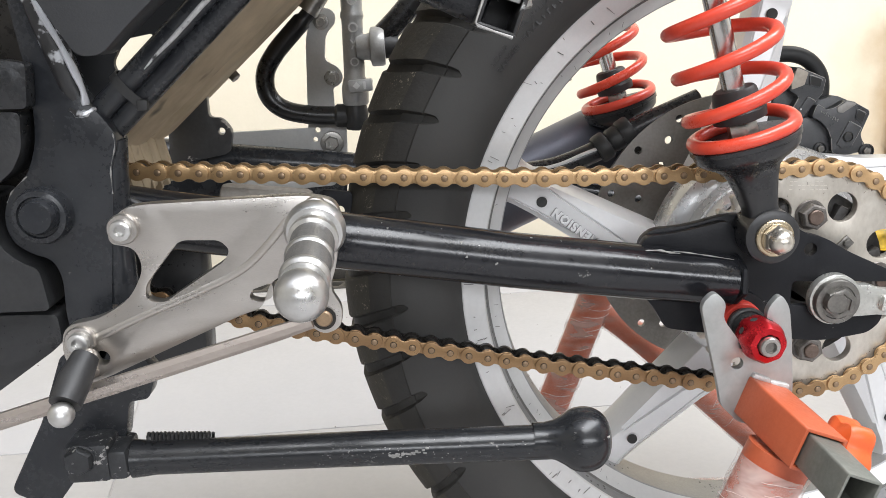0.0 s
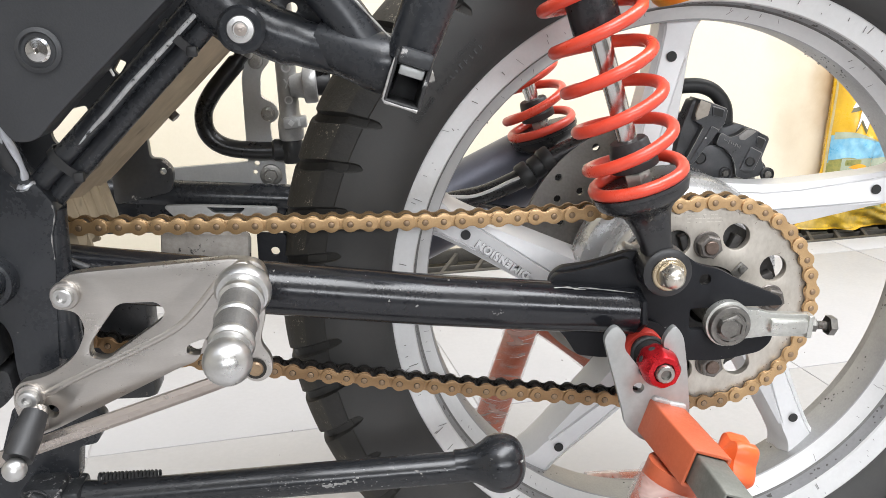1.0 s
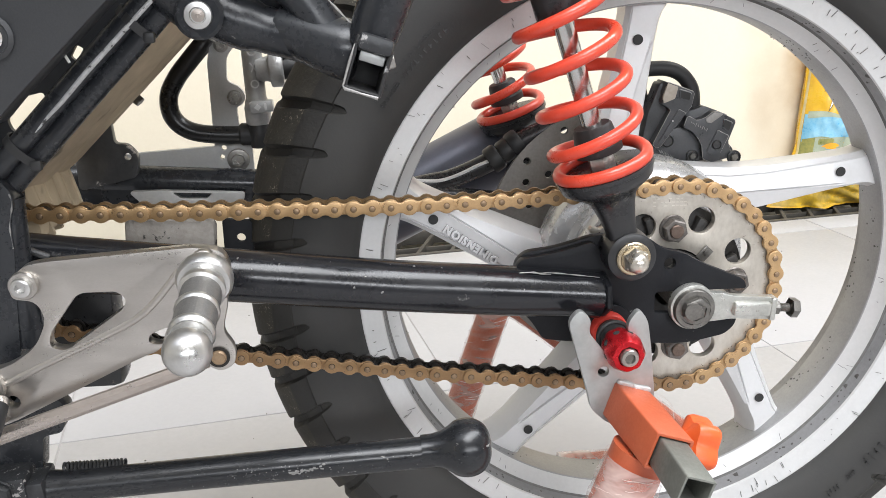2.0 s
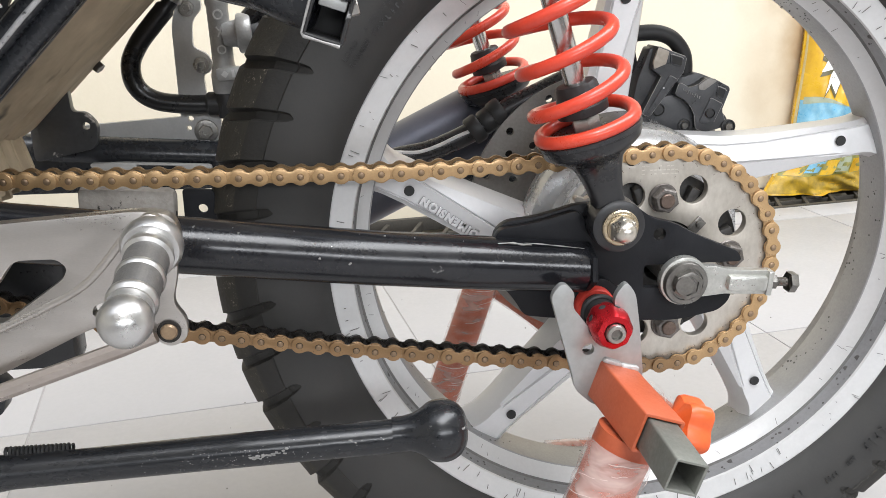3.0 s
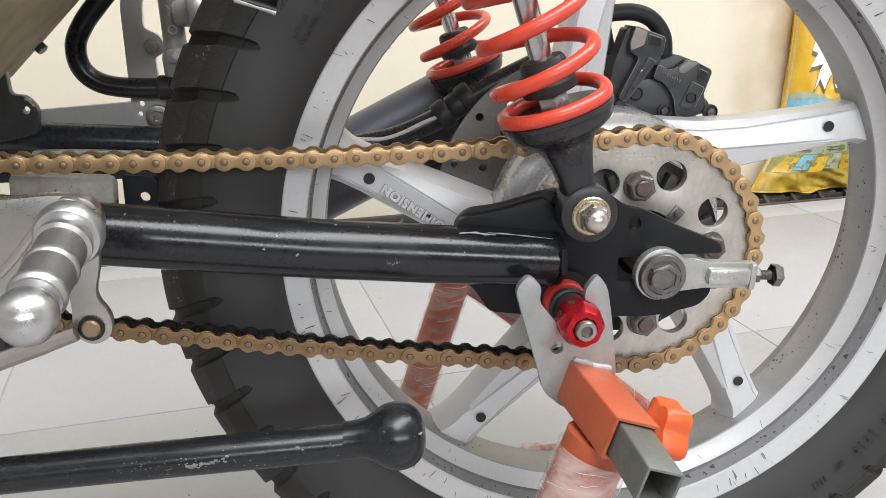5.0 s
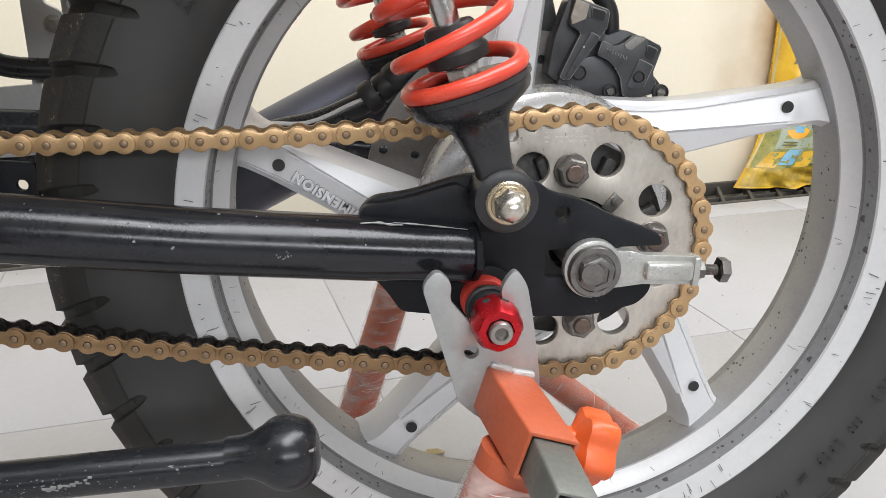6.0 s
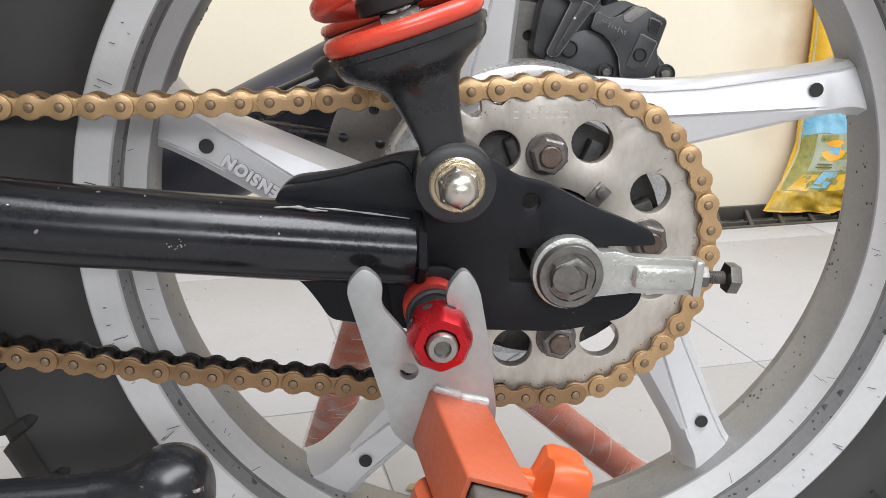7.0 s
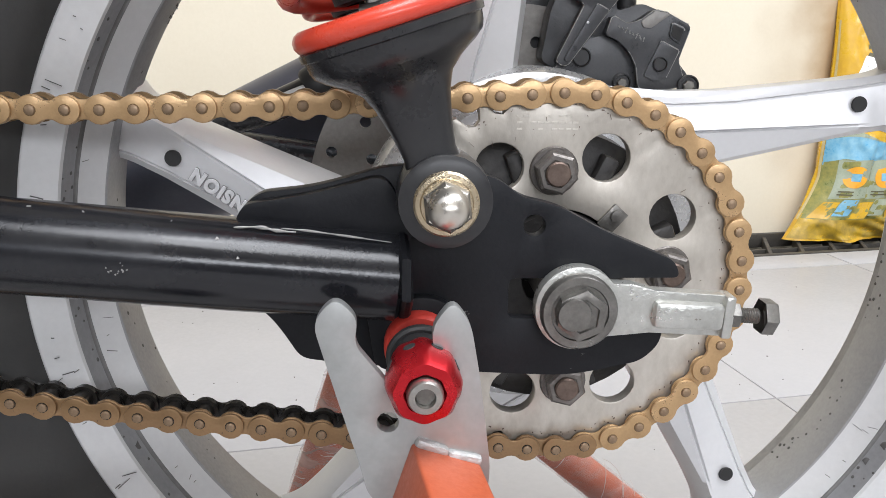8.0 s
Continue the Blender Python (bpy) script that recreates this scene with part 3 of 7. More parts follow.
    # the groove's outer wall, speckled, with a few large stains
    for k in range(170):
        a, w = rnd.uniform(0, 2 * math.pi), rnd.uniform(0.0278, 0.0382)
        r0 = 0.2081 + (w - 0.0272) * 0.124
        big = k < 26
        speck(V(r0 * math.cos(a), MID - w, r0 * math.sin(a)), (-math.cos(a), -0.12, -math.sin(a)), rnd.uniform(0.0012, 0.0026) if big else rnd.uniform(0.0004, 0.0011), lobes=3 if big else 0)
    # the bright sloping band: fine nicks across it
    for _ in range(46):
        a, w = rnd.uniform(0, 2 * math.pi), rnd.uniform(0.0185, 0.0240)
        r0 = 0.1990 + (w - 0.0168) * 0.854
        box(bm, (rnd.uniform(0.001, 0.006), 0.0003, rnd.uniform(0.0002, 0.0004)), Matrix.Rotation(-a, 4, "Y") @ Matrix.Translation((r0, MID - w, 0)) @ Matrix.Rotation(-0.862, 4, "Z") @ Matrix.Rotation(rnd.uniform(-0.5, 0.5), 4, "Y"), 0)
    # the barrel: specks in clusters
    for _ in range(34):
        ca, cy = rnd.uniform(0, 2 * math.pi), rnd.uniform(-0.010, 0.014)
        for _ in range(rnd.randint(2, 12)):
            a, y = ca + rnd.gauss(0, 0.05), MID + max(-0.0140, min(0.0140, cy + rnd.gauss(0, 0.004)))
            speck(V(0.1964 * math.cos(a), y, 0.1964 * math.sin(a)), (-math.cos(a), 0, -math.sin(a)), rnd.uniform(0.0003, 0.0011))
    tagged(part("scratch", bm, M_SCRATCH, wheel, "dark scratches and dirt on the rim"), kind="stuff")
    # spokes: a flat outer face with a hole, and a sloping facet that widens to the hub
    def spoke(a_deg):
        a = radians(a_deg)
        hole = V(0.1713 * math.cos(a), 0, 0.1713 * math.sin(a))
        ang = a + math.pi + radians(-14)
        d = V(math.cos(ang), 0, math.sin(ang))
        nrm = V(math.sin(ang + math.pi), 0, -math.cos(ang + math.pi))
        bm = B()
        rings = []
        def flare(s):
            """Half widths at s along the spoke; it flares into the rim, most on the trailing side."""
            q = max(0.0, (-0.014 - s) / 0.017) ** 2.2
            return 0.0088 + 0.0014 * min(1.0, max(0.0, s) / 0.1) + 0.004 * q + 0.055 * max(0.0, s) * (1 + 2.0 * max(0.0, s - 0.07) / 0.05) * 0.6, 0.0110 + 0.0018 * min(1.0, max(0.0, s) / 0.1) + 0.005 * q + 0.02 * max(0.0, s)
        for s in (-0.031, -0.0295, -0.028, -0.026, -0.024, -0.0215, -0.019, -0.016, -0.012, -0.007, 0.0, 0.03, 0.06, 0.09, 0.125):
            wl, wr = flare(s)
            f = max(0.0, min(1.0, (s + 0.005) / 0.115))
            front, back = 0.061 - 0.003 * f, 0.090 + 0.006 * f
            face, fac = wr - 0.0170 * f, wr + 0.0015 + 0.0030 * f
            prof = [(-wl - 0.002, back), (-wl - 0.0028 - 0.001 * f, front + 0.007), (-wl - 0.0006, front + 0.0048 + 0.002 * f), (-wl + 0.0004 + 0.002 * f, front + 0.0036), (-wl + 0.0009 + 0.002 * f, front + 0.0046), (-wl + 0.0019 + 0.002 * f, front + 0.0031), (face - 0.0010, front), (face - 0.0002, front + 0.0024 * min(1.0, f * 6)), (face + 0.0008, front + 0.0009 * min(1.0, f * 6)),
                    (fac, front + 0.0018 + 0.0042 * f), (fac + 0.0040, front + 0.011 + 0.006 * f), (fac + 0.0050, back)]
            rings.append([bm.verts.new(hole + d * s + nrm * nn + V(0, y, 0)) for nn, y in prof])
        for p, q in zip(rings, rings[1:]):
            k = len(p)
            for i in range(k):
                bm.faces.new((p[i], p[(i + 1) % k], q[(i + 1) % k], q[i]))
        bm.faces.new(rings[0])
        bm.faces.new(rings[-1])
        ob = part("spoke", bm, M_SPOKE, wheel, angle=25)
        return ob, hole, d, nrm

    for k in range(5):
        ob, hole, d, nrm = spoke(22.7 + 72 * k)
        # proud dark disc painting the shade inside the drilled hole
        bm = B()
        lathe(bm, [(0, 0.0603), (0.0037, 0.0603), (0.0039, 0.0612)], origin=hole, seg=18)
        part("spoke_hole", bm, M_HOLE, wheel, "dark disc painting the shade in a drilled hole")
        if k == 2:
            cu = bpy.data.curves.new("lettering", "FONT")
            cu.body, cu.size, cu.extrude, cu.align_x = "DIMENSION", 0.0083, 0.0010, "LEFT"
            cu.space_character = 1.16
            cu.bevel_depth, cu.offset = 0.00025, 0.00028
            tmp = new("lettering_source", cu)
            me = bpy.data.meshes.new_from_object(tmp.evaluated_get(bpy.context.evaluated_depsgraph_get()))
            bpy.data.objects.remove(tmp)
            me.materials.append(M_SPOKE)
            run = Matrix.Rotation(radians(8), 4, "Y") @ d
            out = -run
            upv = V(-out.z, 0, out.x)
            m = Matrix(((out.x, upv.x, 0, 0), (0, 0, -1, 0), (out.z, upv.z, 0, 0), (0, 0, 0, 1)))
            m.translation = hole + run * 0.0610 + nrm * 0.0022 + V(0, 0.0606, 0)
            me.transform(m)
            lt = new("lettering", me)
            lt.parent = wheel
            tagged(lt, "raised cast lettering on a spoke")
            # wider dark copy behind the letters, painting in their relief shade
            cu = bpy.data.curves.new("letter_shade", "FONT")
            cu.body, cu.size, cu.extrude, cu.align_x, cu.space_character, cu.offset = "DIMENSION", 0.0083, 0.0003, "LEFT", 1.16, 0.0007
            tmp = new("letter_shade_source", cu)
            me = bpy.data.meshes.new_from_object(tmp.evaluated_get(bpy.context.evaluated_depsgraph_get()))
            bpy.data.objects.remove(tmp)
            me.materials.append(M_CREVICE)
            me.transform(m)
            gr = new("lettering_grime", me)
            gr.parent = wheel
    bm = B()
    lathe(bm, [(0.020, 0.030), (0.0600, 0.030), (0.0622, 0.032), (0.0628, 0.040), (0.0640, 0.0425), (0.0655, 0.0430), (0.0660, 0.0500), (0.0680, 0.0530), (0.0750, 0.0545), (0.0800, 0.0575), (0.0822, 0.0640), (0.0822, 0.080), (0.076, 0.092), (0.058, 0.104), (0.050, 0.134), (0.020, 0.134)], seg=64)
    part("hub", bm, M_HUB, wheel, "cast silver hub")
    bm = B()
    lathe(bm, [(0.014, -0.004), (0.0270, -0.004), (0.0280, -0.002), (0.0280, 0.007), (0.049, 0.007), (0.0595, 0.012), (0.0605, 0.030), (0.050, 0.0345), (0.014, 0.0345)], seg=48)
    part("sprocket_carrier", bm, M_CARRIER, wheel, "dirty grey sprocket carrier darkened for the shade it sits in")
    for k in range(8):
        a = radians(20 + 45 * k)
        bm = B()
        box(bm, (0.020, 0.010, 0.007), Matrix.Rotation(-a, 4, "Y") @ Matrix.Translation((0.044, 0.0055, 0)), 0.0015)
        part("carrier_rib", bm, M_CARRIER, wheel)
    # sprocket with 38 teeth
    R = PITCH / 2 / math.sin(math.pi / 38)
    teeth = []
    for i in range(38):
        for da, rr in ((-0.5, R + 0.0030), (-0.38, R + 0.0024), (-0.22, R - 0.0028), (0.0, R - 0.0042), (0.22, R - 0.0028), (0.38, R + 0.0024)):
            a = radians(6.1) + 2 * math.pi * (i + da) / 38
            teeth.append((SPX + rr * math.cos(a), SPZ + rr * math.sin(a)))
    holes = [ring(0, 0, 0.029, 40)]
    for bolt in (95, 5, -85, -175):
        for off in (-24, 24):
            a = radians(bolt + off)
            holes.append(ring(SPX + 0.0532 * math.cos(a), SPZ + 0.0532 * math.sin(a), 0.0098, 24))
    bm = B()
    plate(bm, teeth, -0.0033, 0.0033, holes, edge=0.0005)
    part("sprocket", bm, M_SPROCKET, wheel, "bare steel sprocket plate with lightening holes")
    for bolt in (95, 5, -85, -175):
        a = radians(bolt)
        c = V(SPX + 0.0455 * math.cos(a), 0, SPZ + 0.0455 * math.sin(a))
        bm = B()
        lathe(bm, [(0.0, 0.0033), (0.0098, 0.0033), (0.0100, 0.0042), (0.0094, 0.0050), (0, 0.0050)], c, TOWARD, seg=24)
        hexhead(bm, c + V(0, -0.0048, 0), TOWARD, 0.0150, 0.0076, bore=0.0058, bore_depth=0.0006)
        nut = part("sprocket_nut", bm, M_NUT, wheel, "grimy hexagon nut")
        bm = B()
        lathe(bm, [(0.0050, 0.0110), (0.0050, 0.0134), (0.0044, 0.0140), (0.0, 0.0140)], c, TOWARD, seg=18)
        part("stud", bm, M_BOLT, nut, "rust-brown stud end")
    for a, w in ((48, 0.010), (-132, 0.010)):
        a = radians(a)
        bm = B()
        box(bm, (0.011, 0.0014, w * 0.75), Matrix.Rotation(-a, 4, "Y") @ Matrix.Translation((0.0335, -0.0045, 0)), 0.0004)
        lathe(bm, [(0.0026, 0), (0.0026, 0.002), (0, 0.0024)], V(0.0355 * math.cos(a), -0.005, 0.0355 * math.sin(a)), TOWARD, seg=10)
        part("lock_tab", bm, M_DARKSTEEL, wheel)
    rnd = random.Random(5)
    bm = B()
    for row in range(3):
        for i in range(9):
            x = -0.017 + i * 0.0028
            if rnd.random() < 0.75:
                box(bm, (0.0022, 0.0003, 0.0007), Matrix.Translation((x, -0.0034, 0.0665 - row * 0.0026)), 0)
    part("stamped_marking", bm, M_ETCH, wheel)
    rnd = random.Random(17)
    bm = B()
    for _ in range(14):
        a = radians(rnd.choice((rnd.uniform(-12, 40), rnd.uniform(60, 130))))
        r0, ln, w = rnd.uniform(0.0585, 0.0695), rnd.uniform(0.0006, 0.0030), rnd.uniform(0.00008, 0.0002)
        box(bm, (ln, 0.0002, w), Matrix.Rotation(-a, 4, "Y") @ Matrix.Translation((r0, -0.00335, 0)) @ Matrix.Rotation(rnd.uniform(-0.7, 0.7), 4, "Y"), 0)
    # grease thrown from the chain, thick along the tooth roots
    for i in range(120):
        a = rnd.uniform(0, 2 * math.pi)
        r0, s = R - 0.0046 - abs(rnd.gauss(0, 0.0010)), rnd.uniform(0.0002, 0.0006)
        box(bm, (s, 0.0002, s * rnd.uniform(0.6, 2.2)), Matrix.Rotation(-a, 4, "Y") @ Matrix.Translation((r0, -0.00334, 0)) @ Matrix.Rotation(rnd.uniform(-1, 1), 4, "Y"), 0)
    tagged(part("grease_streak", bm, M_BOLT, wheel, "dark grease streaks on the sprocket"), kind="stuff")
    # brake disc on the far side
    holes = [ring(0, 0, 0.058, 48)]
    for rr, cnt, ph in ((0.0805, 16, 3), (0.0925, 16, 14), (0.1030, 16, 5)):
        for i in range(cnt):
            a = radians(ph + 360 * i / cnt)
            holes.append(ring(rr * math.cos(a), rr * math.sin(a), 0.0033, 10))
    bm = B()
    plate(bm, ring(0, 0, 0.112, 120), 0.137, 0.141, holes, edge=0.0)
    part("brake_disc", bm, M_DISC, wheel, "dark drilled steel brake disc")
    bm = B()
    lathe(bm, [(0.05, 0.134), (0.060, 0.134), (0.060, 0.143), (0.05, 0.143)], seg=48, closed=True)
    part("disc_carrier", bm, M_CALIPER, wheel)
    return wheel


M_HUB = mat("dull_hub_paint", (0.66, 0.66, 0.655), (0.48, 0.48, 0.475), rough=0.27, metal=0.65, big=30, fine=300, bump=0.03, dirt=(0.20, 0.19, 0.18), dirt_amount=-0.03, dirt_scale=60)
M_ETCH = mat("etched_steel", (0.80, 0.76, 0.69), (0.66, 0.62, 0.55), rough=0.5, metal=0.6, big=200, fine=700)
M_NUT = mat("grimy_nut_steel", (0.26, 0.24, 0.22), (0.11, 0.1, 0.092), rough=0.42, metal=0.7, big=120, fine=600, bump=0.2)
# dirty casting, darkened further to paint in the shade behind the sprocket
M_CARRIER = mat("shade_dirty_carrier", (0.065, 0.062, 0.059), (0.026, 0.025, 0.024), rough=0.5, metal=0.4, big=60, fine=300, bump=0.3)
M_SCRATCH = mat("dark_scratch", (0.06, 0.057, 0.053), (0.12, 0.115, 0.11), rough=0.7, big=100, fine=500)
M_HOLE = mat("dark_recess_paint", (0.02, 0.02, 0.02), (0.035, 0.035, 0.034), rough=0.7, big=100, fine=500)
wheel = rear_wheel()


# chain
def chain_path():
    R = PITCH / 2 / math.sin(math.pi / 38)
    a0 = 6.1 + 8 * 360 / 38
    lower = [V(SPX + R * math.cos(radians(a)), 0, SPZ + R * math.sin(radians(a))) for a in np.arange(a0, -93, -0.5)]
    lower += smooth_path([lower[-1], (-0.060, 0, -0.0715), (-0.098, 0, -0.0670), (-0.184, 0, -0.0560), (-0.285, 0, -0.0400), (-0.368, 0, -0.0255), (-0.470, 0, 0.002), (-0.52, 0, 0.016)], 30)[1:]
    upper = [V(SPX + R * math.cos(radians(a)), 0, SPZ + R * math.sin(radians(a))) for a in np.arange(a0, 96, 0.5)]
    upper += smooth_path([upper[-1], (-0.076, 0, 0.0712), (-0.139, 0, 0.0690), (-0.202, 0, 0.0680), (-0.314, 0, 0.0690), (-0.430, 0, 0.0712), (-0.52, 0, 0.0715)], 30)[1:]
    return upper, lower


def step_along(path, pitch, start=0):
    out, i, p = [path[0]], 0, path[0]
    while True:
        while i < len(path) - 1 and (path[i + 1] - p).length < pitch:
            i += 1
        if i >= len(path) - 1:
            return out
        a, b = path[i], path[i + 1]
        lo, hi = 0.0, 1.0
        for _ in range(18):
            mid = (lo + hi) / 2
            if ((a + (b - a) * mid) - p).length < pitch:
                lo = mid
            else:
                hi = mid
        p = a + (b - a) * hi
        out.append(p)


def link_mesh(outer, lower):
    """One chain link along +x from its first pin at the origin."""
    P = PITCH
    bm = B()
    out = []
    r, waist = (0.0056, 0.0035) if outer else (0.0058, 0.0037)
    for k in range(11):
        a = radians(64 + 23.2 * k)
        out.append((r * math.cos(a), r * math.sin(a)))
    out += [(P * 0.36, -waist - 0.0003), (P / 2, -waist), (P * 0.64, -waist - 0.0003)]
    for k in range(11):
        a = radians(-116 + 23.2 * k)
        out.append((P + r * math.cos(a), r * math.sin(a)))
    out += [(P * 0.64, waist + 0.0003), (P / 2, waist), (P * 0.36, waist + 0.0003)]
    lo, hi = (0.0059, 0.0075) if outer else (0.0041, 0.0057)
    plate(bm, out, -hi, -lo, edge=0.0005)
    plate(bm, out, lo, hi, edge=0)
    for f in bm.faces:
        f.material_index = 2 if f.calc_center_median().y > 0 else 0
    before, rings = set(bm.faces), []
    for x in (0, P):
        if outer:
            lathe(bm, [(0.0, -0.0084), (0.0013, -0.0084), (0.0019, -0.0081), (0.0020, -0.0078), (0.0020, 0.0084), (0.0, 0.0084)], (x, 0, 0), seg=8)
            rim = set(bm.faces)
            lathe(bm, [(0.0019, -0.0076), (0.0022, -0.00762), (0.0024, -0.0074)], (x, 0, 0), seg=12)
            rings += [f for f in bm.faces if f not in rim]
        else:
            lathe(bm, [(0.0042, -0.0040), (0.0042, 0.0040)], (x, 0, 0), seg=14)
    for f in bm.faces:
        if f not in before:
            f.material_index = (2 if f in rings else 1) if outer else 3
    me = finish(bm)
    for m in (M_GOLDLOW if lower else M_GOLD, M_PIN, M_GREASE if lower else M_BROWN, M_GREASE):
        me.materials.append(m)
    return me


def chain():
    c = new("chain")
    c.parent, c.location, c.empty_display_size = bike, UP, 0.02
    tagged(c, "gold roller chain, darker along the lower run")
    upper, lower = chain_path()
    pu, pl = step_along(upper, PITCH), step_along(lower, PITCH)
    meshes = {(o, w): link_mesh(o, w) for o in (True, False) for w in (True, False)}
    for pts, flip in ((pu, 0), (pl, 1)):
        for i, (a, b) in enumerate(zip(pts, pts[1:])):
            d = b - a
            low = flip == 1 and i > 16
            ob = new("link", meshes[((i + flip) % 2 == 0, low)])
            ob.parent = c
            ob.location, ob.rotation_euler = a, (0, -math.atan2(d.z, d.x), 0)


chain()


# swingarm
def swingarm():
    bm = B()
    path = [V(-0.455, -0.040, 0.0560), V(-0.40, -0.041, 0.0487), V(-0.30, -0.042, 0.0368), V(-0.20, -0.042, 0.0250), V(-0.125, -0.042, 0.0180), V(-0.066, -0.042, 0.0125)]
    sweep(bm, path, [0.0172, 0.0172, 0.0170, 0.0168, 0.0168, 0.0160], seg=28, up=(0, 0, 1))
    arm = bp("swingarm", bm, M_ARM, "glossy black steel swingarm tube with chipped paint")
    rnd = random.Random(8)
    bm = B()
    chips = [(-0.3003, 0.0510, 0.0013), (-0.2747, 0.0467, 0.0009), (-0.2619, 0.0442, 0.0006), (-0.2909, 0.0454, 0.0005), (-0.2317, 0.0391, 0.0009), (-0.2213, 0.0373, 0.0005), (-0.2286, 0.0313, 0.0008), (-0.2112, 0.0273, 0.0009), (-0.1270, 0.0300, 0.0007), (-0.1199, 0.0241, 0.0005)]
    chips += [(rnd.gauss(-0.1590, 0.0022), rnd.gauss(0.0200, 0.0012), rnd.uniform(0.0002, 0.00042)) for _ in range(11)]
    chips += [(x, 0.0250 - 0.105 * (x + 0.20) + 0.0160, rnd.uniform(0.0003, 0.0007)) for x in (-0.278, -0.243, -0.205, -0.190, -0.172, -0.143)]
    for x, z, s in chips:
        zc = 0.0250 - (0.118 if x < -0.2 else 0.093) * (x + 0.20)
        t = math.asin(max(-1.0, min(1.0, (z - zc) / 0.0168)))
        out = V(0, -math.cos(t), math.sin(t))
        lathe(bm, [(0.0, -0.0006), (s, -0.0002), (s * 0.8, 0.0002), (0.0, 0.0002)], V(x, -0.042, zc) + out * 0.0168, out, seg=12, lobes=rnd.choice((2, 3)), lobe=rnd.uniform(0.25, 0.5), ref=(1, 0, rnd.uniform(-1, 1)))
    tagged(part("paint_chip", bm, M_EDGE, arm, "pale chips in the black paint"), kind="stuff")
    outline = rounded([(-0.123, 0.020, 0.003), (-0.122, 0.036, 0.006), (-0.115, 0.0425, 0.008), (-0.095, 0.0445, 0.01), (-0.066, 0.053, 0.01), (-0.030, 0.048, 0.006), (-0.021, 0.0405, 0.006),
                       (-0.007, 0.0375, 0.01), (0.010, 0.028, 0.01), (0.0385, 0.0160, 0.003), (0.0410, 0.0095, 0.003), (-0.012, 0.0098, 0.002), (-0.0245, 0.0098, 0.003), (-0.0245, -0.0060, 0.003), (-0.012, -0.0065, 0.002), (0.036, -0.0080, 0.003),
                       (0.0350, -0.0170, 0.006), (0.028, -0.0240, 0.006), (0.000, -0.0295, 0.01), (-0.034, -0.0275, 0.008), (-0.086, -0.0230, 0.004), (-0.102, -0.0205, 0.004), (-0.107, -0.0120, 0.004), (-0.113, -0.0035, 0.006), (-0.123, 0.004, 0.004)])
    bm = B()
    plate(bm, outline, -0.0365, -0.0305, [ring(-0.0155, 0.0300, 0.0042, 14)], edge=0.0008)
    part("dropout_plate", bm, M_PLATE, arm, "matt black axle plate with chipped edges")
    # cheek welded over the end of the tube, with a bright bare edge
    bm = B()
    plate(bm, rounded([(-0.124, 0.0305), (-0.120, 0.0395, 0.006), (-0.098, 0.0425, 0.01), (-0.070, 0.0500, 0.006), (-0.060, 0.0300, 0.006), (-0.0615, 0.0260)], 0.003), -0.0430, -0.0362, edge=0.0022)
    part("cheek_plate", bm, M_PLATE, arm)
    for pts, r in (([(-0.1220, 0.0330), (-0.1131, 0.0330), (-0.1075, 0.0318), (-0.1010, 0.0312)], 0.0008), ([(-0.1060, 0.0326), (-0.0978, 0.0318), (-0.0840, 0.0298), (-0.0682, 0.0274)], 0.0005)):
        bm = B()
        line = smooth_path([(x, -0.0502, z) for x, z in pts], 8)
        sweep(bm, line, [r * (0.75 + 0.25 * math.sin(0.4 + k * 0.83)) * math.sin(math.pi * (k + 0.6) / (len(line) + 0.4)) ** 0.5 for k in range(len(line))], seg=8)
        part("bare_weld", bm, M_EDGE, arm, "bare worn edge")
    bm = B()
    sweep(bm, [V(-0.0645, -0.038, 0.029), V(-0.0635, -0.0565, 0.022), V(-0.0630, -0.0590, 0.010), V(-0.0635, -0.040, -0.0045)], 0.0022, seg=8)
    part("weld_bead", bm, M_PLATE, arm)
    # lower lug carrying the bobbin
    bm = B()
    plate(bm, rounded([(-0.078, 0.004), (-0.050, 0.004), (-0.040, -0.006), (-0.048, -0.024), (-0.074, -0.024)], 0.006), -0.0415, -0.0360, edge=0.001)
    part("bobbin_lug", bm, M_PLATE, arm)
    # far arm and cross member
    bm = B()
    sweep(bm, [V(-0.475, 0.180, 0.0560), V(-0.39, 0.180, 0.0500), V(-0.31, 0.181, 0.0445), V(-0.12, 0.182, 0.020), V(0.03, 0.182, 0.0)], 0.0125, seg=20, up=(0, 0, 1))
    part("far_tube", bm, M_FRAME, arm, "scuffed black far swingarm tube")
    bm = B()
    plate(bm, rounded([(-0.06, 0.03), (0.02, 0.022), (0.045, 0.01), (0.04, -0.014), (-0.03, -0.022), (-0.07, -0.008)], 0.008), 0.172, 0.179, edge=0.0008)
    part("far_dropout_plate", bm, M_PLATE, arm)
    bm = B()
    box(bm, (0.064, 0.014, 0.026), pose(-0.3590, 0.049, 0.0395, 0, 4, 0), 0.005)
    part("cross_member", bm, M_DUSTGREY, arm, "dust-covered grey cross member")
    bm = B()
    plate(bm, rounded([(-0.480, 0.056), (-0.312, 0.046), (-0.312, 0.020), (-0.480, 0.020)], 0.003), 0.170, 0.176, edge=0.001)
    part("gusset_plate", bm, M_FRAME, arm, "black gusset below the far tube")
    bm = B()
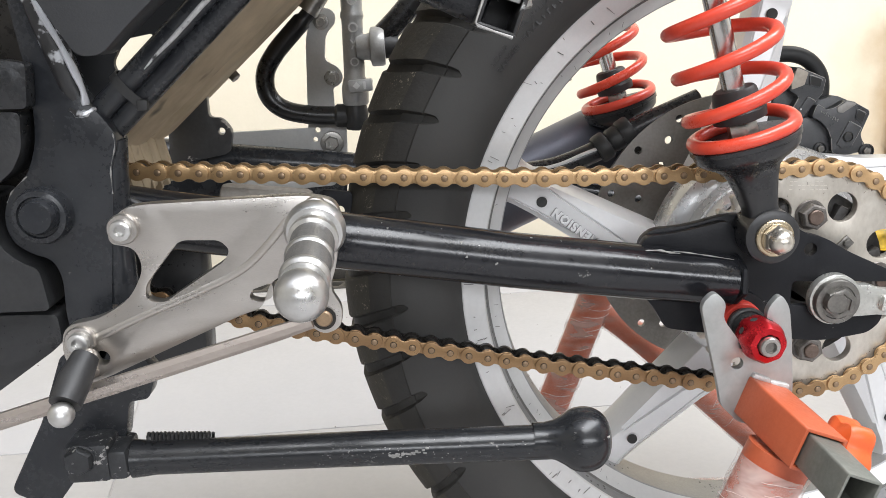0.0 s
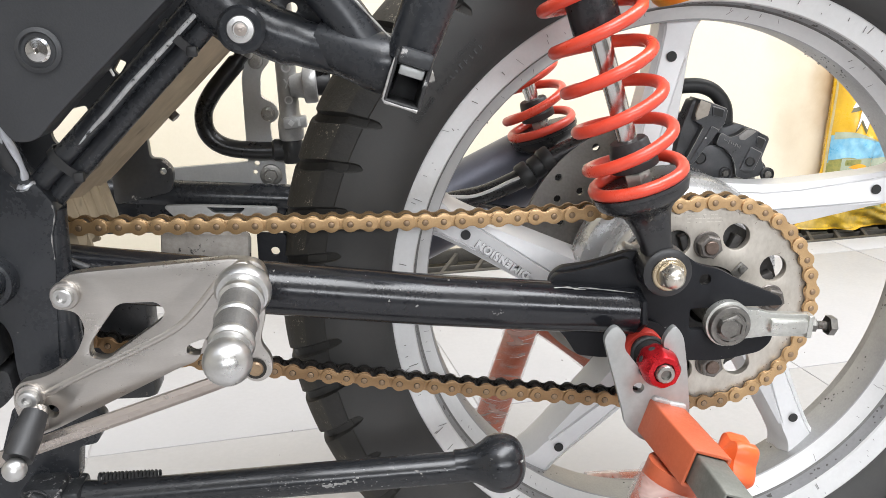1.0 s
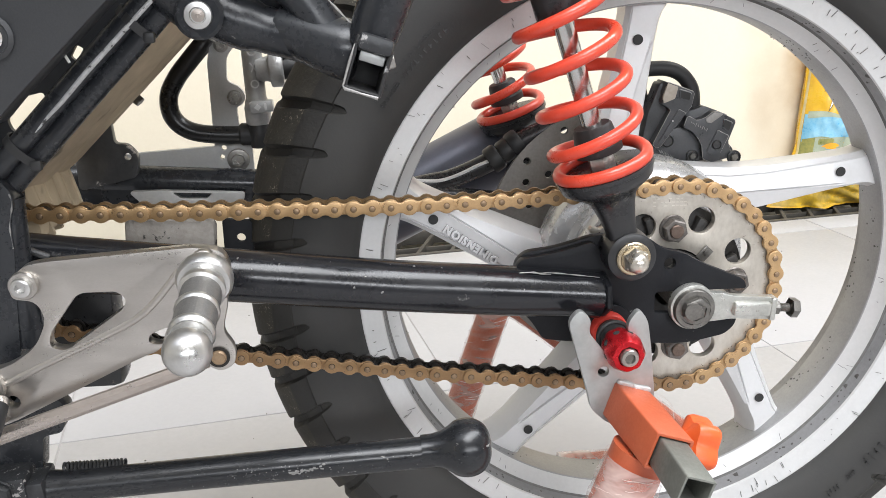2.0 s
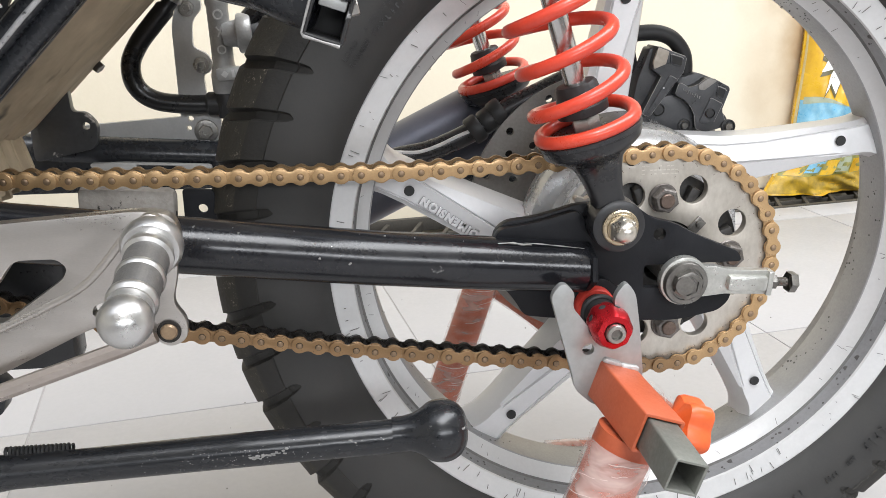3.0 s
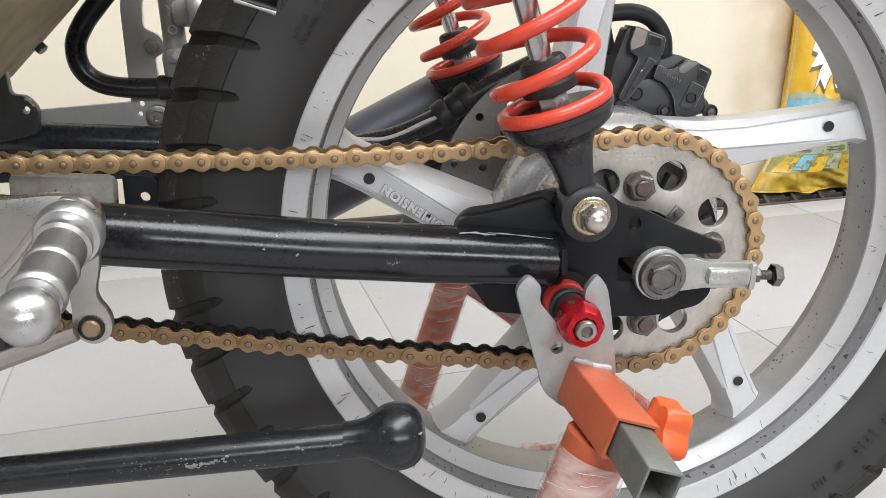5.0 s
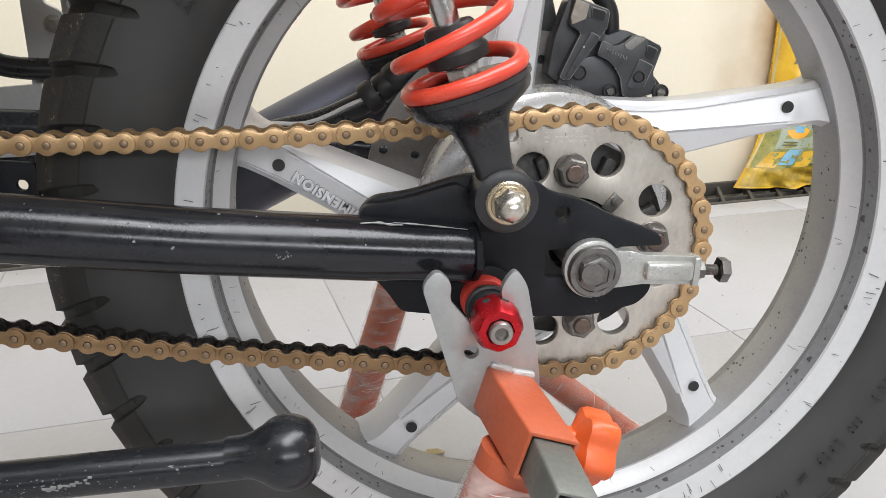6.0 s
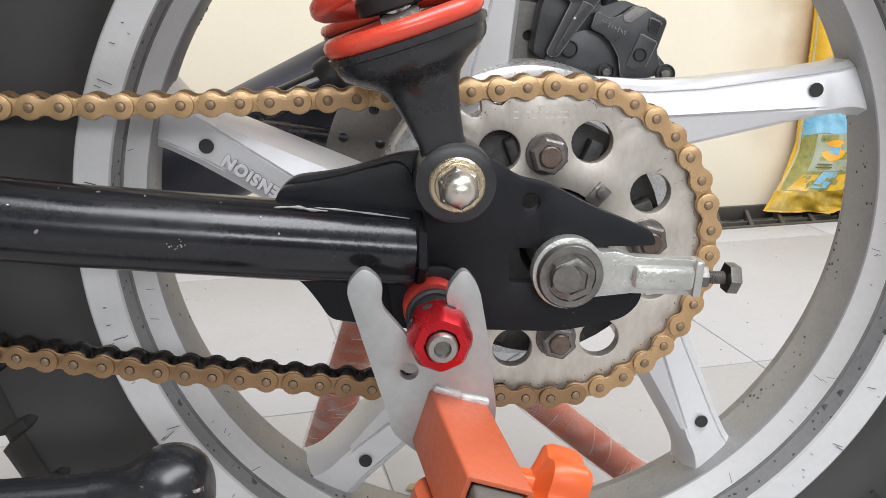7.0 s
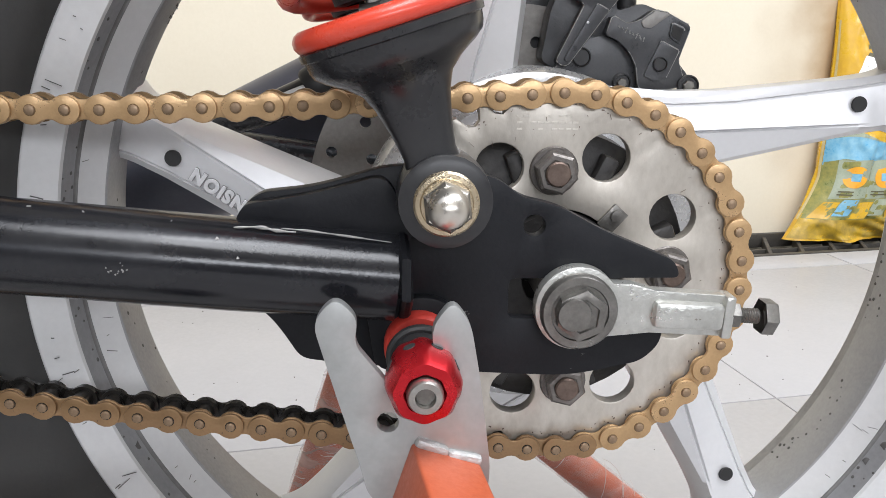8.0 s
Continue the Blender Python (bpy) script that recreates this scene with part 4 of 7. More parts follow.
    plate(bm, rounded([(-0.414, 0.0455), (-0.385, 0.0455), (-0.360, 0.0440), (-0.318, 0.0415), (-0.320, 0.0330), (-0.350, 0.0300), (-0.400, 0.0300)], 0.004), 0.160, 0.166, [rounded([(-0.378, 0.0435), (-0.345, 0.0420), (-0.350, 0.0375), (-0.372, 0.0385)], 0.002)], edge=0.001)
    part("brace_plate", bm, M_SCRAPED, arm, "scraped pale brace plate")
    bm = B()
    plate(bm, rounded([(-0.321, 0.052), (-0.300, 0.050), (-0.300, 0.016), (-0.321, 0.020)], 0.003), 0.040, 0.044, [ring(-0.3085, 0.0375, 0.0033, 12)], edge=0.0005)
    part("chain_guide_tab", bm, M_PLATE, arm)
    # axle: washer, flange nut, adjuster casting, adjuster bolt
    ax_ob = bp("axle", lathe(B(), [(0.0, -0.0515), (0.0060, -0.0515), (0.0064, -0.0505), (0.0064, -0.040), (0.0085, -0.038), (0.0085, 0.19), (0.0, 0.19)], seg=24), M_DARKSTEEL, "worn steel axle")
    bm = B()
    lathe(bm, [(0.0, 0.0375), (0.0138, 0.0375), (0.0144, 0.0385), (0.0144, 0.0455), (0.0136, 0.0468), (0.0108, 0.0470), (0.0105, 0.0462), (0.0, 0.0462)], (0.003, 0, -0.0005), TOWARD, seg=36)
    part("axle_washer", bm, M_DARKSTEEL, ax_ob, "oily round washer")
    bm = B()
    hexhead(bm, (0.0032, -0.0460, -0.0005), TOWARD, 0.0170, 0.0048, bore=0.0066, bore_depth=0.0010, ref=(0.9, 0, 0.44))
    part("axle_nut", bm, M_DARKSTEEL, ax_ob, "dirty hexagon axle nut")
    bm = B()
    out = [(0.003 + 0.0160 * math.cos(radians(a)), 0.0160 * math.sin(radians(a))) for a in range(40, 321, 10)]
    out += [(0.0230, -0.0092), (0.0310, -0.0080), (0.0585, -0.0080), (0.0590, 0.0080), (0.0310, 0.0085), (0.0230, 0.0105)]
    plate(bm, out, -0.0430, -0.0368, edge=0.0012)
    box(bm, (0.027, 0.006, 0.0105), pose(0.0445, -0.0440, 0.0), 0.0022)
    part("chain_adjuster", bm, M_CAST, ax_ob, "bright cast alloy chain adjuster")
    bm = B()
    box(bm, (0.004, 0.010, 0.0165), pose(0.0598, -0.041, 0.0), 0.001)
    part("adjuster_end", bm, M_CAST, ax_ob)
    bm = B()
    hexhead(bm, (0.0610, -0.041, 0), (1, 0, 0), 0.0088, 0.0042)
    part("lock_nut", bm, M_DARKSTEEL, ax_ob)
    bm = B()
    prof = [(0.0030, 0.0640)]
    for i in range(9):
        prof += [(0.0030, 0.0650 + i * 0.00095), (0.0026, 0.06545 + i * 0.00095)]
    lathe(bm, prof + [(0.0, 0.0745)], (0, -0.041, 0), (1, 0, 0), seg=14)
    hexhead(bm, (0.0738, -0.041, 0), (1, 0, 0), 0.0122, 0.0052, ref=(0, 0.5, 0.86))
    part("adjuster_bolt", bm, M_DARKSTEEL, ax_ob, "dark threaded adjuster bolt")
    ax_ob.location, ax_ob.rotation_euler = (-0.0022, 0, AX), (0, radians(3.6), 0)
    return arm


M_EDGE = mat("rubbed_edge", (0.46, 0.45, 0.43), (0.20, 0.195, 0.19), rough=0.4, metal=0.4, big=120, fine=600)
M_WORN = mat("rubbed_bare_metal", (0.62, 0.63, 0.66), (0.44, 0.45, 0.48), rough=0.42, metal=0.25, big=60, fine=300, dirt=(0.03, 0.03, 0.032), dirt_amount=0.0, dirt_scale=120)
M_SCRAPED = mat("scraped_paint", (0.50, 0.50, 0.49), (0.36, 0.355, 0.34), rough=0.5, metal=0.3, big=30, fine=300, dirt=(0.03, 0.03, 0.03), dirt_amount=0.02, dirt_scale=60)
M_DUSTGREY = mat("dusty_grey_metal", (0.40, 0.375, 0.34), (0.24, 0.22, 0.19), rough=0.8, big=40, fine=300, bump=0.5, dirt=(0.035, 0.033, 0.03), dirt_amount=0.07, dirt_scale=90)
swingarm()


# shock absorbers
def shock_absorber(y, near):
    lean = radians(18.0 if near else 20.0)
    a = V(-math.sin(lean), 0, math.cos(lean))
    eye = V(-0.0502 if near else -0.0605, y, 0.0435 if near else 0.0420)

    def up_to(h):
        return eye + a * h

    bm = B()
    lathe(bm, [(0.0140, -0.0125), (0.0160, -0.0115), (0.0165, 0.0), (0.0160, 0.0115), (0.0140, 0.0125), (0.006, 0.0125), (0.006, -0.0125)], eye, (0, 1, 0), seg=32, closed=True)
    # neck between eye and cup, waisted
    sections = []
    for h, rx, ry, pw in ((0.004, 0.0125, 0.0105, 0.6), (0.011, 0.0098, 0.0103, 0.55), (0.0165, 0.0092, 0.0100, 0.5), (0.026, 0.0108, 0.0112, 0.5), (0.0350, 0.0132, 0.0135, 0.65), (0.0405, 0.0158, 0.0160, 0.85), (0.0445, 0.0205, 0.0205, 1), (0.0480, 0.0262, 0.0262, 1), (0.0505, 0.0292, 0.0292, 1), (0.0530, 0.0302, 0.0302, 1), (0.0560, 0.0306, 0.0306, 1), (0.0565, 0.0316, 0.0316, 1), (0.0590, 0.0318, 0.0318, 1), (0.0600, 0.0300, 0.0300, 1), (0.0585, 0.012, 0.012, 1), (0.0585, 0.0005, 0.0005, 1)):
        sx = V(a.z, 0, -a.x)
        ringv = []
        for k in range(36):
            t = 2 * math.pi * k / 36
            ct, st = math.cos(t), math.sin(t)
            ringv.append(bm.verts.new(up_to(h) + sx * rx * math.copysign(abs(ct) ** pw, ct) + V(0, ry * math.copysign(abs(st) ** pw, st), 0)))
        sections.append(ringv)
    for p, q in zip(sections, sections[1:]):
        for k in range(36):
            bm.faces.new((p[k], p[(k + 1) % 36], q[(k + 1) % 36], q[k]))
    bm.faces.new(sections[0])
    sh = bp("shock_absorber", bm, M_FRAMEGLOSS, "black shock absorber with open red coil spring")
    # spring: closed last turn, then even pitch
    def coil(t):
        """height along the axis after t turns"""
        return 0.0626 + 0.0006 * t + (0.0 if t < 0.40 else 0.0250 * (t - 0.40))
    path, turns = [], 9.0
    sx = V(a.z, 0, -a.x)
    for i in range(int(turns * 30) + 1):
        t = i / 30 - 0.3
        ph = 2 * math.pi * t + radians(190)
        path.append(up_to(coil(t)) + sx * 0.0285 * math.cos(ph) + V(0, 0.0285 * math.sin(ph), 0))
    bm = B()
    sweep(bm, path, 0.0040, seg=12)
    part("spring", bm, M_SPRING, sh, "bright red coil spring")
    bm = B()
    lathe(bm, [(0.0064, 0.060), (0.0064, 0.20), (0.0, 0.20)], eye, a, seg=20)
    part("piston_rod", bm, M_ROD_CHROME, sh, "polished rod")
    bm = B()
    lathe(bm, [(0.0, 0.157), (0.0130, 0.157), (0.0152, 0.160), (0.0152, 0.31), (0.0, 0.31)], eye, a, seg=28)
    part("damper_body", bm, M_FRAMEGLOSS, sh)
    bm = B()
    lathe(bm, [(0.0120, 0.0695), (0.0152, 0.0705), (0.0156, 0.0755), (0.0140, 0.0775), (0.0124, 0.0872), (0.0112, 0.0886), (0.006, 0.0888)], eye, a, seg=24)
    part("bump_stop", bm, M_RUBBER, sh, "black rubber bump stop")
    bm = B()
    hexhead(bm, up_to(0.0590), a, 0.0160, 0.0112, ref=(0, 0.6, 0.2))
    part("lock_nut", bm, M_CAST, sh, "plain alloy lock nut")
    if near:
        bm = B()
        o = eye + V(0, -0.0125, 0)
        lathe(bm, [(0.0, 0.0), (0.0106, 0.0), (0.0111, 0.0008), (0.0111, 0.0024), (0.0104, 0.0032), (0.0090, 0.0034), (0.0086, 0.0042), (0.0, 0.0042)], o, TOWARD, seg=36)
        part("washer", bm, M_BRASS, sh, "champagne plated washer")
        bm = B()
        hexhead(bm, o + V(0, -0.004, 0), TOWARD, 0.0150, 0.0055, chamfer=0.25, ref=(0.8, 0, 0.6))
        lathe(bm, [(0.0072, 0.0085), (0.0071, 0.0105), (0.0066, 0.0130), (0.0053, 0.0152), (0.0032, 0.0168), (0.0, 0.0174)], o, TOWARD, seg=24)
        part("domed_nut", bm, M_NICKEL, sh, "domed nickel nut")
    return sh


M_FRAMEGLOSS = mat("black_shock_paint", (0.015, 0.015, 0.017), (0.030, 0.030, 0.031), rough=0.30, big=30, fine=400, bump=0.06)
M_NICKEL = mat("nickel_plate", (0.72, 0.68, 0.61), (0.6, 0.56, 0.49), rough=0.32, metal=0.95, big=60, fine=500, bump=0.02)
shock_absorber(-0.0480, True)
shock_absorber(0.2000, False)
bm = B()
canister_axis = V(-math.sin(radians(18.5)), 0, math.cos(radians(18.5)))
lathe(bm, [(0.0, 0.0), (0.0215, 0.0), (0.0238, 0.003), (0.0245, 0.006), (0.0245, 0.013), (0.0232, 0.0145), (0.0232, 0.12), (0.0, 0.12)], (-0.036, -0.030, 0.214), canister_axis, seg=36)
bp("shock_reservoir", bm, M_CANGOLD, "gold anodised shock reservoir")


# bobbin bolted to the swingarm
def bobbin():
    c = V(-0.0582, 0, -0.0132)
    bm = B()
    lathe(bm, [(0.0, 0.0400), (0.0118, 0.0400), (0.0128, 0.0412), (0.0128, 0.0470), (0.0118, 0.0485), (0.0, 0.0485)], c, TOWARD, seg=32)
    b = bp("swingarm_bobbin", bm, M_REDPLASTIC, "red anodised stand bobbin with rubber ring")
    bm = B()
    lathe(bm, [(0.0, 0.048), (0.0098, 0.048), (0.0098, 0.065), (0.0, 0.065)], c, TOWARD, seg=28)
    lathe(bm, [(0.0105 + 0.0018 * math.cos(t), 0.0555 + 0.0018 * math.sin(t)) for t in np.arange(0, 6.28, 0.7)], c, TOWARD, seg=28, closed=True)
    part("rubber_ring", bm, M_RUBBER, b)
    bm = B()
    lathe(bm, [(0.0095, 0.0640), (0.0112, 0.0660), (0.0122, 0.0700), (0.0126, 0.0790), (0.0118, 0.0840), (0.0100, 0.0875), (0.0068, 0.0880), (0.0060, 0.0850), (0.0, 0.0850)], c, TOWARD, seg=64, lobes=8, lobe=0.028)
    part("flange", bm, M_REDANO, b)
    # dark discs painted on for the shade in the flange's pockets
    for k in range(8):
        a = 2 * math.pi * (k + 0.5) / 8
        bm = B()
        o = c + V(0.0118 * math.cos(a), -0.0745, 0.0118 * math.sin(a))
        lathe(bm, [(0.0, 0.0006), (0.0021, 0.0006), (0.0023, 0.0)], o, (math.cos(a), 0, math.sin(a)), seg=12)
        part("flange_pocket", bm, M_HOLE, b)
    bm = B()
    lathe(bm, [(0.0056, 0.0850), (0.0060, 0.0860), (0.0060, 0.0898), (0.0053, 0.0910), (0.0034, 0.0910), (0.0030, 0.0880), (0.0, 0.0880)], c, TOWARD, seg=28)
    bolt = part("socket_bolt", bm, M_STEEL, b, "bright socket-head bolt")
    # dark hexagon painting the shade in the bolt's socket
    bm = B()
    lathe(bm, [(0.0036, 0.0884), (0.0034, 0.0889), (0.0, 0.0889)], c, TOWARD, seg=6)
    part("hexagon_socket", bm, M_DARKSTEEL, bolt)


bobbin()


# rearset plate with foot peg, far lever and gear linkage
def rearset():
    outline = rounded([(-0.4148, 0.0600, 0.008), (-0.4070, 0.0695, 0.008), (-0.3960, 0.0715, 0.01), (-0.3150, 0.0765, 0.008), (-0.3000, 0.0740, 0.008), (-0.2960, 0.0620, 0.008), (-0.3030, 0.0420, 0.01), (-0.3340, 0.0320, 0.01), (-0.3385, 0.0165, 0.006),
                       (-0.3490, 0.0130, 0.01), (-0.4235, -0.0228, 0.01), (-0.4350, -0.0265, 0.006), (-0.4440, -0.0095, 0.008), (-0.4420, 0.0070, 0.008), (-0.4230, 0.0105, 0.01), (-0.4060, 0.0220, 0.012), (-0.3985, 0.0380, 0.012), (-0.4020, 0.0490, 0.008), (-0.4150, 0.0510, 0.006)])
    win = rounded([(-0.3800, 0.0530), (-0.3590, 0.0530), (-0.3540, 0.0480), (-0.3570, 0.0420), (-0.3900, 0.0190), (-0.3985, 0.0210), (-0.3980, 0.0290)], 0.005)
    slot = rounded([(-0.3440, 0.0265), (-0.3330, 0.0305), (-0.3330, 0.0220), (-0.3400, 0.0195), (-0.3455, 0.0215)], 0.003)
    bm = B()
    plate(bm, outline, -0.1060, -0.0980, [win, slot, ring(-0.4235, -0.0110, 0.0042, 16)], edge=0.0012)
    rs = bp("rearset", bm, M_ALU, "machined aluminium footrest plate with cut-outs")
    bm = B()
    sweep(bm, smooth_path([(-0.4300, -0.1050, -0.0020), (-0.4000, -0.1050, 0.0125), (-0.370, -0.1050, 0.0260), (-0.345, -0.1050, 0.0400), (-0.322, -0.1050, 0.0660)], 6), [0.0012] + [0.0024] * 23 + [0.0016], seg=12)
    part("milled_rib", bm, M_ALU, rs)
    for x, z in ((-0.4067, 0.0592), (-0.4332, -0.0008)):
        bm = B()
        lathe(bm, [(0.0, 0.1055), (0.0076, 0.1055), (0.0080, 0.1065), (0.0080, 0.1085), (0.0074, 0.1095), (0.0, 0.1095)], (x, 0, z), TOWARD, seg=28)
        part("boss", bm, M_ALU, rs)
        bm = B()
        round_bolt(bm, (x, -0.109, z), TOWARD, 0.0056, 0.0045, 0.0028)
        part("socket_bolt", bm, M_SATIN, rs)
    # lever arm below the peg
    bm = B()
    plate(bm, rounded([(-0.3230, 0.0660, 0.009), (-0.3100, 0.0790, 0.009), (-0.2980, 0.0680, 0.009), (-0.2985, 0.0450, 0.01), (-0.3030, 0.0285, 0.012), (-0.2965, 0.0190, 0.006), (-0.2972, 0.0080, 0.006), (-0.3062, 0.0035, 0.007), (-0.3150, 0.0095, 0.006), (-0.3135, 0.0300, 0.01)], 0.008), -0.1120, -0.1065, [ring(-0.3062, 0.0130, 0.0040, 14)], edge=0.001)
    part("gear_lever_arm", bm, M_ALU, rs)
    bm = B()
    lathe(bm, [(0.0, 0.109), (0.0044, 0.109), (0.0044, 0.1135), (0.0036, 0.1145), (0.0, 0.1145)], (-0.3062, 0, 0.0130), TOWARD, seg=18)
    part("pivot_pin", bm, M_PIN, rs, "rusty pivot pin")
    bm = B()
    lathe(bm, [(0.0046, 0.1085), (0.0046, 0.1128), (0.0062, 0.1128), (0.0062, 0.1085)], (-0.3062, 0, 0.0130), TOWARD, seg=22, closed=True)
    part("rubber_ring", bm, M_GREASE, rs, "dark greasy ring")
    # foot peg: collar, knurled barrel, rings and ball end
    base, tip = V(-0.3095, -0.106, 0.0620), V(-0.3094, -0.1885, 0.0446)
    ax = (tip - base).normalized()
    L = (tip - base).length
    bm = B()
    lathe(bm, [(0.0, 0.004), (0.0150, 0.004), (0.0155, 0.006), (0.0155, 0.010), (0.0140, 0.0125), (0.0115, 0.013), (0.0112, 0.016), (0.0125, 0.0175), (0.0125, 0.0205), (0.0108, 0.022)], base, ax, seg=36)
    part("foot_peg", bm, M_SATIN, rs, "polished knurled aluminium foot peg with ball end")
    bm = B()
    prof = [(0.0108, 0.0215)]
    h = 0.0215
    while h < 0.058:
        prof += [(0.0109, h), (0.01075, h + 0.0006)]
        h += 0.0012
    lathe(bm, prof, base, ax, seg=132, lobes=44, lobe=0.003)
    part("knurled_barrel", bm, M_GRIP, rs, "dull knurled grip")
    for h in (0.0375, 0.0575):
        bm = B()
        lathe(bm, [(0.0104, h - 0.001), (0.0114, h), (0.0118, h + 0.0008), (0.0118, h + 0.0026), (0.0114, h + 0.0034), (0.0104, h + 0.005)], base, ax, seg=36)
        part("grip_ring", bm, M_SATIN, rs)
    bm = B()
    prof = [(0.0104, 0.0622), (0.0106, 0.0640)]
    c0 = L - 0.010
    for k in range(12):
        t = radians(-56 + 146 * k / 11)
        prof.append((0.0121 * math.cos(t), c0 + 0.0121 * math.sin(t)))
    prof[-1] = (0.0, prof[-1][1])
    lathe(bm, prof, base, ax, seg=36)
    part("ball_end", bm, M_SATIN, rs, "satin ball end")
    # linkage rod
    bm = B()
    sweep(bm, [V(-0.312, -0.1165, 0.0125), V(-0.33, -0.1165, 0.0065), V(-0.42, -0.1165, -0.0235), V(-0.56, -0.1165, -0.0700)], [0.0036, 0.0044, 0.0047, 0.0047], sides=8, squash=0.8, up=(0, 0, 1))
    part("gear_linkage_rod", bm, M_ROD, rs, "tarnished metal linkage rod")
    # small folding toe peg
    bm = B()
    sweep(bm, [V(-0.4270, -0.119, -0.0050), V(-0.4292, -0.130, -0.0132), V(-0.4308, -0.141, -0.0212)], [0.0068, 0.0084, 0.0078], seg=22)
    part("toe_peg", bm, M_RUBBER, rs, "black rubber toe peg")
    bm = B()
    lathe(bm, [(0.0064 * math.cos(t), 0.0064 * math.sin(t)) for t in np.linspace(-1.2, 1.57, 9)], (-0.4311, -0.1455, -0.0246), (-0.15, -0.6, -0.45), seg=20)
    part("toe_peg_end", bm, M_SATIN, rs, "round polished end")
    bm = B()
    lathe(bm, [(0.0, -0.006), (0.0052, -0.006), (0.0060, -0.004), (0.0060, 0.006), (0.0, 0.007)], (-0.4287, -0.1135, -0.0110), (0.2, -0.8, -0.6), seg=20)
    part("toe_peg_knuckle", bm, M_ALU, rs)


rearset()


# side stand, folded up
def side_stand():
    bm = B()
    plate(bm, rounded([(-0.456, -0.020), (-0.470, -0.060), (-0.492, -0.104, 0.006), (-0.468, -0.1150, 0.006), (-0.455, -0.097), (-0.424, -0.072), (-0.4205, -0.048), (-0.409, -0.046), (-0.404, -0.030), (-0.420, -0.010)], 0.003), -0.0800, -0.0680, edge=0.0012)
    ss = bp("side_stand", bm, M_FRAME, "folded black side stand with worn paint")
    bm = B()
    box(bm, (0.024, 0.028, 0.023), pose(-0.4395, -0.086, -0.0765, 0, -3, 0), 0.003)
    box(bm, (0.012, 0.026, 0.018), pose(-0.4240, -0.086, -0.0780, 0, -3, 0), 0.003)
    part("clevis", bm, M_CLEVIS, ss, "grey steel clevis")
    bm = B()
    lathe(bm, [(0.0082, 0.0), (0.0084, 0.0012), (0.0078, 0.0020), (0.0, 0.0020)], (-0.4425, -0.0995, -0.0725), TOWARD, seg=24)
    hexhead(bm, (-0.4425, -0.1012, -0.0725), TOWARD, 0.0140, 0.0045, chamfer=0.35, ref=(0, 0, 1))
    part("pivot_bolt", bm, M_CLEVIS, ss)
    bm = B()
    sweep(bm, [V(-0.418, -0.086, -0.0800), V(-0.405, -0.086, -0.0796), V(-0.30, -0.0875, -0.0749), V(-0.17, -0.0895, -0.0700)], [0.0110, 0.0096, 0.0100, 0.0100], seg=26, up=(0, 0, 1))
    part("leg", bm, M_SCUFFLEG, ss, "black tube leg with rubbed-off paint")
    bm = B()
    prof = [(0.0100, -0.0290), (0.0103, -0.0220), (0.0115, -0.0165), (0.0142, -0.0115)] + [(0.0186 * math.cos(t) ** 0.7, 0.0155 * math.sin(t)) for t in np.linspace(-0.55, 1.45, 14)] + [(0.0, 0.0155)]
    lathe(bm, prof, (-0.1618, -0.0900, -0.0685), (1, -0.02, 0.03), seg=28)
    part("rubber_foot", bm, M_SCUFFLEG, ss, "shiny black rubber bulb foot")
    bm = B()
    path = [V(-0.4115 + 0.00027 * i, -0.080 + 0.0036 * math.cos(i * 0.75), -0.0712 + 0.0036 * math.sin(i * 0.75)) for i in range(136)]
    sweep(bm, path, 0.0010, seg=6)
    part("return_spring", bm, M_RUBBER, ss)
    # paint scraped off along the leg, thickest about its middle
    rnd = random.Random(31)
    bm = B()
    for i in range(110):
        core = i < 26
        x = rnd.uniform(-0.273, -0.251) if core else rnd.gauss(-0.275, 0.018) if i < 70 else rnd.uniform(-0.34, -0.175)
        zc = -0.0749 + (0.0376 if x > -0.30 else 0.0448) * (x + 0.30)
        t = radians(rnd.gauss(4 + 500 * (x + 0.262), 4) if core else rnd.gauss(14, 12) if i < 70 else rnd.uniform(-30, 55))
        out = V(0, -math.cos(t), math.sin(t))
        s = rnd.uniform(0.0005, 0.0011) if core else rnd.uniform(0.00012, 0.0004)
        lathe(bm, [(0.0, -0.0006), (s, -0.0002), (s * 0.8, 0.0001), (0.0, 0.0001)], V(x, -0.0875 - 0.0154 * (x + 0.30), zc) + out * 0.0100, out, seg=12, lobes=2, lobe=rnd.uniform(0.2, 0.5), ref=(1, 0, rnd.uniform(-0.3, 0.3)))
    tagged(part("paint_chip", bm, M_SCRATCHED, ss, "paint scraped to grey metal"), kind="stuff")


M_SCRATCHED = mat("scraped_grey_paint", (0.30, 0.295, 0.285), (0.14, 0.138, 0.134), rough=0.5, metal=0.3, big=150, fine=600)
M_CLEVIS = mat("greasy_grey_steel", (0.05, 0.052, 0.055), (0.022, 0.023, 0.025), rough=0.42, metal=0.3, big=60, fine=400, bump=0.2, dirt=(0.35, 0.34, 0.33), dirt_amount=0.09)
M_SCUFFLEG = mat("rubbed_black_paint", (0.011, 0.012, 0.014), (0.02, 0.021, 0.023), rough=0.28, big=16, fine=350, bump=0.08, dirt=(0.40, 0.38, 0.35), dirt_amount=0.05, dirt_scale=170, stretch=(0.35, 1, 1))
side_stand()


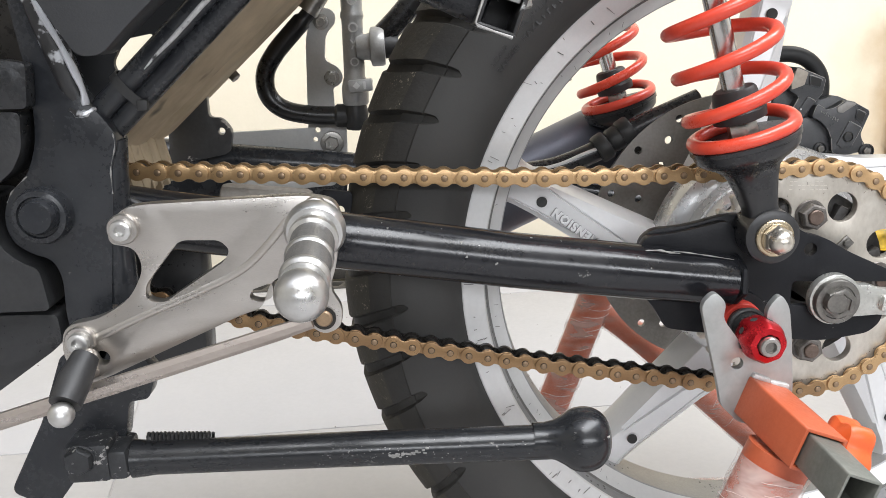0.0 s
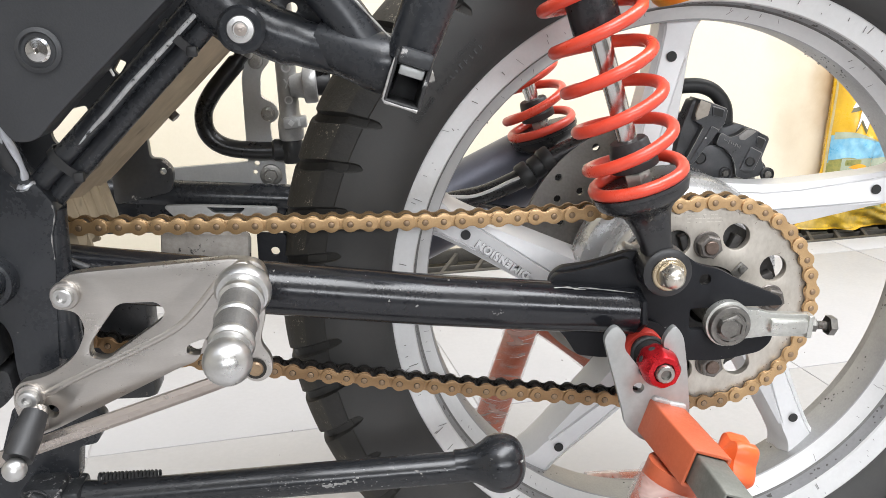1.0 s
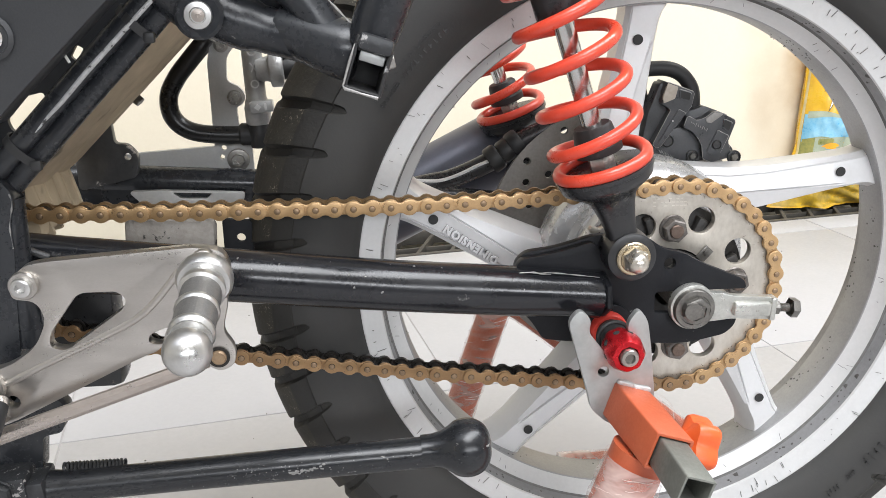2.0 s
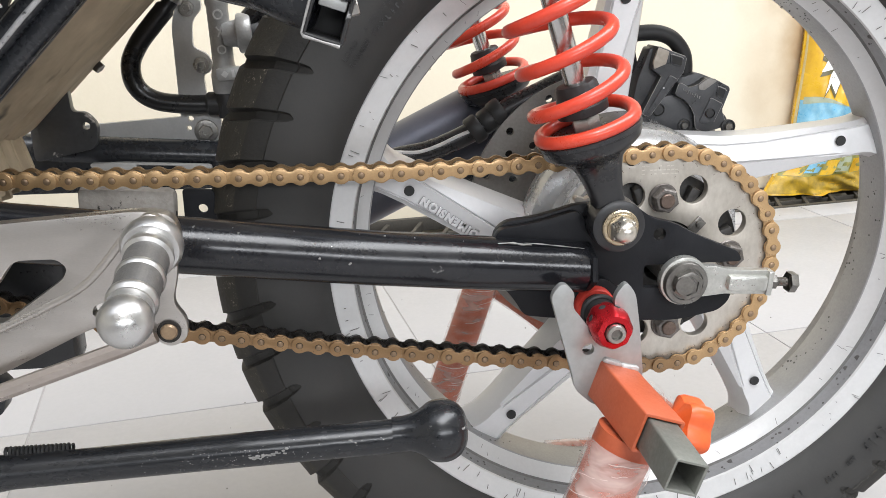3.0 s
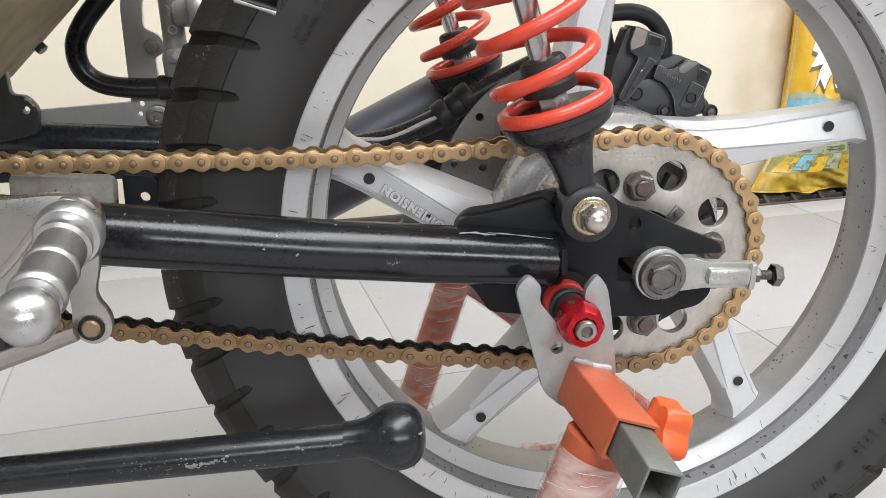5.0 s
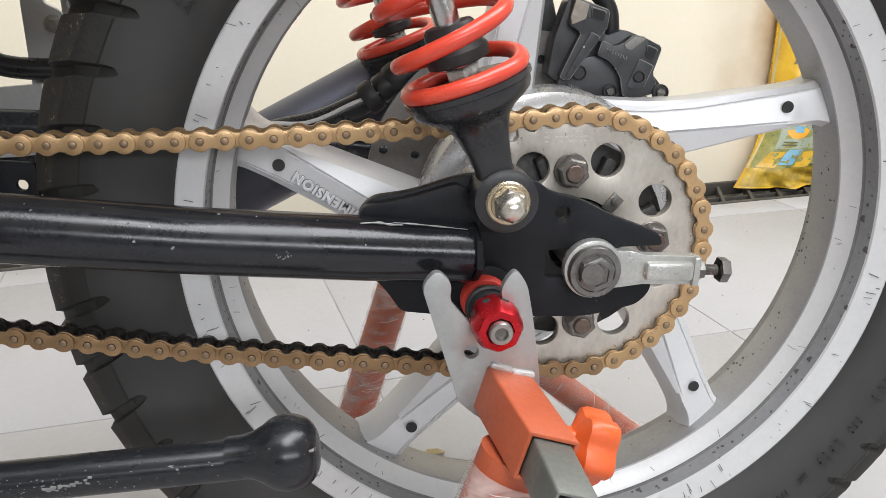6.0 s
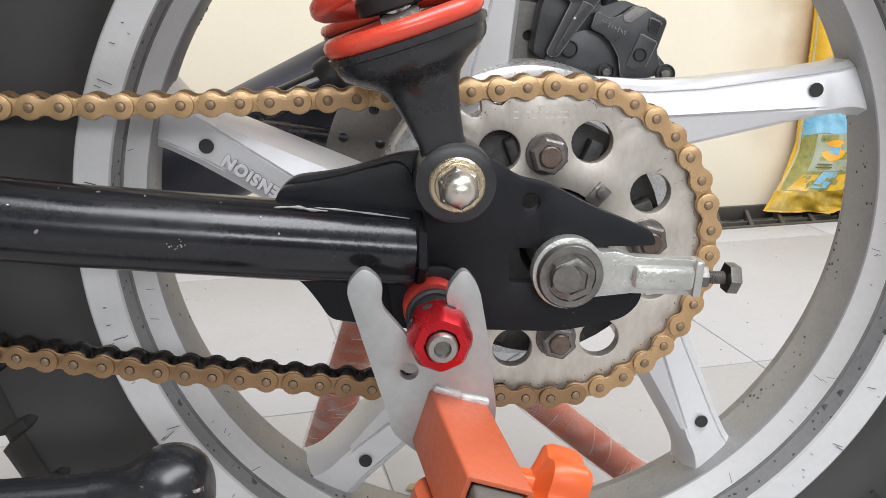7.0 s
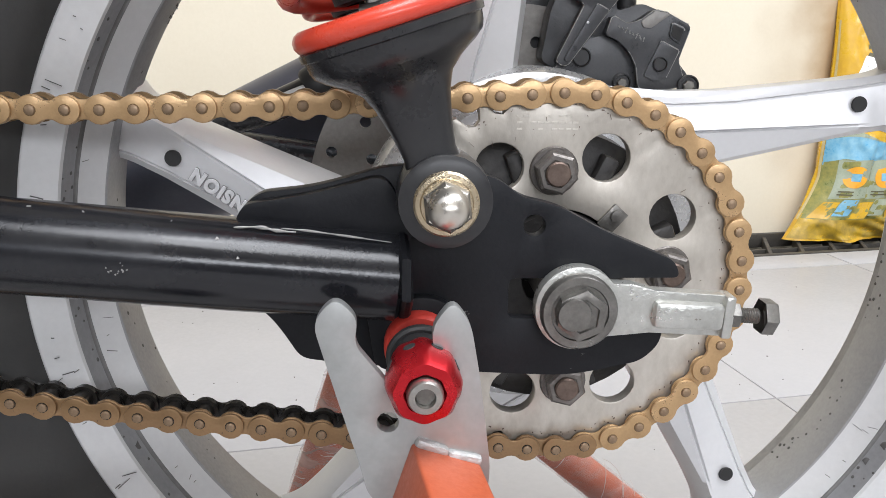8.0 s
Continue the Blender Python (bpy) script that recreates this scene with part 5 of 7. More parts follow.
# frame, engine and panels at the front
def frame_parts():
    bm = B()
    plate(bm, rounded([(-0.472, 0.215), (-0.4660, 0.185), (-0.4580, 0.135), (-0.4562, 0.112), (-0.4575, 0.096), (-0.4630, 0.0815, 0.008), (-0.4715, 0.0735, 0.008), (-0.4765, 0.0640, 0.01), (-0.4772, 0.0540, 0.01), (-0.4740, 0.0450, 0.01), (-0.4660, 0.0392, 0.01),
                       (-0.4540, 0.0355), (-0.4500, 0.0250), (-0.4500, 0.0030), (-0.4480, -0.0080), (-0.4400, -0.0260), (-0.4310, -0.0220), (-0.4255, 0.005), (-0.4215, 0.050), (-0.4190, 0.072), (-0.4190, 0.086), (-0.4155, 0.097), (-0.4160, 0.104), (-0.4230, 0.114), (-0.4340, 0.124), (-0.4440, 0.158), (-0.4520, 0.185), (-0.4560, 0.215)], 0.006), -0.0800, -0.0600, edge=0.003)
    fr = bp("frame", bm, M_FRAME, "black steel frame with rubbed edges")
    bm = B()
    sweep(bm, [V(-0.421, -0.071, 0.010), V(-0.4225, -0.071, 0.060), V(-0.4210, -0.071, 0.100)], 0.0085, seg=16)
    part("pivot_post", bm, M_FRAME, fr)
    bm = B()
    sweep(bm, smooth_path([(-0.424, -0.062, 0.082), (-0.421, -0.062, 0.068), (-0.408, -0.060, 0.060)], 5), 0.0022, seg=8)
    part("weld_bead", bm, M_SCUFFED, fr)
    for off, r, y in ((0.0064, 0.0063, 0.0), (-0.0040, 0.0063, 0.005)):
        bm = B()
        n = V(-0.711, 0, 0.703)
        pts = [V(-0.425, -0.070, 0.105), V(-0.418, -0.070, 0.113), V(-0.334, -0.069, 0.198), V(-0.285, -0.068, 0.250), V(-0.24, -0.066, 0.30)]
        sweep(bm, [p + n * off + V(0, y, 0) for p in pts], r, seg=20)
        part("rail", bm, M_FRAME, fr)
    bm = B()
    sweep(bm, [V(-0.431, -0.074, 0.113), V(-0.438, -0.075, 0.128), V(-0.449, -0.076, 0.165), V(-0.462, -0.078, 0.215), V(-0.475, -0.08, 0.26)], [0.0045, 0.0065, 0.0075, 0.0078, 0.0078], seg=16)
    part("brace_tube", bm, M_BARE, fr, "brace with paint worn to bright metal")
    bm = B()
    sweep(bm, smooth_path([(-0.4385, -0.078, 0.117), (-0.432, -0.0795, 0.1135), (-0.425, -0.078, 0.117)], 4), [0.0012, 0.0022, 0.0018, 0.0026, 0.0020, 0.0024, 0.0016, 0.0020, 0.0010], seg=8)
    part("bare_weld", bm, M_BARE, fr)
    for p, name in ((V(-0.4085, -0.070, 0.1245), "cable_tie"), (V(-0.340, -0.069, 0.193), "cable_tie")):
        bm = B()
        d = V(0.703, 0, 0.711)
        n = V(-0.711, 0, 0.703)
        out = []
        for k in range(28):
            t = 2 * math.pi * k / 28
            out.append((0.0012 + 0.0118 * math.cos(t), 0.0030 + 0.0100 * math.sin(t)))
        rings = []
        for h in (-0.0025, 0.0025):
            for sc in (1.0, 1.07):
                rings.append([bm.verts.new(p + d * h + n * (x * sc) + V(0, y * sc, 0)) for x, y in out])
        for a, b in ((0, 1), (1, 3), (3, 2), (2, 0)):
            for k in range(28):
                bm.faces.new((rings[a][k], rings[a][(k + 1) % 28], rings[b][(k + 1) % 28], rings[b][k]))
        box(bm, (0.006, 0.004, 0.006), Matrix.Translation(p + n * -0.009 + V(0, -0.004, 0)), 0.001)
        part(name, bm, M_RUBBER, fr)
    bm = B()
    n, d = V(-0.711, 0, 0.703), V(0.703, 0, 0.711)
    c0 = V(-0.418, -0.070, 0.113) + n * 0.0036 + V(0, -0.0054, 0)
    sweep(bm, [c0 + d * t + n * w for t, w in ((0.030, 0.0), (0.040, 0.0004), (0.052, 0.0), (0.075, 0.0004), (0.130, -0.0008))], [0.0003, 0.0009, 0.0013, 0.0015, 0.0013], seg=8)
    part("worn_streak", bm, M_STREAK, fr, "pale worn streak")
    # dark filler sheet added behind the rails, holed to fit the camera's view
    bm = B()
    rail0 = V(-0.425, 0, 0.105)
    out = [rail0 + d * t + n * w for t, w in ((-0.010, -0.006), (0.300, -0.006), (0.300, 0.070), (0.060, 0.070), (-0.010, 0.040))]
    plate(bm, [(p.x, p.z) for p in out], -0.040, -0.036, [rounded([(-0.4270, 0.1380), (-0.4200, 0.1510), (-0.4040, 0.1545), (-0.4030, 0.1500), (-0.4150, 0.1370), (-0.4240, 0.1310)], 0.003), rounded([(-0.3860, 0.1745), (-0.3820, 0.1810), (-0.3780, 0.1790), (-0.3830, 0.1715)], 0.001)], edge=0)
    part("inner_panel", bm, M_PLASTIC, fr)
    bm = B()
    box(bm, (0.0014, 0.0010, 0.0048), pose(-0.3750, -0.0830, 0.1770, 0, -25, 0), 0.0003)
    part("tie_end", bm, M_WHITEINK, fr, "white cable tie end")
    bm = B()
    line = smooth_path([(-0.4295, -0.0795, 0.1185), (-0.4310, -0.0795, 0.1280), (-0.4390, -0.0800, 0.1480), (-0.4500, -0.0815, 0.1720), (-0.4650, -0.0840, 0.2150), (-0.4780, -0.0860, 0.2600)], 6)
    sweep(bm, line, [0.0030 + 0.0006 * math.sin(k * 0.9) for k in range(len(line))], seg=12, squash=0.55)
    part("worn_streak", bm, M_WORN, fr, "pale metal where the brace's paint is rubbed off")
    # pivot cover: raised round boss with its bolt
    bm = B()
    lathe(bm, [(0.0150, 0.078), (0.0152, 0.086), (0.0140, 0.0895), (0.0112, 0.0905), (0.0106, 0.0890), (0.0, 0.0890)], (-0.4555, 0, 0.0610), TOWARD, seg=40)
    boss = part("pivot_boss", bm, M_FRAME, fr, "round black swingarm pivot boss")
    bm = B()
    lathe(bm, [(0.0092, 0.088), (0.0092, 0.0975), (0.0080, 0.1000), (0.0, 0.1005)], (-0.4530, 0, 0.0628), TOWARD, seg=28)
    part("pivot_cap", bm, M_FRAME, boss)
    # thin grey lines along rubbed edges, also painting in their highlights
    for pts in (((-0.4170, 0.1040), (-0.4165, 0.0970), (-0.4195, 0.0850), (-0.4195, 0.0720)), ((-0.4630, 0.0812), (-0.4712, 0.0735), (-0.4750, 0.0670))):
        bm = B()
        line = smooth_path([(x, -0.0800, z) for x, z in pts], 6)
        sweep(bm, line, [0.00008 + 0.0005 * max(0.0, math.sin(k * 1.1)) for k in range(len(line))], seg=6)
        part("worn_edge", bm, M_EDGE, fr, "rubbed grey frame edge with its highlight painted in")
    # subframe: boss, thick tube, second tube, joint
    bm = B()
    sweep(bm, smooth_path([(-0.325, -0.066, 0.222), (-0.306, -0.065, 0.204), (-0.280, -0.066, 0.192), (-0.250, -0.070, 0.184), (-0.226, -0.076, 0.176)], 5), [0.018] * 6 + [0.0150] * 5 + [0.0130] * 5 + [0.0135] * 5, seg=22)
    sub = bp("subframe", bm, M_FRAME, "black subframe tubes meeting at the pillion footrest mount")
    bm = B()
    sweep(bm, smooth_path([(-0.300, -0.070, 0.262), (-0.272, -0.070, 0.232), (-0.248, -0.072, 0.204), (-0.230, -0.076, 0.176)], 5), 0.0120, seg=20)
    part("upper_tube", bm, M_FRAME, sub)
    bm = B()
    lathe(bm, [(0.0, -0.0400), (0.0118, -0.0390), (0.0138, -0.0260), (0.0156, -0.0130), (0.0168, -0.0020), (0.0168, 0.0040), (0.0158, 0.0074), (0.0130, 0.0090), (0.0, 0.0095)], (-0.2290, -0.0765, 0.1790), (0.92, -0.23, -0.31), seg=36)
    part("joint", bm, M_FRAME, sub, "thick black joint with a rubbed end")
    bm = B()
    plate(bm, rounded([(-0.276, 0.187), (-0.226, 0.172), (-0.228, 0.184), (-0.243, 0.205), (-0.254, 0.2165), (-0.253, 0.2040), (-0.259, 0.1985), (-0.270, 0.1985)], 0.004), -0.0740, -0.0640, edge=0.004)
    part("web", bm, M_FRAME, sub)
    bm = B()
    sweep(bm, smooth_path([(-0.2540, -0.0815, 0.2260), (-0.2420, -0.0815, 0.2120), (-0.2300, -0.0820, 0.1990), (-0.2215, -0.0840, 0.1900)], 6), [0.0003 + 0.0005 * abs(math.sin(k * 0.7)) for k in range(19)], seg=8)
    part("worn_edge", bm, M_EDGE, sub, "rubbed grey edge")
    for x, z, y in ((-0.3045, 0.1985, -0.082), (-0.2735, 0.2300, -0.082)):
        bm = B()
        lathe(bm, [(0.0128, -0.004), (0.0130, 0.0), (0.0130, 0.003), (0.0112, 0.0045), (0.0, 0.0045)], (x, y, z), TOWARD, seg=28)
        part("boss", bm, M_FRAME, sub)
        bm = B()
        lathe(bm, [(0.0, 0.0040), (0.0074, 0.0040), (0.0076, 0.0050), (0.0071, 0.0062), (0.0044, 0.0066), (0.0040, 0.0050), (0.0, 0.0050)], (x, y, z), TOWARD, seg=28)
        part("alloy_insert", bm, M_SATIN, sub, "bright countersunk insert")
        bm = B()
        lathe(bm, [(0.0036, 0.0046), (0.0034, 0.0058), (0.0010, 0.0060), (0.0008, 0.0056), (0.0, 0.0056)], (x, y, z), TOWARD, seg=18)
        part("screw", bm, M_ROD, sub)
    # clevis for the pillion footrest: open box below an oblique bar
    m = pose(-0.2165, -0.088, 0.1700, 0, 18, 0) @ Matrix.Diagonal((0.70, 1, 0.70, 1))
    bm = B()
    for sx, sy, sz, x, y, z in ((0.0035, 0.034, 0.034, -0.0135, 0, 0), (0.0035, 0.034, 0.034, 0.0135, 0, 0), (0.0305, 0.034, 0.0035, 0, 0, -0.0165), (0.0305, 0.0035, 0.034, 0, 0.0155, 0), (0.0305, 0.030, 0.012, 0, 0.002, 0.0175)):
        box(bm, (sx, sy, sz), m @ Matrix.Translation((x, y, z)), 0.0016)
    part("footrest_clevis", bm, M_SCUFFEDGE, sub, "open black clevis with worn edges")
    bm = B()
    sweep(bm, [V(-0.2145, -0.088, 0.181), V(-0.210, -0.089, 0.194), V(-0.202, -0.090, 0.216), V(-0.186, -0.088, 0.262)], [0.0125, 0.0140, 0.0145, 0.0150], seg=20)
    part("clevis_bar", bm, M_FRAME, sub)
    bm = B()
    rim_path = [m @ V(x, -0.0172, z) for x, z in ((-0.0150, 0.016), (-0.0152, 0.004), (-0.0150, -0.0165), (-0.0130, -0.0182), (0.0, -0.0182), (0.0130, -0.0182))]
    sweep(bm, rim_path, [0.0003, 0.0008, 0.0006, 0.0010, 0.0006, 0.0010], seg=8)
    part("worn_rim", bm, M_EDGE, sub, "bare worn clevis edge")
    bm = B()
    box(bm, (0.0200, 0.0020, 0.0080), m @ Matrix.Translation((0.0008, -0.0130, 0.0090)), 0.0009)
    part("inner_plate", bm, M_HOOK, sub, "pale bare plate inside the clevis")
    bm = B()
    box(bm, (0.0270, 0.0060, 0.0130), m @ Matrix.Translation((0.0005, -0.0165, 0.0200)), 0.0024)
    part("folded_end", bm, M_CLEVIS, sub, "scuffed folded end of the bar")
    bm = B()
    hexhead(bm, (-0.2065, -0.092, 0.1725), (1, 0, 0.25), 0.0075, 0.005)
    part("clevis_bolt", bm, M_STEEL, sub)
    bm = B()
    plate(bm, rounded([(-0.293, 0.212), (-0.276, 0.222), (-0.250, 0.214), (-0.247, 0.203), (-0.262, 0.198), (-0.290, 0.200)], 0.004), -0.058, -0.054, [ring(-0.279, 0.209, 0.0032, 12)], edge=0.0006)
    part("gusset", bm, M_FRAME, sub)
    # side cover
    bm = B()
    plate(bm, rounded([(-0.520, 0.310), (-0.253, 0.300), (-0.3300, 0.2205), (-0.3970, 0.1575), (-0.4085, 0.1450), (-0.4200, 0.1440), (-0.4380, 0.172), (-0.470, 0.230)], 0.012), -0.1120, -0.0880, edge=0.0105)
    cover = bp("side_cover", bm, M_PLASTIC, "dark grey plastic side cover")
    bm = B()
    lathe(bm, [(0.0110, 0.0), (0.0114, 0.0016), (0.0092, 0.0026), (0.0084, 0.0012), (0.0, 0.0012)], (-0.4010, -0.1118, 0.1905), TOWARD, seg=28)
    part("screw_cup", bm, M_PLASTIC, cover)
    bm = B()
    lathe(bm, [(0.0062, 0.0012), (0.0064, 0.0026), (0.0054, 0.0038), (0.0016, 0.0042), (0.0012, 0.0030), (0.0, 0.0030)], (-0.4010, -0.1118, 0.1905), TOWARD, seg=24)
    part("cover_screw", bm, M_CHROME, cover, "bright pan-head screw")
    # engine: crank case, sprocket cover, boss, cylinder block behind
    bm = B()
    plate(bm, rounded([(-0.540, 0.072), (-0.4820, 0.0705), (-0.4815, 0.0540, 0.01), (-0.4785, 0.0435, 0.01), (-0.4700, 0.0360, 0.01), (-0.4600, 0.0318, 0.006), (-0.4585, 0.0240), (-0.4560, 0.0085), (-0.540, 0.0055)], 0.004), -0.0860, -0.0500, edge=0.006)
    en = bp("engine", bm, M_ENGINE, "dark grey engine casing beside the frame")
    bm = B()
    plate(bm, rounded([(-0.540, 0.1415), (-0.4650, 0.1415), (-0.4530, 0.1400), (-0.4545, 0.1175), (-0.540, 0.1150)], 0.003), -0.0920, -0.0815, edge=0.004)
    part("upper_cover", bm, M_ENGINE, en, "dark grey plastic cover")
    bm = B()
    plate(bm, rounded([(-0.540, 0.1140), (-0.4600, 0.1155), (-0.4612, 0.0960), (-0.4670, 0.0850), (-0.4770, 0.0770), (-0.540, 0.0755)], 0.004), -0.0880, -0.0620, edge=0.004)
    part("sprocket_cover", bm, M_ENGINE, en, "smooth grey sprocket cover")
    bm = B()
    plate(bm, rounded([(-0.540, 0.0035), (-0.4545, 0.0050), (-0.4530, -0.0100), (-0.4575, -0.0155), (-0.4910, -0.0405), (-0.540, -0.0700)], 0.004), -0.0820, 0.0500, edge=0.005)
    part("lower_case", bm, M_ENGINE, en)
    # black backing sheet painting in the shade of the gaps between casings
    bm = B()
    plate(bm, rounded([(-0.540, 0.200), (-0.462, 0.200), (-0.448, 0.110), (-0.444, 0.000), (-0.540, 0.000)], 0.004), -0.0480, -0.0420, edge=0)
    part("inner_case", bm, M_GREASE, en)
    bm = B()
    box(bm, (0.046, 0.10, 0.050), pose(-0.464, 0.070, 0.066, 0, -14, 0), 0.008)
    case = part("rear_case", bm, M_DUST, en, "rear casing caked with brown dust")
    for k in range(5):
        bm = B()
        box(bm, (0.046, 0.004, 0.052), pose(-0.4632, 0.036 + 0.018 * k, 0.066, 0, -14, 0), 0.001)
        part("case_fin", bm, M_DUST, case)
    bm = B()
    box(bm, (0.078, 0.030, 0.106), pose(-0.4365, 0.035, -0.015, 0, 0, 0), 0.008)
    part("lower_rear_case", bm, M_ENGINE, en)
    # inner mudguard
    bm = B()
    rows = []
    for i in range(25):
        row = []
        for j in range(25):
            s = -1 + 2 * j / 24
            low = 0.055 + 0.12 * max(0.0, (s - 0.45) / 0.55) ** 2
            t = low + (1.05 - low) * i / 24
            q = max(0.0, -s) ** 2
            lip = 0.0030 * max(0.0, (s - 0.86) / 0.14)
            ridge = 0.0045 * max(0.0, 1 - abs(s + 0.15 - 0.5 * t) / 0.16)
            off = 0.0042 * (1 - s * s) - 0.0095 * q + 0.3 * lip - ridge
            row.append((-0.458 + 0.175 * t + 0.715 * off, 0.088 + 0.102 * s, 0.069 + 0.172 * t - 0.70 * off))
        rows.append(row)
    grids = [[[bm.verts.new((x - 0.0018 * k, y, z + 0.0022 * k)) for x, y, z in r] for r in rows] for k in (0, 1)]
    for g in grids:
        for a, b in zip(g, g[1:]):
            for j in range(24):
                bm.faces.new((a[j], a[j + 1], b[j + 1], b[j]))
    near, far = grids
    for i in range(24):
        for j in (0, 24):
            bm.faces.new((near[i][j], near[i + 1][j], far[i + 1][j], far[i][j]))
            bm.faces.new((near[j][i], near[j][i + 1], far[j][i + 1], far[j][i]))
    mg = bp("inner_mudguard", bm, M_DUST, "black inner mudguard covered in pale dust")
    bm = B()
    hexhead(bm, (-0.4060, 0.188, 0.1205), (0.7, -0.2, -0.7), 0.0085, 0.0060)
    part("clip", bm, M_DARKSTEEL, mg)


M_STREAK = mat("scraped_rail_paint", (0.60, 0.60, 0.60), (0.30, 0.30, 0.30), rough=0.5, big=120, fine=500, dirt=(0.03, 0.03, 0.032), dirt_amount=0.10, dirt_scale=260)
M_BARE = mat("paint_worn_to_metal", (0.03, 0.03, 0.032), (0.02, 0.02, 0.02), rough=0.35, big=25, fine=300, dirt=(0.50, 0.51, 0.53), dirt_amount=0.15, dirt_scale=55, dirt_rough=0.35, dirt_metal=0.6)
M_SCUFFEDGE = mat("edge_worn_paint", (0.016, 0.016, 0.017), (0.03, 0.03, 0.03), rough=0.4, big=35, fine=300, dirt=(0.45, 0.45, 0.45), dirt_amount=0.04, dirt_scale=90, dirt_rough=0.4)
M_ENGINE = mat("dark_engine_paint", (0.014, 0.0147, 0.016), (0.032, 0.0325, 0.0335), rough=0.32, big=14, fine=300, bump=0.2, dirt=(0.2, 0.17, 0.14), dirt_amount=0.0, dirt_scale=120)
frame_parts()


# far side: footrest plate, brake cylinder, hose, brake parts, silencer
def far_side():
    bm = B()
    plate(bm, rounded([(-0.3460, 0.0745, 0.001), (-0.3462, 0.150, 0.008), (-0.3400, 0.1680, 0.008), (-0.3300, 0.1740, 0.008), (-0.3220, 0.1700, 0.006), (-0.3215, 0.1615, 0.005), (-0.3300, 0.1520, 0.006), (-0.3310, 0.1310, 0.004), (-0.3195, 0.1255, 0.006), (-0.3155, 0.1170, 0.006), (-0.3190, 0.1108, 0.003), (-0.3245, 0.1085, 0.003), (-0.3235, 0.0930, 0.002), (-0.3140, 0.0915, 0.003), (-0.3130, 0.0400), (-0.3430, 0.0400), (-0.3440, 0.0520), (-0.480, 0.0400), (-0.480, 0.0640), (-0.4180, 0.0700)], 0.004), 0.200, 0.206,
          [ring(-0.3380, 0.0730, 0.0024, 12), ring(-0.3400, 0.0650, 0.0022, 12)], edge=0.0006)
    fp = bp("far_footrest_plate", bm, M_ALUGREY, "grey alloy footrest plate on the far side")
    for x, z, r in ((-0.3260, 0.0625, 0.0095), (-0.3250, 0.1170, 0.0062), (-0.3330, 0.1620, 0.0062)):
        bm = B()
        lathe(bm, [(0.0, 0.0), (r, 0.0), (r * 1.05, 0.001), (r, 0.003), (r * 0.7, 0.0034), (0.0, 0.0034)], (x, 0.199, z), TOWARD, seg=24)
        hexhead(bm, (x, 0.197, z), TOWARD, r * 1.15, 0.0045, bore=r * 0.3, bore_depth=0.002)
        part("bolt", bm, M_STEEL, fp)
    bm = B()
    o, d = V(-0.3045, 0.185, 0.0960), V(-0.035, 0, 1)
    lathe(bm, [(0.0, 0.0), (0.0095, 0.0), (0.0108, 0.002), (0.0110, 0.014), (0.0096, 0.020), (0.0086, 0.023), (0.0086, 0.068), (0.0094, 0.070), (0.0094, 0.073), (0.0086, 0.075), (0.0088, 0.093), (0.0098, 0.095), (0.0098, 0.125), (0, 0.125)], o, d, seg=26)
    mc = bp("brake_master_cylinder", bm, M_ALUCAST, "cast grey brake master cylinder")
    bm = B()
    box(bm, (0.0200, 0.010, 0.0098), pose(-0.3000, 0.1735, 0.1125, 0, -6, 0), 0.0016)
    part("mount_flange", bm, M_ALUCAST, mc)
    bm = B()
    box(bm, (0.0042, 0.0006, 0.0042), pose(-0.3030, 0.1684, 0.1125, 0, 39, 0), 0)
    box(bm, (0.0020, 0.0006, 0.0060), pose(-0.2965, 0.1684, 0.1130, 0, -6, 0), 0)
    part("cast_mark", bm, M_ALUGREY, mc)
    bm = B()
    lathe(bm, [(0.0, -0.004), (0.0098, -0.004), (0.0104, 0.004), (0.0112, 0.0065), (0.0150, 0.0075), (0.0158, 0.0090), (0.0158, 0.0165), (0.0148, 0.0185), (0.0112, 0.0190), (0.0, 0.0190)], (-0.2990, 0.182, 0.1425), (1, 0, 0.06), seg=30)
    inlet = part("inlet", bm, M_ALUCAST, mc, "round side inlet with collar")
    bm = B()
    lathe(bm, [(0.0100, 0.018), (0.0100, 0.024), (0.0086, 0.026), (0.0086, 0.030)], (-0.2990, 0.182, 0.1425), (1, 0, 0.06), seg=22)
    part("inlet_neck", bm, M_RUBBER, inlet)
    bm = B()
    sweep(bm, smooth_path([(-0.2860, 0.184, 0.1480), (-0.2740, 0.184, 0.1600), (-0.2600, 0.184, 0.1760), (-0.2400, 0.184, 0.2020)], 5), 0.0098, seg=16)
    part("feed_hose", bm, M_RUBBERGLOSS, mc, "black rubber feed hose")
    for h, s_ in ((0.062, 0.0040), (0.083, 0.0040), (0.035, 0.0036)):
        bm = B()
        q = o + d.normalized() * h
        lathe(bm, [(s_ * 0.7, 0.0), (s_, 0.0004), (s_, 0.0010), (s_ * 0.7, 0.0010)], q + V(0.001, -0.0088, 0), TOWARD, seg=16, closed=True)
        part("cast_mark", bm, M_ALUGREY, mc)
    bm = B()
    q = o + d.normalized() * 0.049
    for turn_ in (-38, 22):
        box(bm, (0.0010, 0.0008, 0.0090), Matrix.Translation(q + V(0.001, -0.0088, 0)) @ Matrix.Rotation(radians(turn_), 4, "Y"), 0)
    part("cast_mark", bm, M_ALUGREY, mc)
    bm = B()
    lathe(bm, [(0.0, -0.020), (0.0085, -0.020), (0.0095, -0.012), (0.0105, -0.006), (0.0085, 0.0), (0.0085, 0.003)], o, d, seg=20)
    part("rubber_boot", bm, M_RUBBER, mc)
    bm = B()
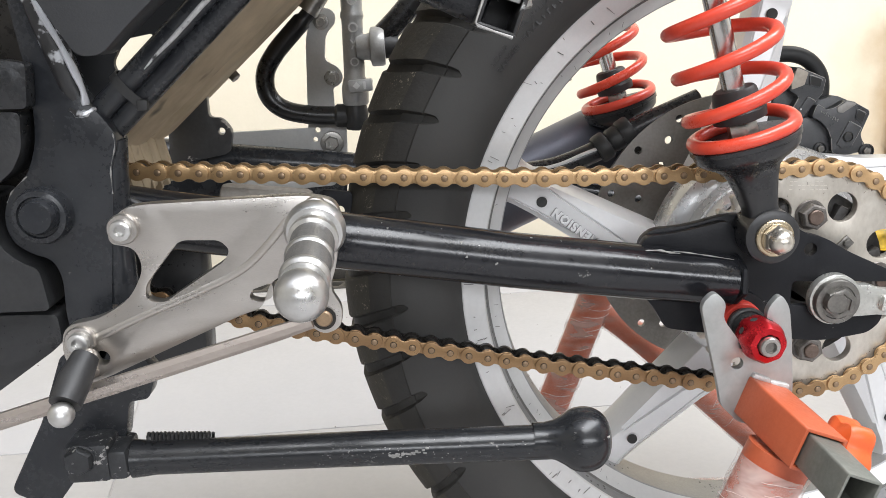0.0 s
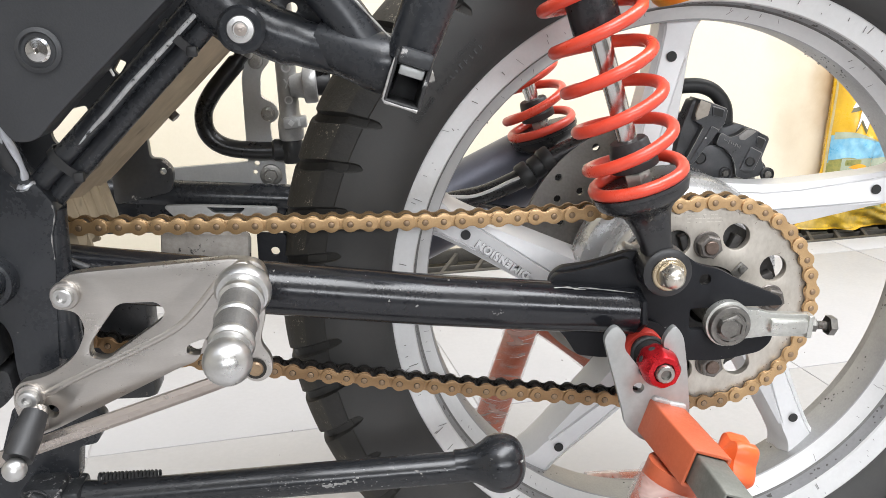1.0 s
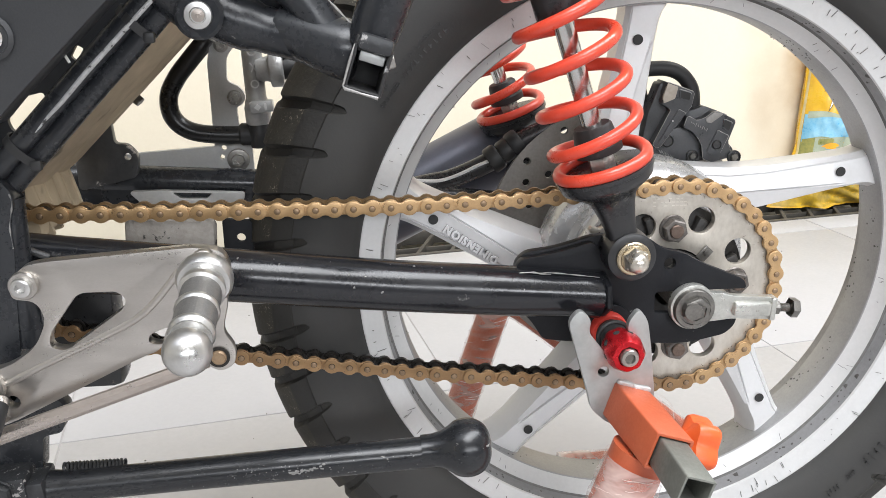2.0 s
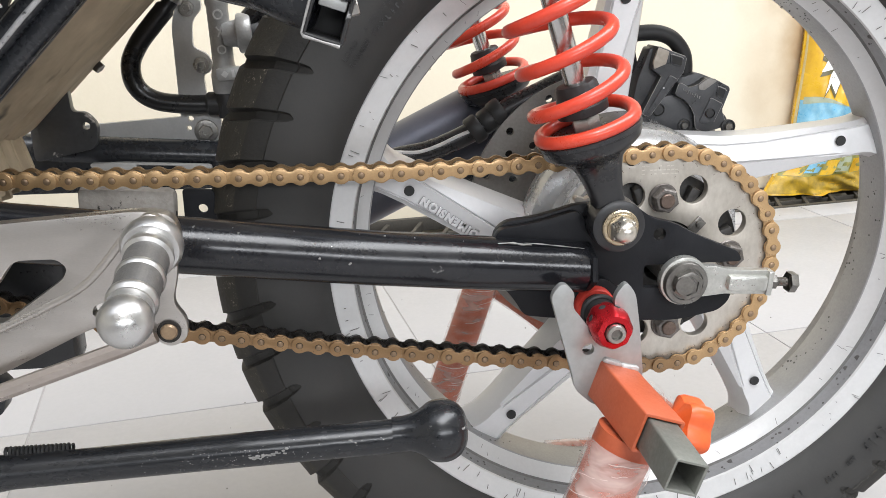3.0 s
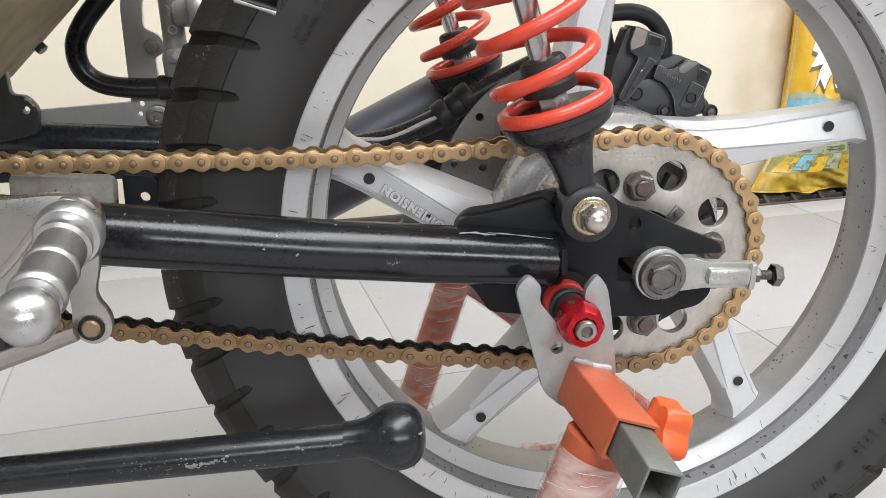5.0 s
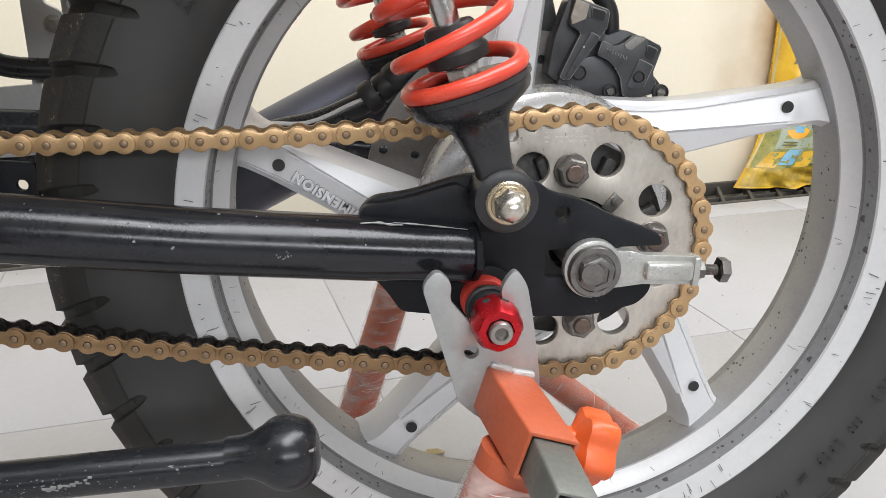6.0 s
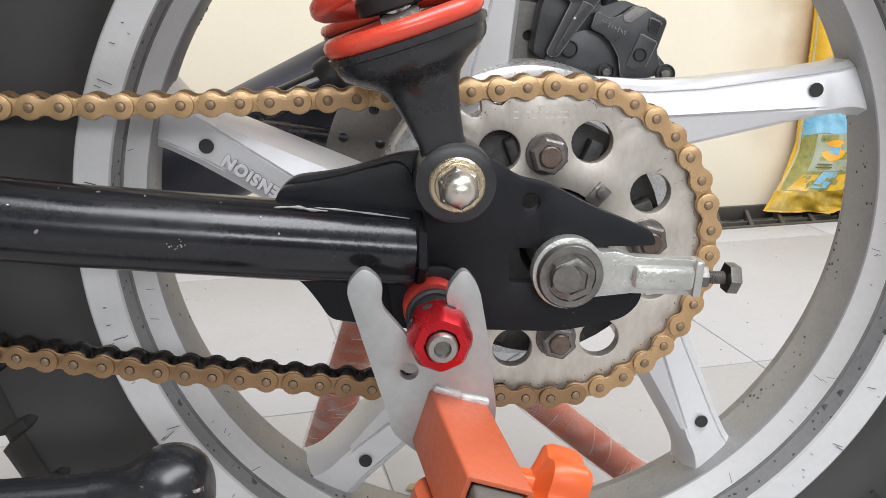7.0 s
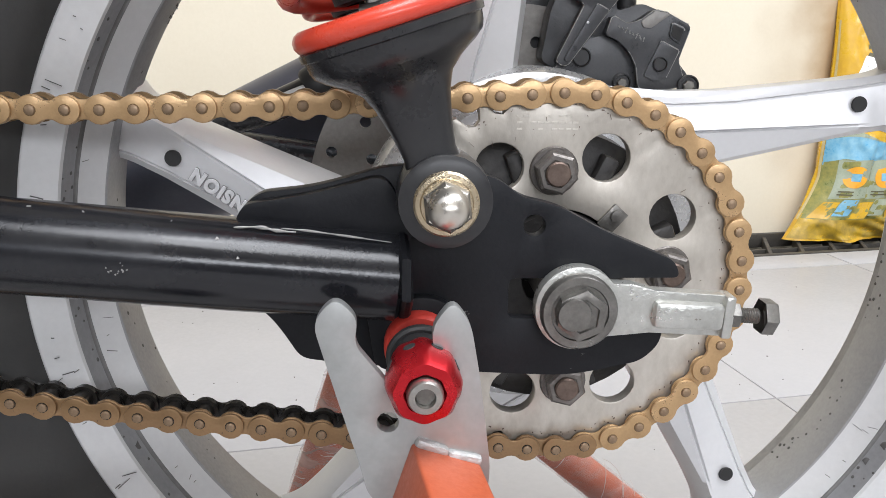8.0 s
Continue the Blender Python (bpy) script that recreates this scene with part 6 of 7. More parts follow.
    line = smooth_path([(-0.3310, 0.188, 0.1860), (-0.3420, 0.188, 0.1690), (-0.3575, 0.188, 0.1515), (-0.3705, 0.188, 0.1360), (-0.3785, 0.188, 0.1200), (-0.3765, 0.188, 0.1025), (-0.3630, 0.188, 0.0910), (-0.3380, 0.188, 0.0868), (-0.3050, 0.188, 0.0868)], 8)
    sweep(bm, line, [0.0060 if k < 11 else 0.0078 for k in range(len(line))], seg=18)
    hose = bp("fluid_hose", bm, M_RUBBERGLOSS, "glossy black rubber fluid hose")
    bm = B()
    sweep(bm, [V(-0.3425, 0.188, 0.1695), V(-0.3370, 0.188, 0.1775), V(-0.3315, 0.188, 0.1860)], 0.0084, seg=18)
    part("hose_clip", bm, M_STEEL, hose)
    bm = B()
    lathe(bm, [(0.0080, 0.0), (0.0096, 0.002), (0.0096, 0.012), (0.0125, 0.014), (0.0125, 0.020), (0.0, 0.020)], (-0.322, 0.188, 0.0868), (1, 0, 0.0), seg=20)
    part("hose_end", bm, M_RUBBER, hose)
    # bracket between mudguard and arm on the far side
    bm = B()
    plate(bm, rounded([(-0.450, 0.050), (-0.4030, 0.060), (-0.4000, 0.078), (-0.4080, 0.0880), (-0.4180, 0.0880), (-0.4200, 0.125), (-0.450, 0.140)], 0.005), 0.150, 0.158, [ring(-0.4085, 0.0775, 0.0030, 10)], edge=0.001)
    bp("mudguard_bracket", bm, M_SCUFFED, "black mudguard bracket")
    # silencer
    bm = B()
    o, d = V(-0.300, 0.240, -0.0505), V(0.894, 0, 0.447).normalized()
    lathe(bm, [(0.0, 0.0), (0.026, 0.0), (0.0345, 0.03), (0.0360, 0.05), (0.0360, 0.26), (0.0320, 0.275), (0.012, 0.280), (0.0, 0.280)], o, d, seg=40)
    bp("silencer", bm, M_MUFFLER, "blue-black cylindrical silencer")
    # brake hose with joint, running up from the arm
    bm = B()
    sweep(bm, smooth_path([(-0.235, 0.150, 0.030), (-0.172, 0.150, 0.0445), (-0.140, 0.149, 0.0510), (-0.104, 0.148, 0.0670), (-0.077, 0.147, 0.0840), (-0.050, 0.147, 0.0970), (-0.030, 0.148, 0.1060)], 6), 0.0085, seg=18)
    bh = bp("brake_stay", bm, M_FRAMEGLOSS, "black brake stay with rubber joint")
    for t, r in ((0.0, 0.0118), (0.012, 0.0100), (0.022, 0.0112)):
        bm = B()
        d2 = V(0.80, 0, 0.58).normalized()
        lathe(bm, [(0.0, 0.0), (r * 0.9, 0.0), (r, 0.002), (r, 0.009), (r * 0.9, 0.011), (0.0, 0.011)], V(-0.110, 0.1465, 0.0640) + d2 * t, d2, seg=20)
        part("rubber_joint", bm, M_RUBBER, bh)
    # raised white line painting in a highlight along the stay
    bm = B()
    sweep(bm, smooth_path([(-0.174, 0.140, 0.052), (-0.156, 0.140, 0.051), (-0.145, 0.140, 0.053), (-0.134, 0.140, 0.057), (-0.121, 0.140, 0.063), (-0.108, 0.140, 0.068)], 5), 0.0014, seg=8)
    part("bright_edge", bm, M_LETTER, bh, "thin white line painted in for a highlight")
    # caliper with bracket, bridge, bolts and hose
    bm = B()
    plate(bm, rounded([(-0.014, 0.020), (-0.006, 0.115), (0.004, 0.140), (0.022, 0.142), (0.030, 0.110), (0.040, 0.075), (0.030, 0.055), (0.016, 0.02)], 0.006), 0.1440, 0.1500, edge=0.0008)
    cb = bp("brake_caliper", bm, M_CALIPER, "black brake caliper with worn edges over a drilled disc")
    cb.location = (-0.0028, 0, AX + 0.0014)
    bm = B()
    plate(bm, rounded([(0.0155, 0.0817), (0.0196, 0.106), (0.0284, 0.131), (0.0539, 0.124), (0.0541, 0.1068), (0.0673, 0.111), (0.0881, 0.1031), (0.0861, 0.0842), (0.0953, 0.074), (0.0938, 0.0674), (0.0798, 0.0703), (0.0724, 0.0662), (0.0552, 0.0635), (0.0375, 0.0697), (0.0215, 0.078)], 0.003), 0.1150, 0.1320, edge=0.0025)
    part("body", bm, M_CALIPER, cb)
    strap = [(0.0308, 0.1324), (0.0537, 0.1238), (0.0525, 0.1130), (0.0498, 0.1096), (0.0278, 0.0796), (0.0248, 0.0796), (0.0218, 0.0816), (0.0355, 0.1100), (0.0273, 0.1150)]
    block = [(0.0470, 0.0950), (0.0500, 0.1046), (0.0580, 0.1005), (0.0645, 0.1024), (0.0718, 0.1076), (0.0778, 0.1066), (0.0898, 0.1006), (0.0908, 0.0986), (0.0858, 0.0826), (0.0878, 0.0776), (0.0900, 0.0700), (0.0738, 0.0656), (0.0658, 0.0686), (0.0640, 0.0796), (0.0605, 0.0860), (0.0540, 0.0920)]
    for pts in (strap, block):
        bm = B()
        plate(bm, rounded(pts, 0.0018), 0.1060, 0.1300, edge=0.0016)
        piece = part("bridge_block", bm, M_CALIPER, cb)
        bm = B()
        edge = [V(x, 0.1066, z) for x, z in rounded(pts, 0.0018)]
        sweep(bm, edge[4:-6], [0.0002 + 0.0004 * abs(math.sin(k * 0.7)) for k in range(len(edge) - 10)], seg=6)
        part("worn_edge", bm, M_EDGE, piece, "rubbed grey edge")
    # pad cover under the bridge, with two round caps
    bm = B()
    plate(bm, rounded([(0.0205, 0.0770), (0.0308, 0.0876), (0.0378, 0.0926), (0.0458, 0.0946), (0.0528, 0.0926), (0.0598, 0.0866), (0.0648, 0.0806), (0.0658, 0.0670), (0.0558, 0.0640), (0.0260, 0.0690)], 0.005), 0.1110, 0.1180, edge=0.0012)
    part("pad_cover", bm, M_CALIPER, cb, "smooth dark grey pad cover")
    bm = B()
    plate(bm, rounded([(0.0648, 0.1022), (0.0718, 0.1072), (0.0778, 0.1063), (0.0795, 0.1053), (0.0698, 0.0985), (0.0658, 0.0990)], 0.001), 0.1050, 0.1065, edge=0.0008)
    part("bevel_face", bm, M_DISC, cb, "worn grey bevel")
    bm = B()
    plate(bm, rounded([(0.0309, 0.1317), (0.0396, 0.1285), (0.0376, 0.1191), (0.0285, 0.1155), (0.0275, 0.1203)], 0.001), 0.1050, 0.1075, edge=0.0008)
    part("worn_patch", bm, M_PATCH, cb, "scraped bare corner")
    for pts, proud in (([(0.0808, 0.1016), (0.0878, 0.0986), (0.0858, 0.0906), (0.0798, 0.0946)], 0), ([(0.0758, 0.0926), (0.0858, 0.0876), (0.0798, 0.0736), (0.0738, 0.0716), (0.0678, 0.0746)], 1), ([(0.0408, 0.1267), (0.0511, 0.1235), (0.0506, 0.1168), (0.0414, 0.1189)], 0), ([(0.0415, 0.1105), (0.0478, 0.1072), (0.0285, 0.0812), (0.0255, 0.0825)], 1)):
        bm = B()
        plate(bm, rounded(pts, 0.0012), 0.1050, 0.1062, edge=0.0005)
        pocket = part("raised_panel" if proud else "pocket_rim", bm, M_CALIPER, cb)
        edge = [V(x, 0.1051, z) for x, z in rounded(pts, 0.0012)]
        k = len(edge) // 2
        bm = B()
        sweep(bm, edge[:k], [0.0001 + 0.0003 * abs(math.sin(q * 0.8)) for q in range(k)], seg=6)
        part("worn_edge", bm, M_EDGE, pocket)
        if not proud:
            cx, cz = sum(p[0] for p in pts) / 4, sum(p[1] for p in pts) / 4
            # thin dark plate painting in the pocket's shade
            bm = B()
            plate(bm, rounded([(cx + (p[0] - cx) * 0.8, cz + (p[1] - cz) * 0.8) for p in pts], 0.001), 0.1046, 0.1054, edge=0)
            part("pocket", bm, M_HOLE, pocket)
    for x, z, r in ((-0.002, 0.098, 0.0042), (0.0005, 0.1245, 0.0042)):
        bm = B()
        lathe(bm, [(0.0, 0.0), (r, 0.0), (r, 0.0012), (r * 0.8, 0.0016), (r * 0.7, 0.0004), (0.0, 0.0004)], (x, 0.1440, z), TOWARD, seg=18)
        part("bracket_bolt", bm, M_CALBOLT, cb)
    for x, y, z, r, bright in ((0.0358, 0.1110, 0.0836, 0.0050, 0), (0.0578, 0.1110, 0.0706, 0.0050, 1), (0.0758, 0.1050, 0.0806, 0.0038, 0), (0.0918, 0.1060, 0.0696, 0.0058, 1)):
        bm = B()
        lathe(bm, [(0.0, 0.0), (r, 0.0), (r, 0.0016), (r * 0.86, 0.0020), (r * 0.80, 0.0010), (0.0, 0.0010)], (x, y, z), TOWARD, seg=22)
        cap = part("bolt", bm, M_CALBOLT, cb)
        if bright:
            bm = B()
            hexhead(bm, (x, y - 0.0007, z), TOWARD, r * 0.95, 0.0022)
            part("bolt_head", bm, M_DARKSTEEL, cap)
    bm = B()
    lathe(bm, [(0.0, 0.0), (0.0008, 0.0), (0.0006, 0.0003), (0.0, 0.0004)], (0.0370, 0.1050, 0.1010), TOWARD, seg=12)
    part("paint_dot", bm, M_LETTER, cb, "white paint dot")
    rnd = random.Random(4)
    for x, y, z, dx, dz, n in ((0.0535, 0.1057, 0.0992, 0.0019, -0.0009, 8), (0.0298, 0.1107, 0.0752, 0.0013, -0.0006, 10)):
        bm = B()
        for i in range(n):
            box(bm, (0.0004, 0.0003, rnd.uniform(0.0014, 0.0032)), pose(x + i * dx, y, z + i * dz, 0, rnd.uniform(-35, 35), 0), 0)
            box(bm, (0.0012, 0.0003, 0.0004), pose(x + i * dx, y, z + i * dz + rnd.uniform(-0.0008, 0.0008), 0, 25, 0), 0)
        part("small_marking", bm, M_EDGE, cb, "pale unreadable marking")
    bm = B()
    sweep(bm, smooth_path([(0.008, 0.128, 0.1385), (0.022, 0.128, 0.1405), (0.038, 0.128, 0.1405), (0.051, 0.128, 0.1350), (0.0600, 0.128, 0.1230), (0.0620, 0.128, 0.1080)], 6), 0.0062, seg=14)
    part("caliper_hose", bm, M_RUBBER, cb)


M_ALUCAST = mat("grey_cast_alloy", (0.50, 0.50, 0.49), (0.36, 0.36, 0.355), rough=0.42, metal=0.4, big=40, fine=450, bump=0.25)
M_PATCH = mat("scraped_bare_alloy", (0.52, 0.47, 0.40), (0.34, 0.30, 0.25), rough=0.5, metal=0.2, big=60, fine=300, bump=0.3)
M_CALBOLT = mat("black_cap_bolt", (0.03, 0.03, 0.032), (0.06, 0.06, 0.06), rough=0.38, metal=0.4)
far_side()


# ---- paddock stand ----
def paddock_stand():
    st = thing("paddock_stand", "orange steel paddock stand wrapped in clear film, lifting the swingarm", "paddock stand")

    def sp(name, bm, material, label="", angle=35):
        return part(name, bm, material, st, label, at=UP, angle=angle)

    roll = Matrix.Translation((-0.0455, 0, -0.0570)) @ Matrix.Rotation(radians(18), 4, "Y")
    # sleeve: open square tube along y
    def square_tube(bm, s, wall, y0, y1):
        o, i = s / 2, s / 2 - wall
        plate(bm, rounded([(-o, -o), (o, -o), (o, o), (-o, o)], 0.0015, 3), y0, y1, [[(-i, -i), (i, -i), (i, i), (-i, i)]], edge=0.0004, m=roll)
    lean_back = Matrix(((1, -0.143, 0, -0.143 * 0.133), (0, 1, 0, 0), (0, 0.084, 1, 0.084 * 0.133), (0, 0, 0, 1)))
    straight, roll = roll, lean_back @ roll
    bm = B()
    square_tube(bm, 0.0245, 0.002, -0.1330, -0.0745)
    sl = sp("sleeve", bm, M_ORANGE, "orange painted square sleeve")
    sleeve_end, roll = roll, straight
    bm = B()
    square_tube(bm, 0.0190, 0.0016, -0.1740, -0.1280)
    sp("slide_tube", bm, M_SQUARE, "bare grey square slide tube")
    bm = B()
    box(bm, (0.0120, 0.0040, 0.0042), sleeve_end @ Matrix.Translation((-0.0055, -0.0752, 0.0128)) @ Matrix.Rotation(radians(4), 4, "Y"), 0.0015)
    box(bm, (0.0125, 0.0040, 0.0038), sleeve_end @ Matrix.Translation((0.0062, -0.0752, 0.0124)) @ Matrix.Rotation(radians(-5), 4, "Y"), 0.0015)
    part("weld", bm, M_WELD, sl, "silver sprayed weld")
    # hook plate
    hook = rounded([(-0.0945, 0.0070, 0.006), (-0.0870, 0.0155, 0.007), (-0.0795, 0.0080, 0.006), (-0.0810, -0.0010, 0.006), (-0.0700, -0.0150, 0.006), (-0.0620, -0.0260, 0.008), (-0.0540, -0.0200, 0.006), (-0.0530, -0.0100, 0.006), (-0.0560, 0.0040, 0.006), (-0.0485, 0.0140, 0.007), (-0.0425, 0.0060, 0.008),
                    (-0.0390, -0.0130, 0.01), (-0.0345, -0.0480, 0.006), (-0.0370, -0.0660, 0.006), (-0.0640, -0.0680, 0.006), (-0.0770, -0.0560, 0.004), (-0.0795, -0.0450, 0.006), (-0.0880, -0.0160, 0.01)])
    bm = B()
    plate(bm, hook, -0.0745, -0.0695, [ring(-0.0700, -0.0290, 0.0038, 14)], edge=0.0010)
    sp("hook_plate", bm, M_HOOK, "galvanised two-pronged hook plate")
    # knob
    bm = B()
    kx = V(-0.0328, -0.1050, -0.0632)
    kd = V(0.95, -0.05, -0.30).normalized()
    lathe(bm, [(0.0, 0.0), (0.0065, 0.0), (0.0068, 0.006), (0.0110, 0.008), (0.0160, 0.010), (0.0172, 0.013), (0.0172, 0.0225), (0.0155, 0.0250), (0.0060, 0.0250), (0.0, 0.0245)], kx, kd, seg=60, lobes=5, lobe=0.13)
    sp("clamp_knob", bm, M_KNOB, "orange plastic star knob")

    def wrap_lines(film, top, foot, r, count, seed):
        """Film edges with crinkle highlights painted in: thin pale raised lines, part of a turn each, leaning like a
        helix.
        """
        rnd = random.Random(seed)
        u, v, d = basis(foot - top)
        length = (foot - top).length
        bm = B()
        for k in range(count):
            h0, a0 = length * (0.04 + 0.86 * (k + rnd.uniform(-0.3, 0.3)) / count), rnd.uniform(0, 6.28)
            span = rnd.choice((rnd.uniform(0.3, 0.9), rnd.uniform(0.8, 2.6)))
            rise = span * rnd.uniform(0.002, 0.012)
            pts = []
            for i in range(22):
                q = i / 21
                a = a0 + span * q
                pts.append(top + d * (h0 + rise * q + 0.0003 * math.sin(q * 9 + k)) + (u * math.cos(a) + v * math.sin(a)) * r)
            sweep(bm, pts, [0.0001] + [rnd.uniform(0.00012, 0.00030) for _ in range(20)] + [0.0001], seg=5)
        part("film_edge", bm, M_FILMLINE, film)

    # legs, near and far, with film; the far one carries the brace to the back
    def leg(y, foot_y, label, r):
        top = V(-0.0525, y, -0.0700) if y < 0 else V(-0.0700, y, -0.0750)
        foot = V(-0.1480 if y < 0 else -0.1480, foot_y, -AX + 0.012)
        pts = [top.lerp(foot, t) for t in (0, 0.25, 0.5, 0.75, 1.0)]
        bm = B()
        sweep(bm, pts, r, seg=26)
        lg = sp("leg", bm, M_ORANGE, label)
        rnd = random.Random(int(y * 1000))
        bm = B()
        n, path, rad = 40, [], []
        for i in range(n + 1):
            path.append(top.lerp(foot, 0.03 + 0.9 * i / n))
            rad.append(r + 0.0012 + rnd.uniform(0, 0.0014))
        sweep(bm, path, rad, seg=20, cap=False)
        film = part("film", bm, M_FILM if y < 0 else M_FILMCLEAR, lg, "crinkled clear stretch film")
        wrap_lines(film, top, foot, r + 0.0022, 70 if y < 0 else 34, int(y * 1000) + 7)
        bm = B()
        lathe(bm, [(0.0, -0.010), (0.024, -0.010), (0.026, -0.008), (0.026, 0.008), (0.024, 0.010), (0.0, 0.010)], foot + V(0, 0, 0.014), (0, 1, 0), seg=28)
        part("roller", bm, M_RUBBER, lg)
        return lg
    leg(-0.105, -0.115, "orange leg tube wrapped in clear film", 0.0185)
    leg(0.262, 0.275, "orange leg tube wrapped in clear film", 0.0160)
    bm = B()
    brace = [V(-0.080, 0.268, -0.106), V(-0.052, 0.268, -0.1225), V(0.0035, 0.268, -0.1680), V(0.060, 0.269, -0.2190), V(0.1325, 0.270, -0.2810), V(0.185, 0.271, -0.3200)]
    sweep(bm, smooth_path(brace, 5), 0.0135, seg=22)
    br = sp("brace", bm, M_ORANGE, "orange diagonal brace wrapped in clear film")
    bm = B()
    pts = smooth_path(brace, 9)
    rnd = random.Random(4)
    sweep(bm, pts, [0.0148 + rnd.uniform(0, 0.0012) for _ in pts], seg=18, cap=False)
    film = part("film", bm, M_FILMCLEAR, br)
    wrap_lines(film, brace[2], brace[-1], 0.0158, 26, 21)
    bm = B()
    sweep(bm, [V(0.004, 0.280, -AX + 0.014), V(0.055, 0.280, -AX + 0.014), V(0.22, 0.276, -AX + 0.014)], 0.014, seg=20)
    rail = sp("base_rail", bm, M_ORANGE, "orange base rail on the floor wrapped in clear film")
    bm = B()
    sweep(bm, [V(-0.004, 0.280, -AX + 0.0155), V(0.055, 0.280, -AX + 0.0155), V(0.22, 0.276, -AX + 0.0155)], 0.0155, seg=20)
    part("film", bm, M_FILM, rail, "crinkled clear stretch film")


paddock_stand()


# ---- bag by the wall ----
def bag():
    b = thing("snack_bag", "upright yellow plastic bag with blue and green print", "bag", at=room(1.172, 1.240, 0.0), turn=ROOM)
    W, H, D = 0.125, 0.54, 0.055
    n, k = 44, 80

    def skin(u, v, lift=0.0):
        """u across -1..1, v up 0..1, front side"""
        edge = max(0.0, 1 - abs(u) ** 2.4)
        prof = (1 - 0.9 * v ** 6) * (0.75 + 0.35 * math.sin(math.pi * min(v * 1.1, 1.0)))
        w = W * (0.78 + 0.58 * max(0.0, 1 - v * 4.0) ** 1.3 + 0.03 * math.sin(v * 9.0 + u))
        bulge = D * edge ** 0.6 * prof
        wr = 0.009 * noise.noise((u * 2.6 + 3, v * 7.0, 1.7)) + 0.0055 * noise.noise((u * 6 + v * 5, v * 18.0, 4.2)) + max(0.0, 1 - v * 5) * (0.006 * math.sin(u * 9 + v * 40) + 0.014 * noise.noise((u * 3 + 9, v * 34.0 + u * 3, 2.2))) + 0.005 * abs(noise.noise((u * 2 + v * 9, v * 12.0 - u * 3, 7.7)))
        return V(u * w + 0.050 * (v - 0.1), -bulge + wr * edge - lift + 0.055 * v, v * H)

    bm = B()
    fr = [[bm.verts.new(skin(-1 + 2 * i / n, j / k)) for i in range(n + 1)] for j in range(k + 1)]
    for a, c in zip(fr, fr[1:]):
        for i in range(n):
            bm.faces.new((a[i], a[i + 1], c[i + 1], c[i]))
    bk = [[bm.verts.new(V(p.co.x, 0.055 * (j / k) * 2 - p.co.y * 0.8, p.co.z)) for p in r] for j, r in enumerate(fr)]
    for a, c in zip(bk, bk[1:]):
        for i in range(n):
            bm.faces.new((a[i], c[i], c[i + 1], a[i + 1]))
    bmesh.ops.remove_doubles(bm, verts=bm.verts, dist=0.0012)
    edges = [e for e in bm.edges if e.is_boundary]
    if edges:
        bmesh.ops.holes_fill(bm, edges=edges, sides=0)
    part("film_body", bm, M_YELLOW, b, angle=60)

    def patch(name, material, f, lift, label="", nu=44, nv=24):
        """A printed area that lies on the front; f maps (s, t) in 0..1 to (u, v)."""
        bm = B()
        g = [[bm.verts.new(skin(*f(i / nu, j / nv), lift)) for i in range(nu + 1)] for j in range(nv + 1)]
        for a, c in zip(g, g[1:]):
            for i in range(nu):
                bm.faces.new((a[i], a[i + 1], c[i + 1], c[i]))
        part(name, bm, material, b, label, angle=60)

    patch("printed_sky", M_BLUEINK, lambda s, t: (-0.98 + 1.96 * s, 0.29 + (0.105 + 0.02 * math.sin(s * 6 + 1)) * t + 0.015 * s), 0.0007, "blue printed band")
    patch("printed_meadow", M_GREENINK, lambda s, t: (-0.99 + 1.98 * s, 0.085 + (0.215 + 0.02 * math.sin(s * 9)) * t), 0.0011, "green printed hills")
    # print at the bag's foot darkened to paint in the shade of its folds
    patch("printed_bloom", M_FLOWERINK, lambda s, t: (-0.985 + 1.97 * s, 0.008 + (0.095 + 0.012 * math.sin(s * 14)) * t), 0.0009, "yellow flowery print darkened for the shade of the folds")
    patch("printed_cloud", M_PALEINK, lambda s, t: (-0.95 + 1.9 * s, 0.395 + 0.012 * math.sin(s * 8) + (0.018 + 0.015 * math.sin(s * 5 + 2)) * t), 0.0013, "white printed band", nv=3)
    for k, cu_ in enumerate((-0.45, 0.20)):
        patch("printed_panel", M_PALEINK, lambda s, t, c=cu_: (c - 0.34 + 0.64 * s, 0.165 + 0.006 * s + 0.150 * t), 0.0015, "pale green printed panel", nv=4)
        patch("printed_icon", M_AMBERINK, lambda s, t, c=cu_: (c + 0.235 * t * math.cos(2 * math.pi * s), 0.252 + 0.042 * t * math.sin(2 * math.pi * s)), 0.0019, "round amber icon", nv=3)
        patch("printed_cup", M_BLUEINK, lambda s, t, c=cu_: (c - 0.09 + 0.18 * s * (0.8 + 0.2 * t) + 0.02 * (1 - t), 0.236 + 0.030 * t), 0.0023, nu=4, nv=4)
        for q in range(2):
            patch("small_print", M_DARKINK, lambda s, t, c=cu_, q=q: (c - 0.24 + 0.48 * s, 0.193 - 0.012 * q + 0.005 * t), 0.0021, nu=4, nv=1)
    for q in range(6):
        patch("printed_pack", (M_YELLOW, M_BLUEINK, M_YELLOW, M_PALEINK, M_YELLOW, M_PALEINK)[q], lambda s, t, q=q: (-0.92 + 0.30 * q + 0.27 * s + 0.1 * t, 0.088 + 0.012 * (q % 2) + 0.065 * t), 0.0017, nu=3, nv=3)
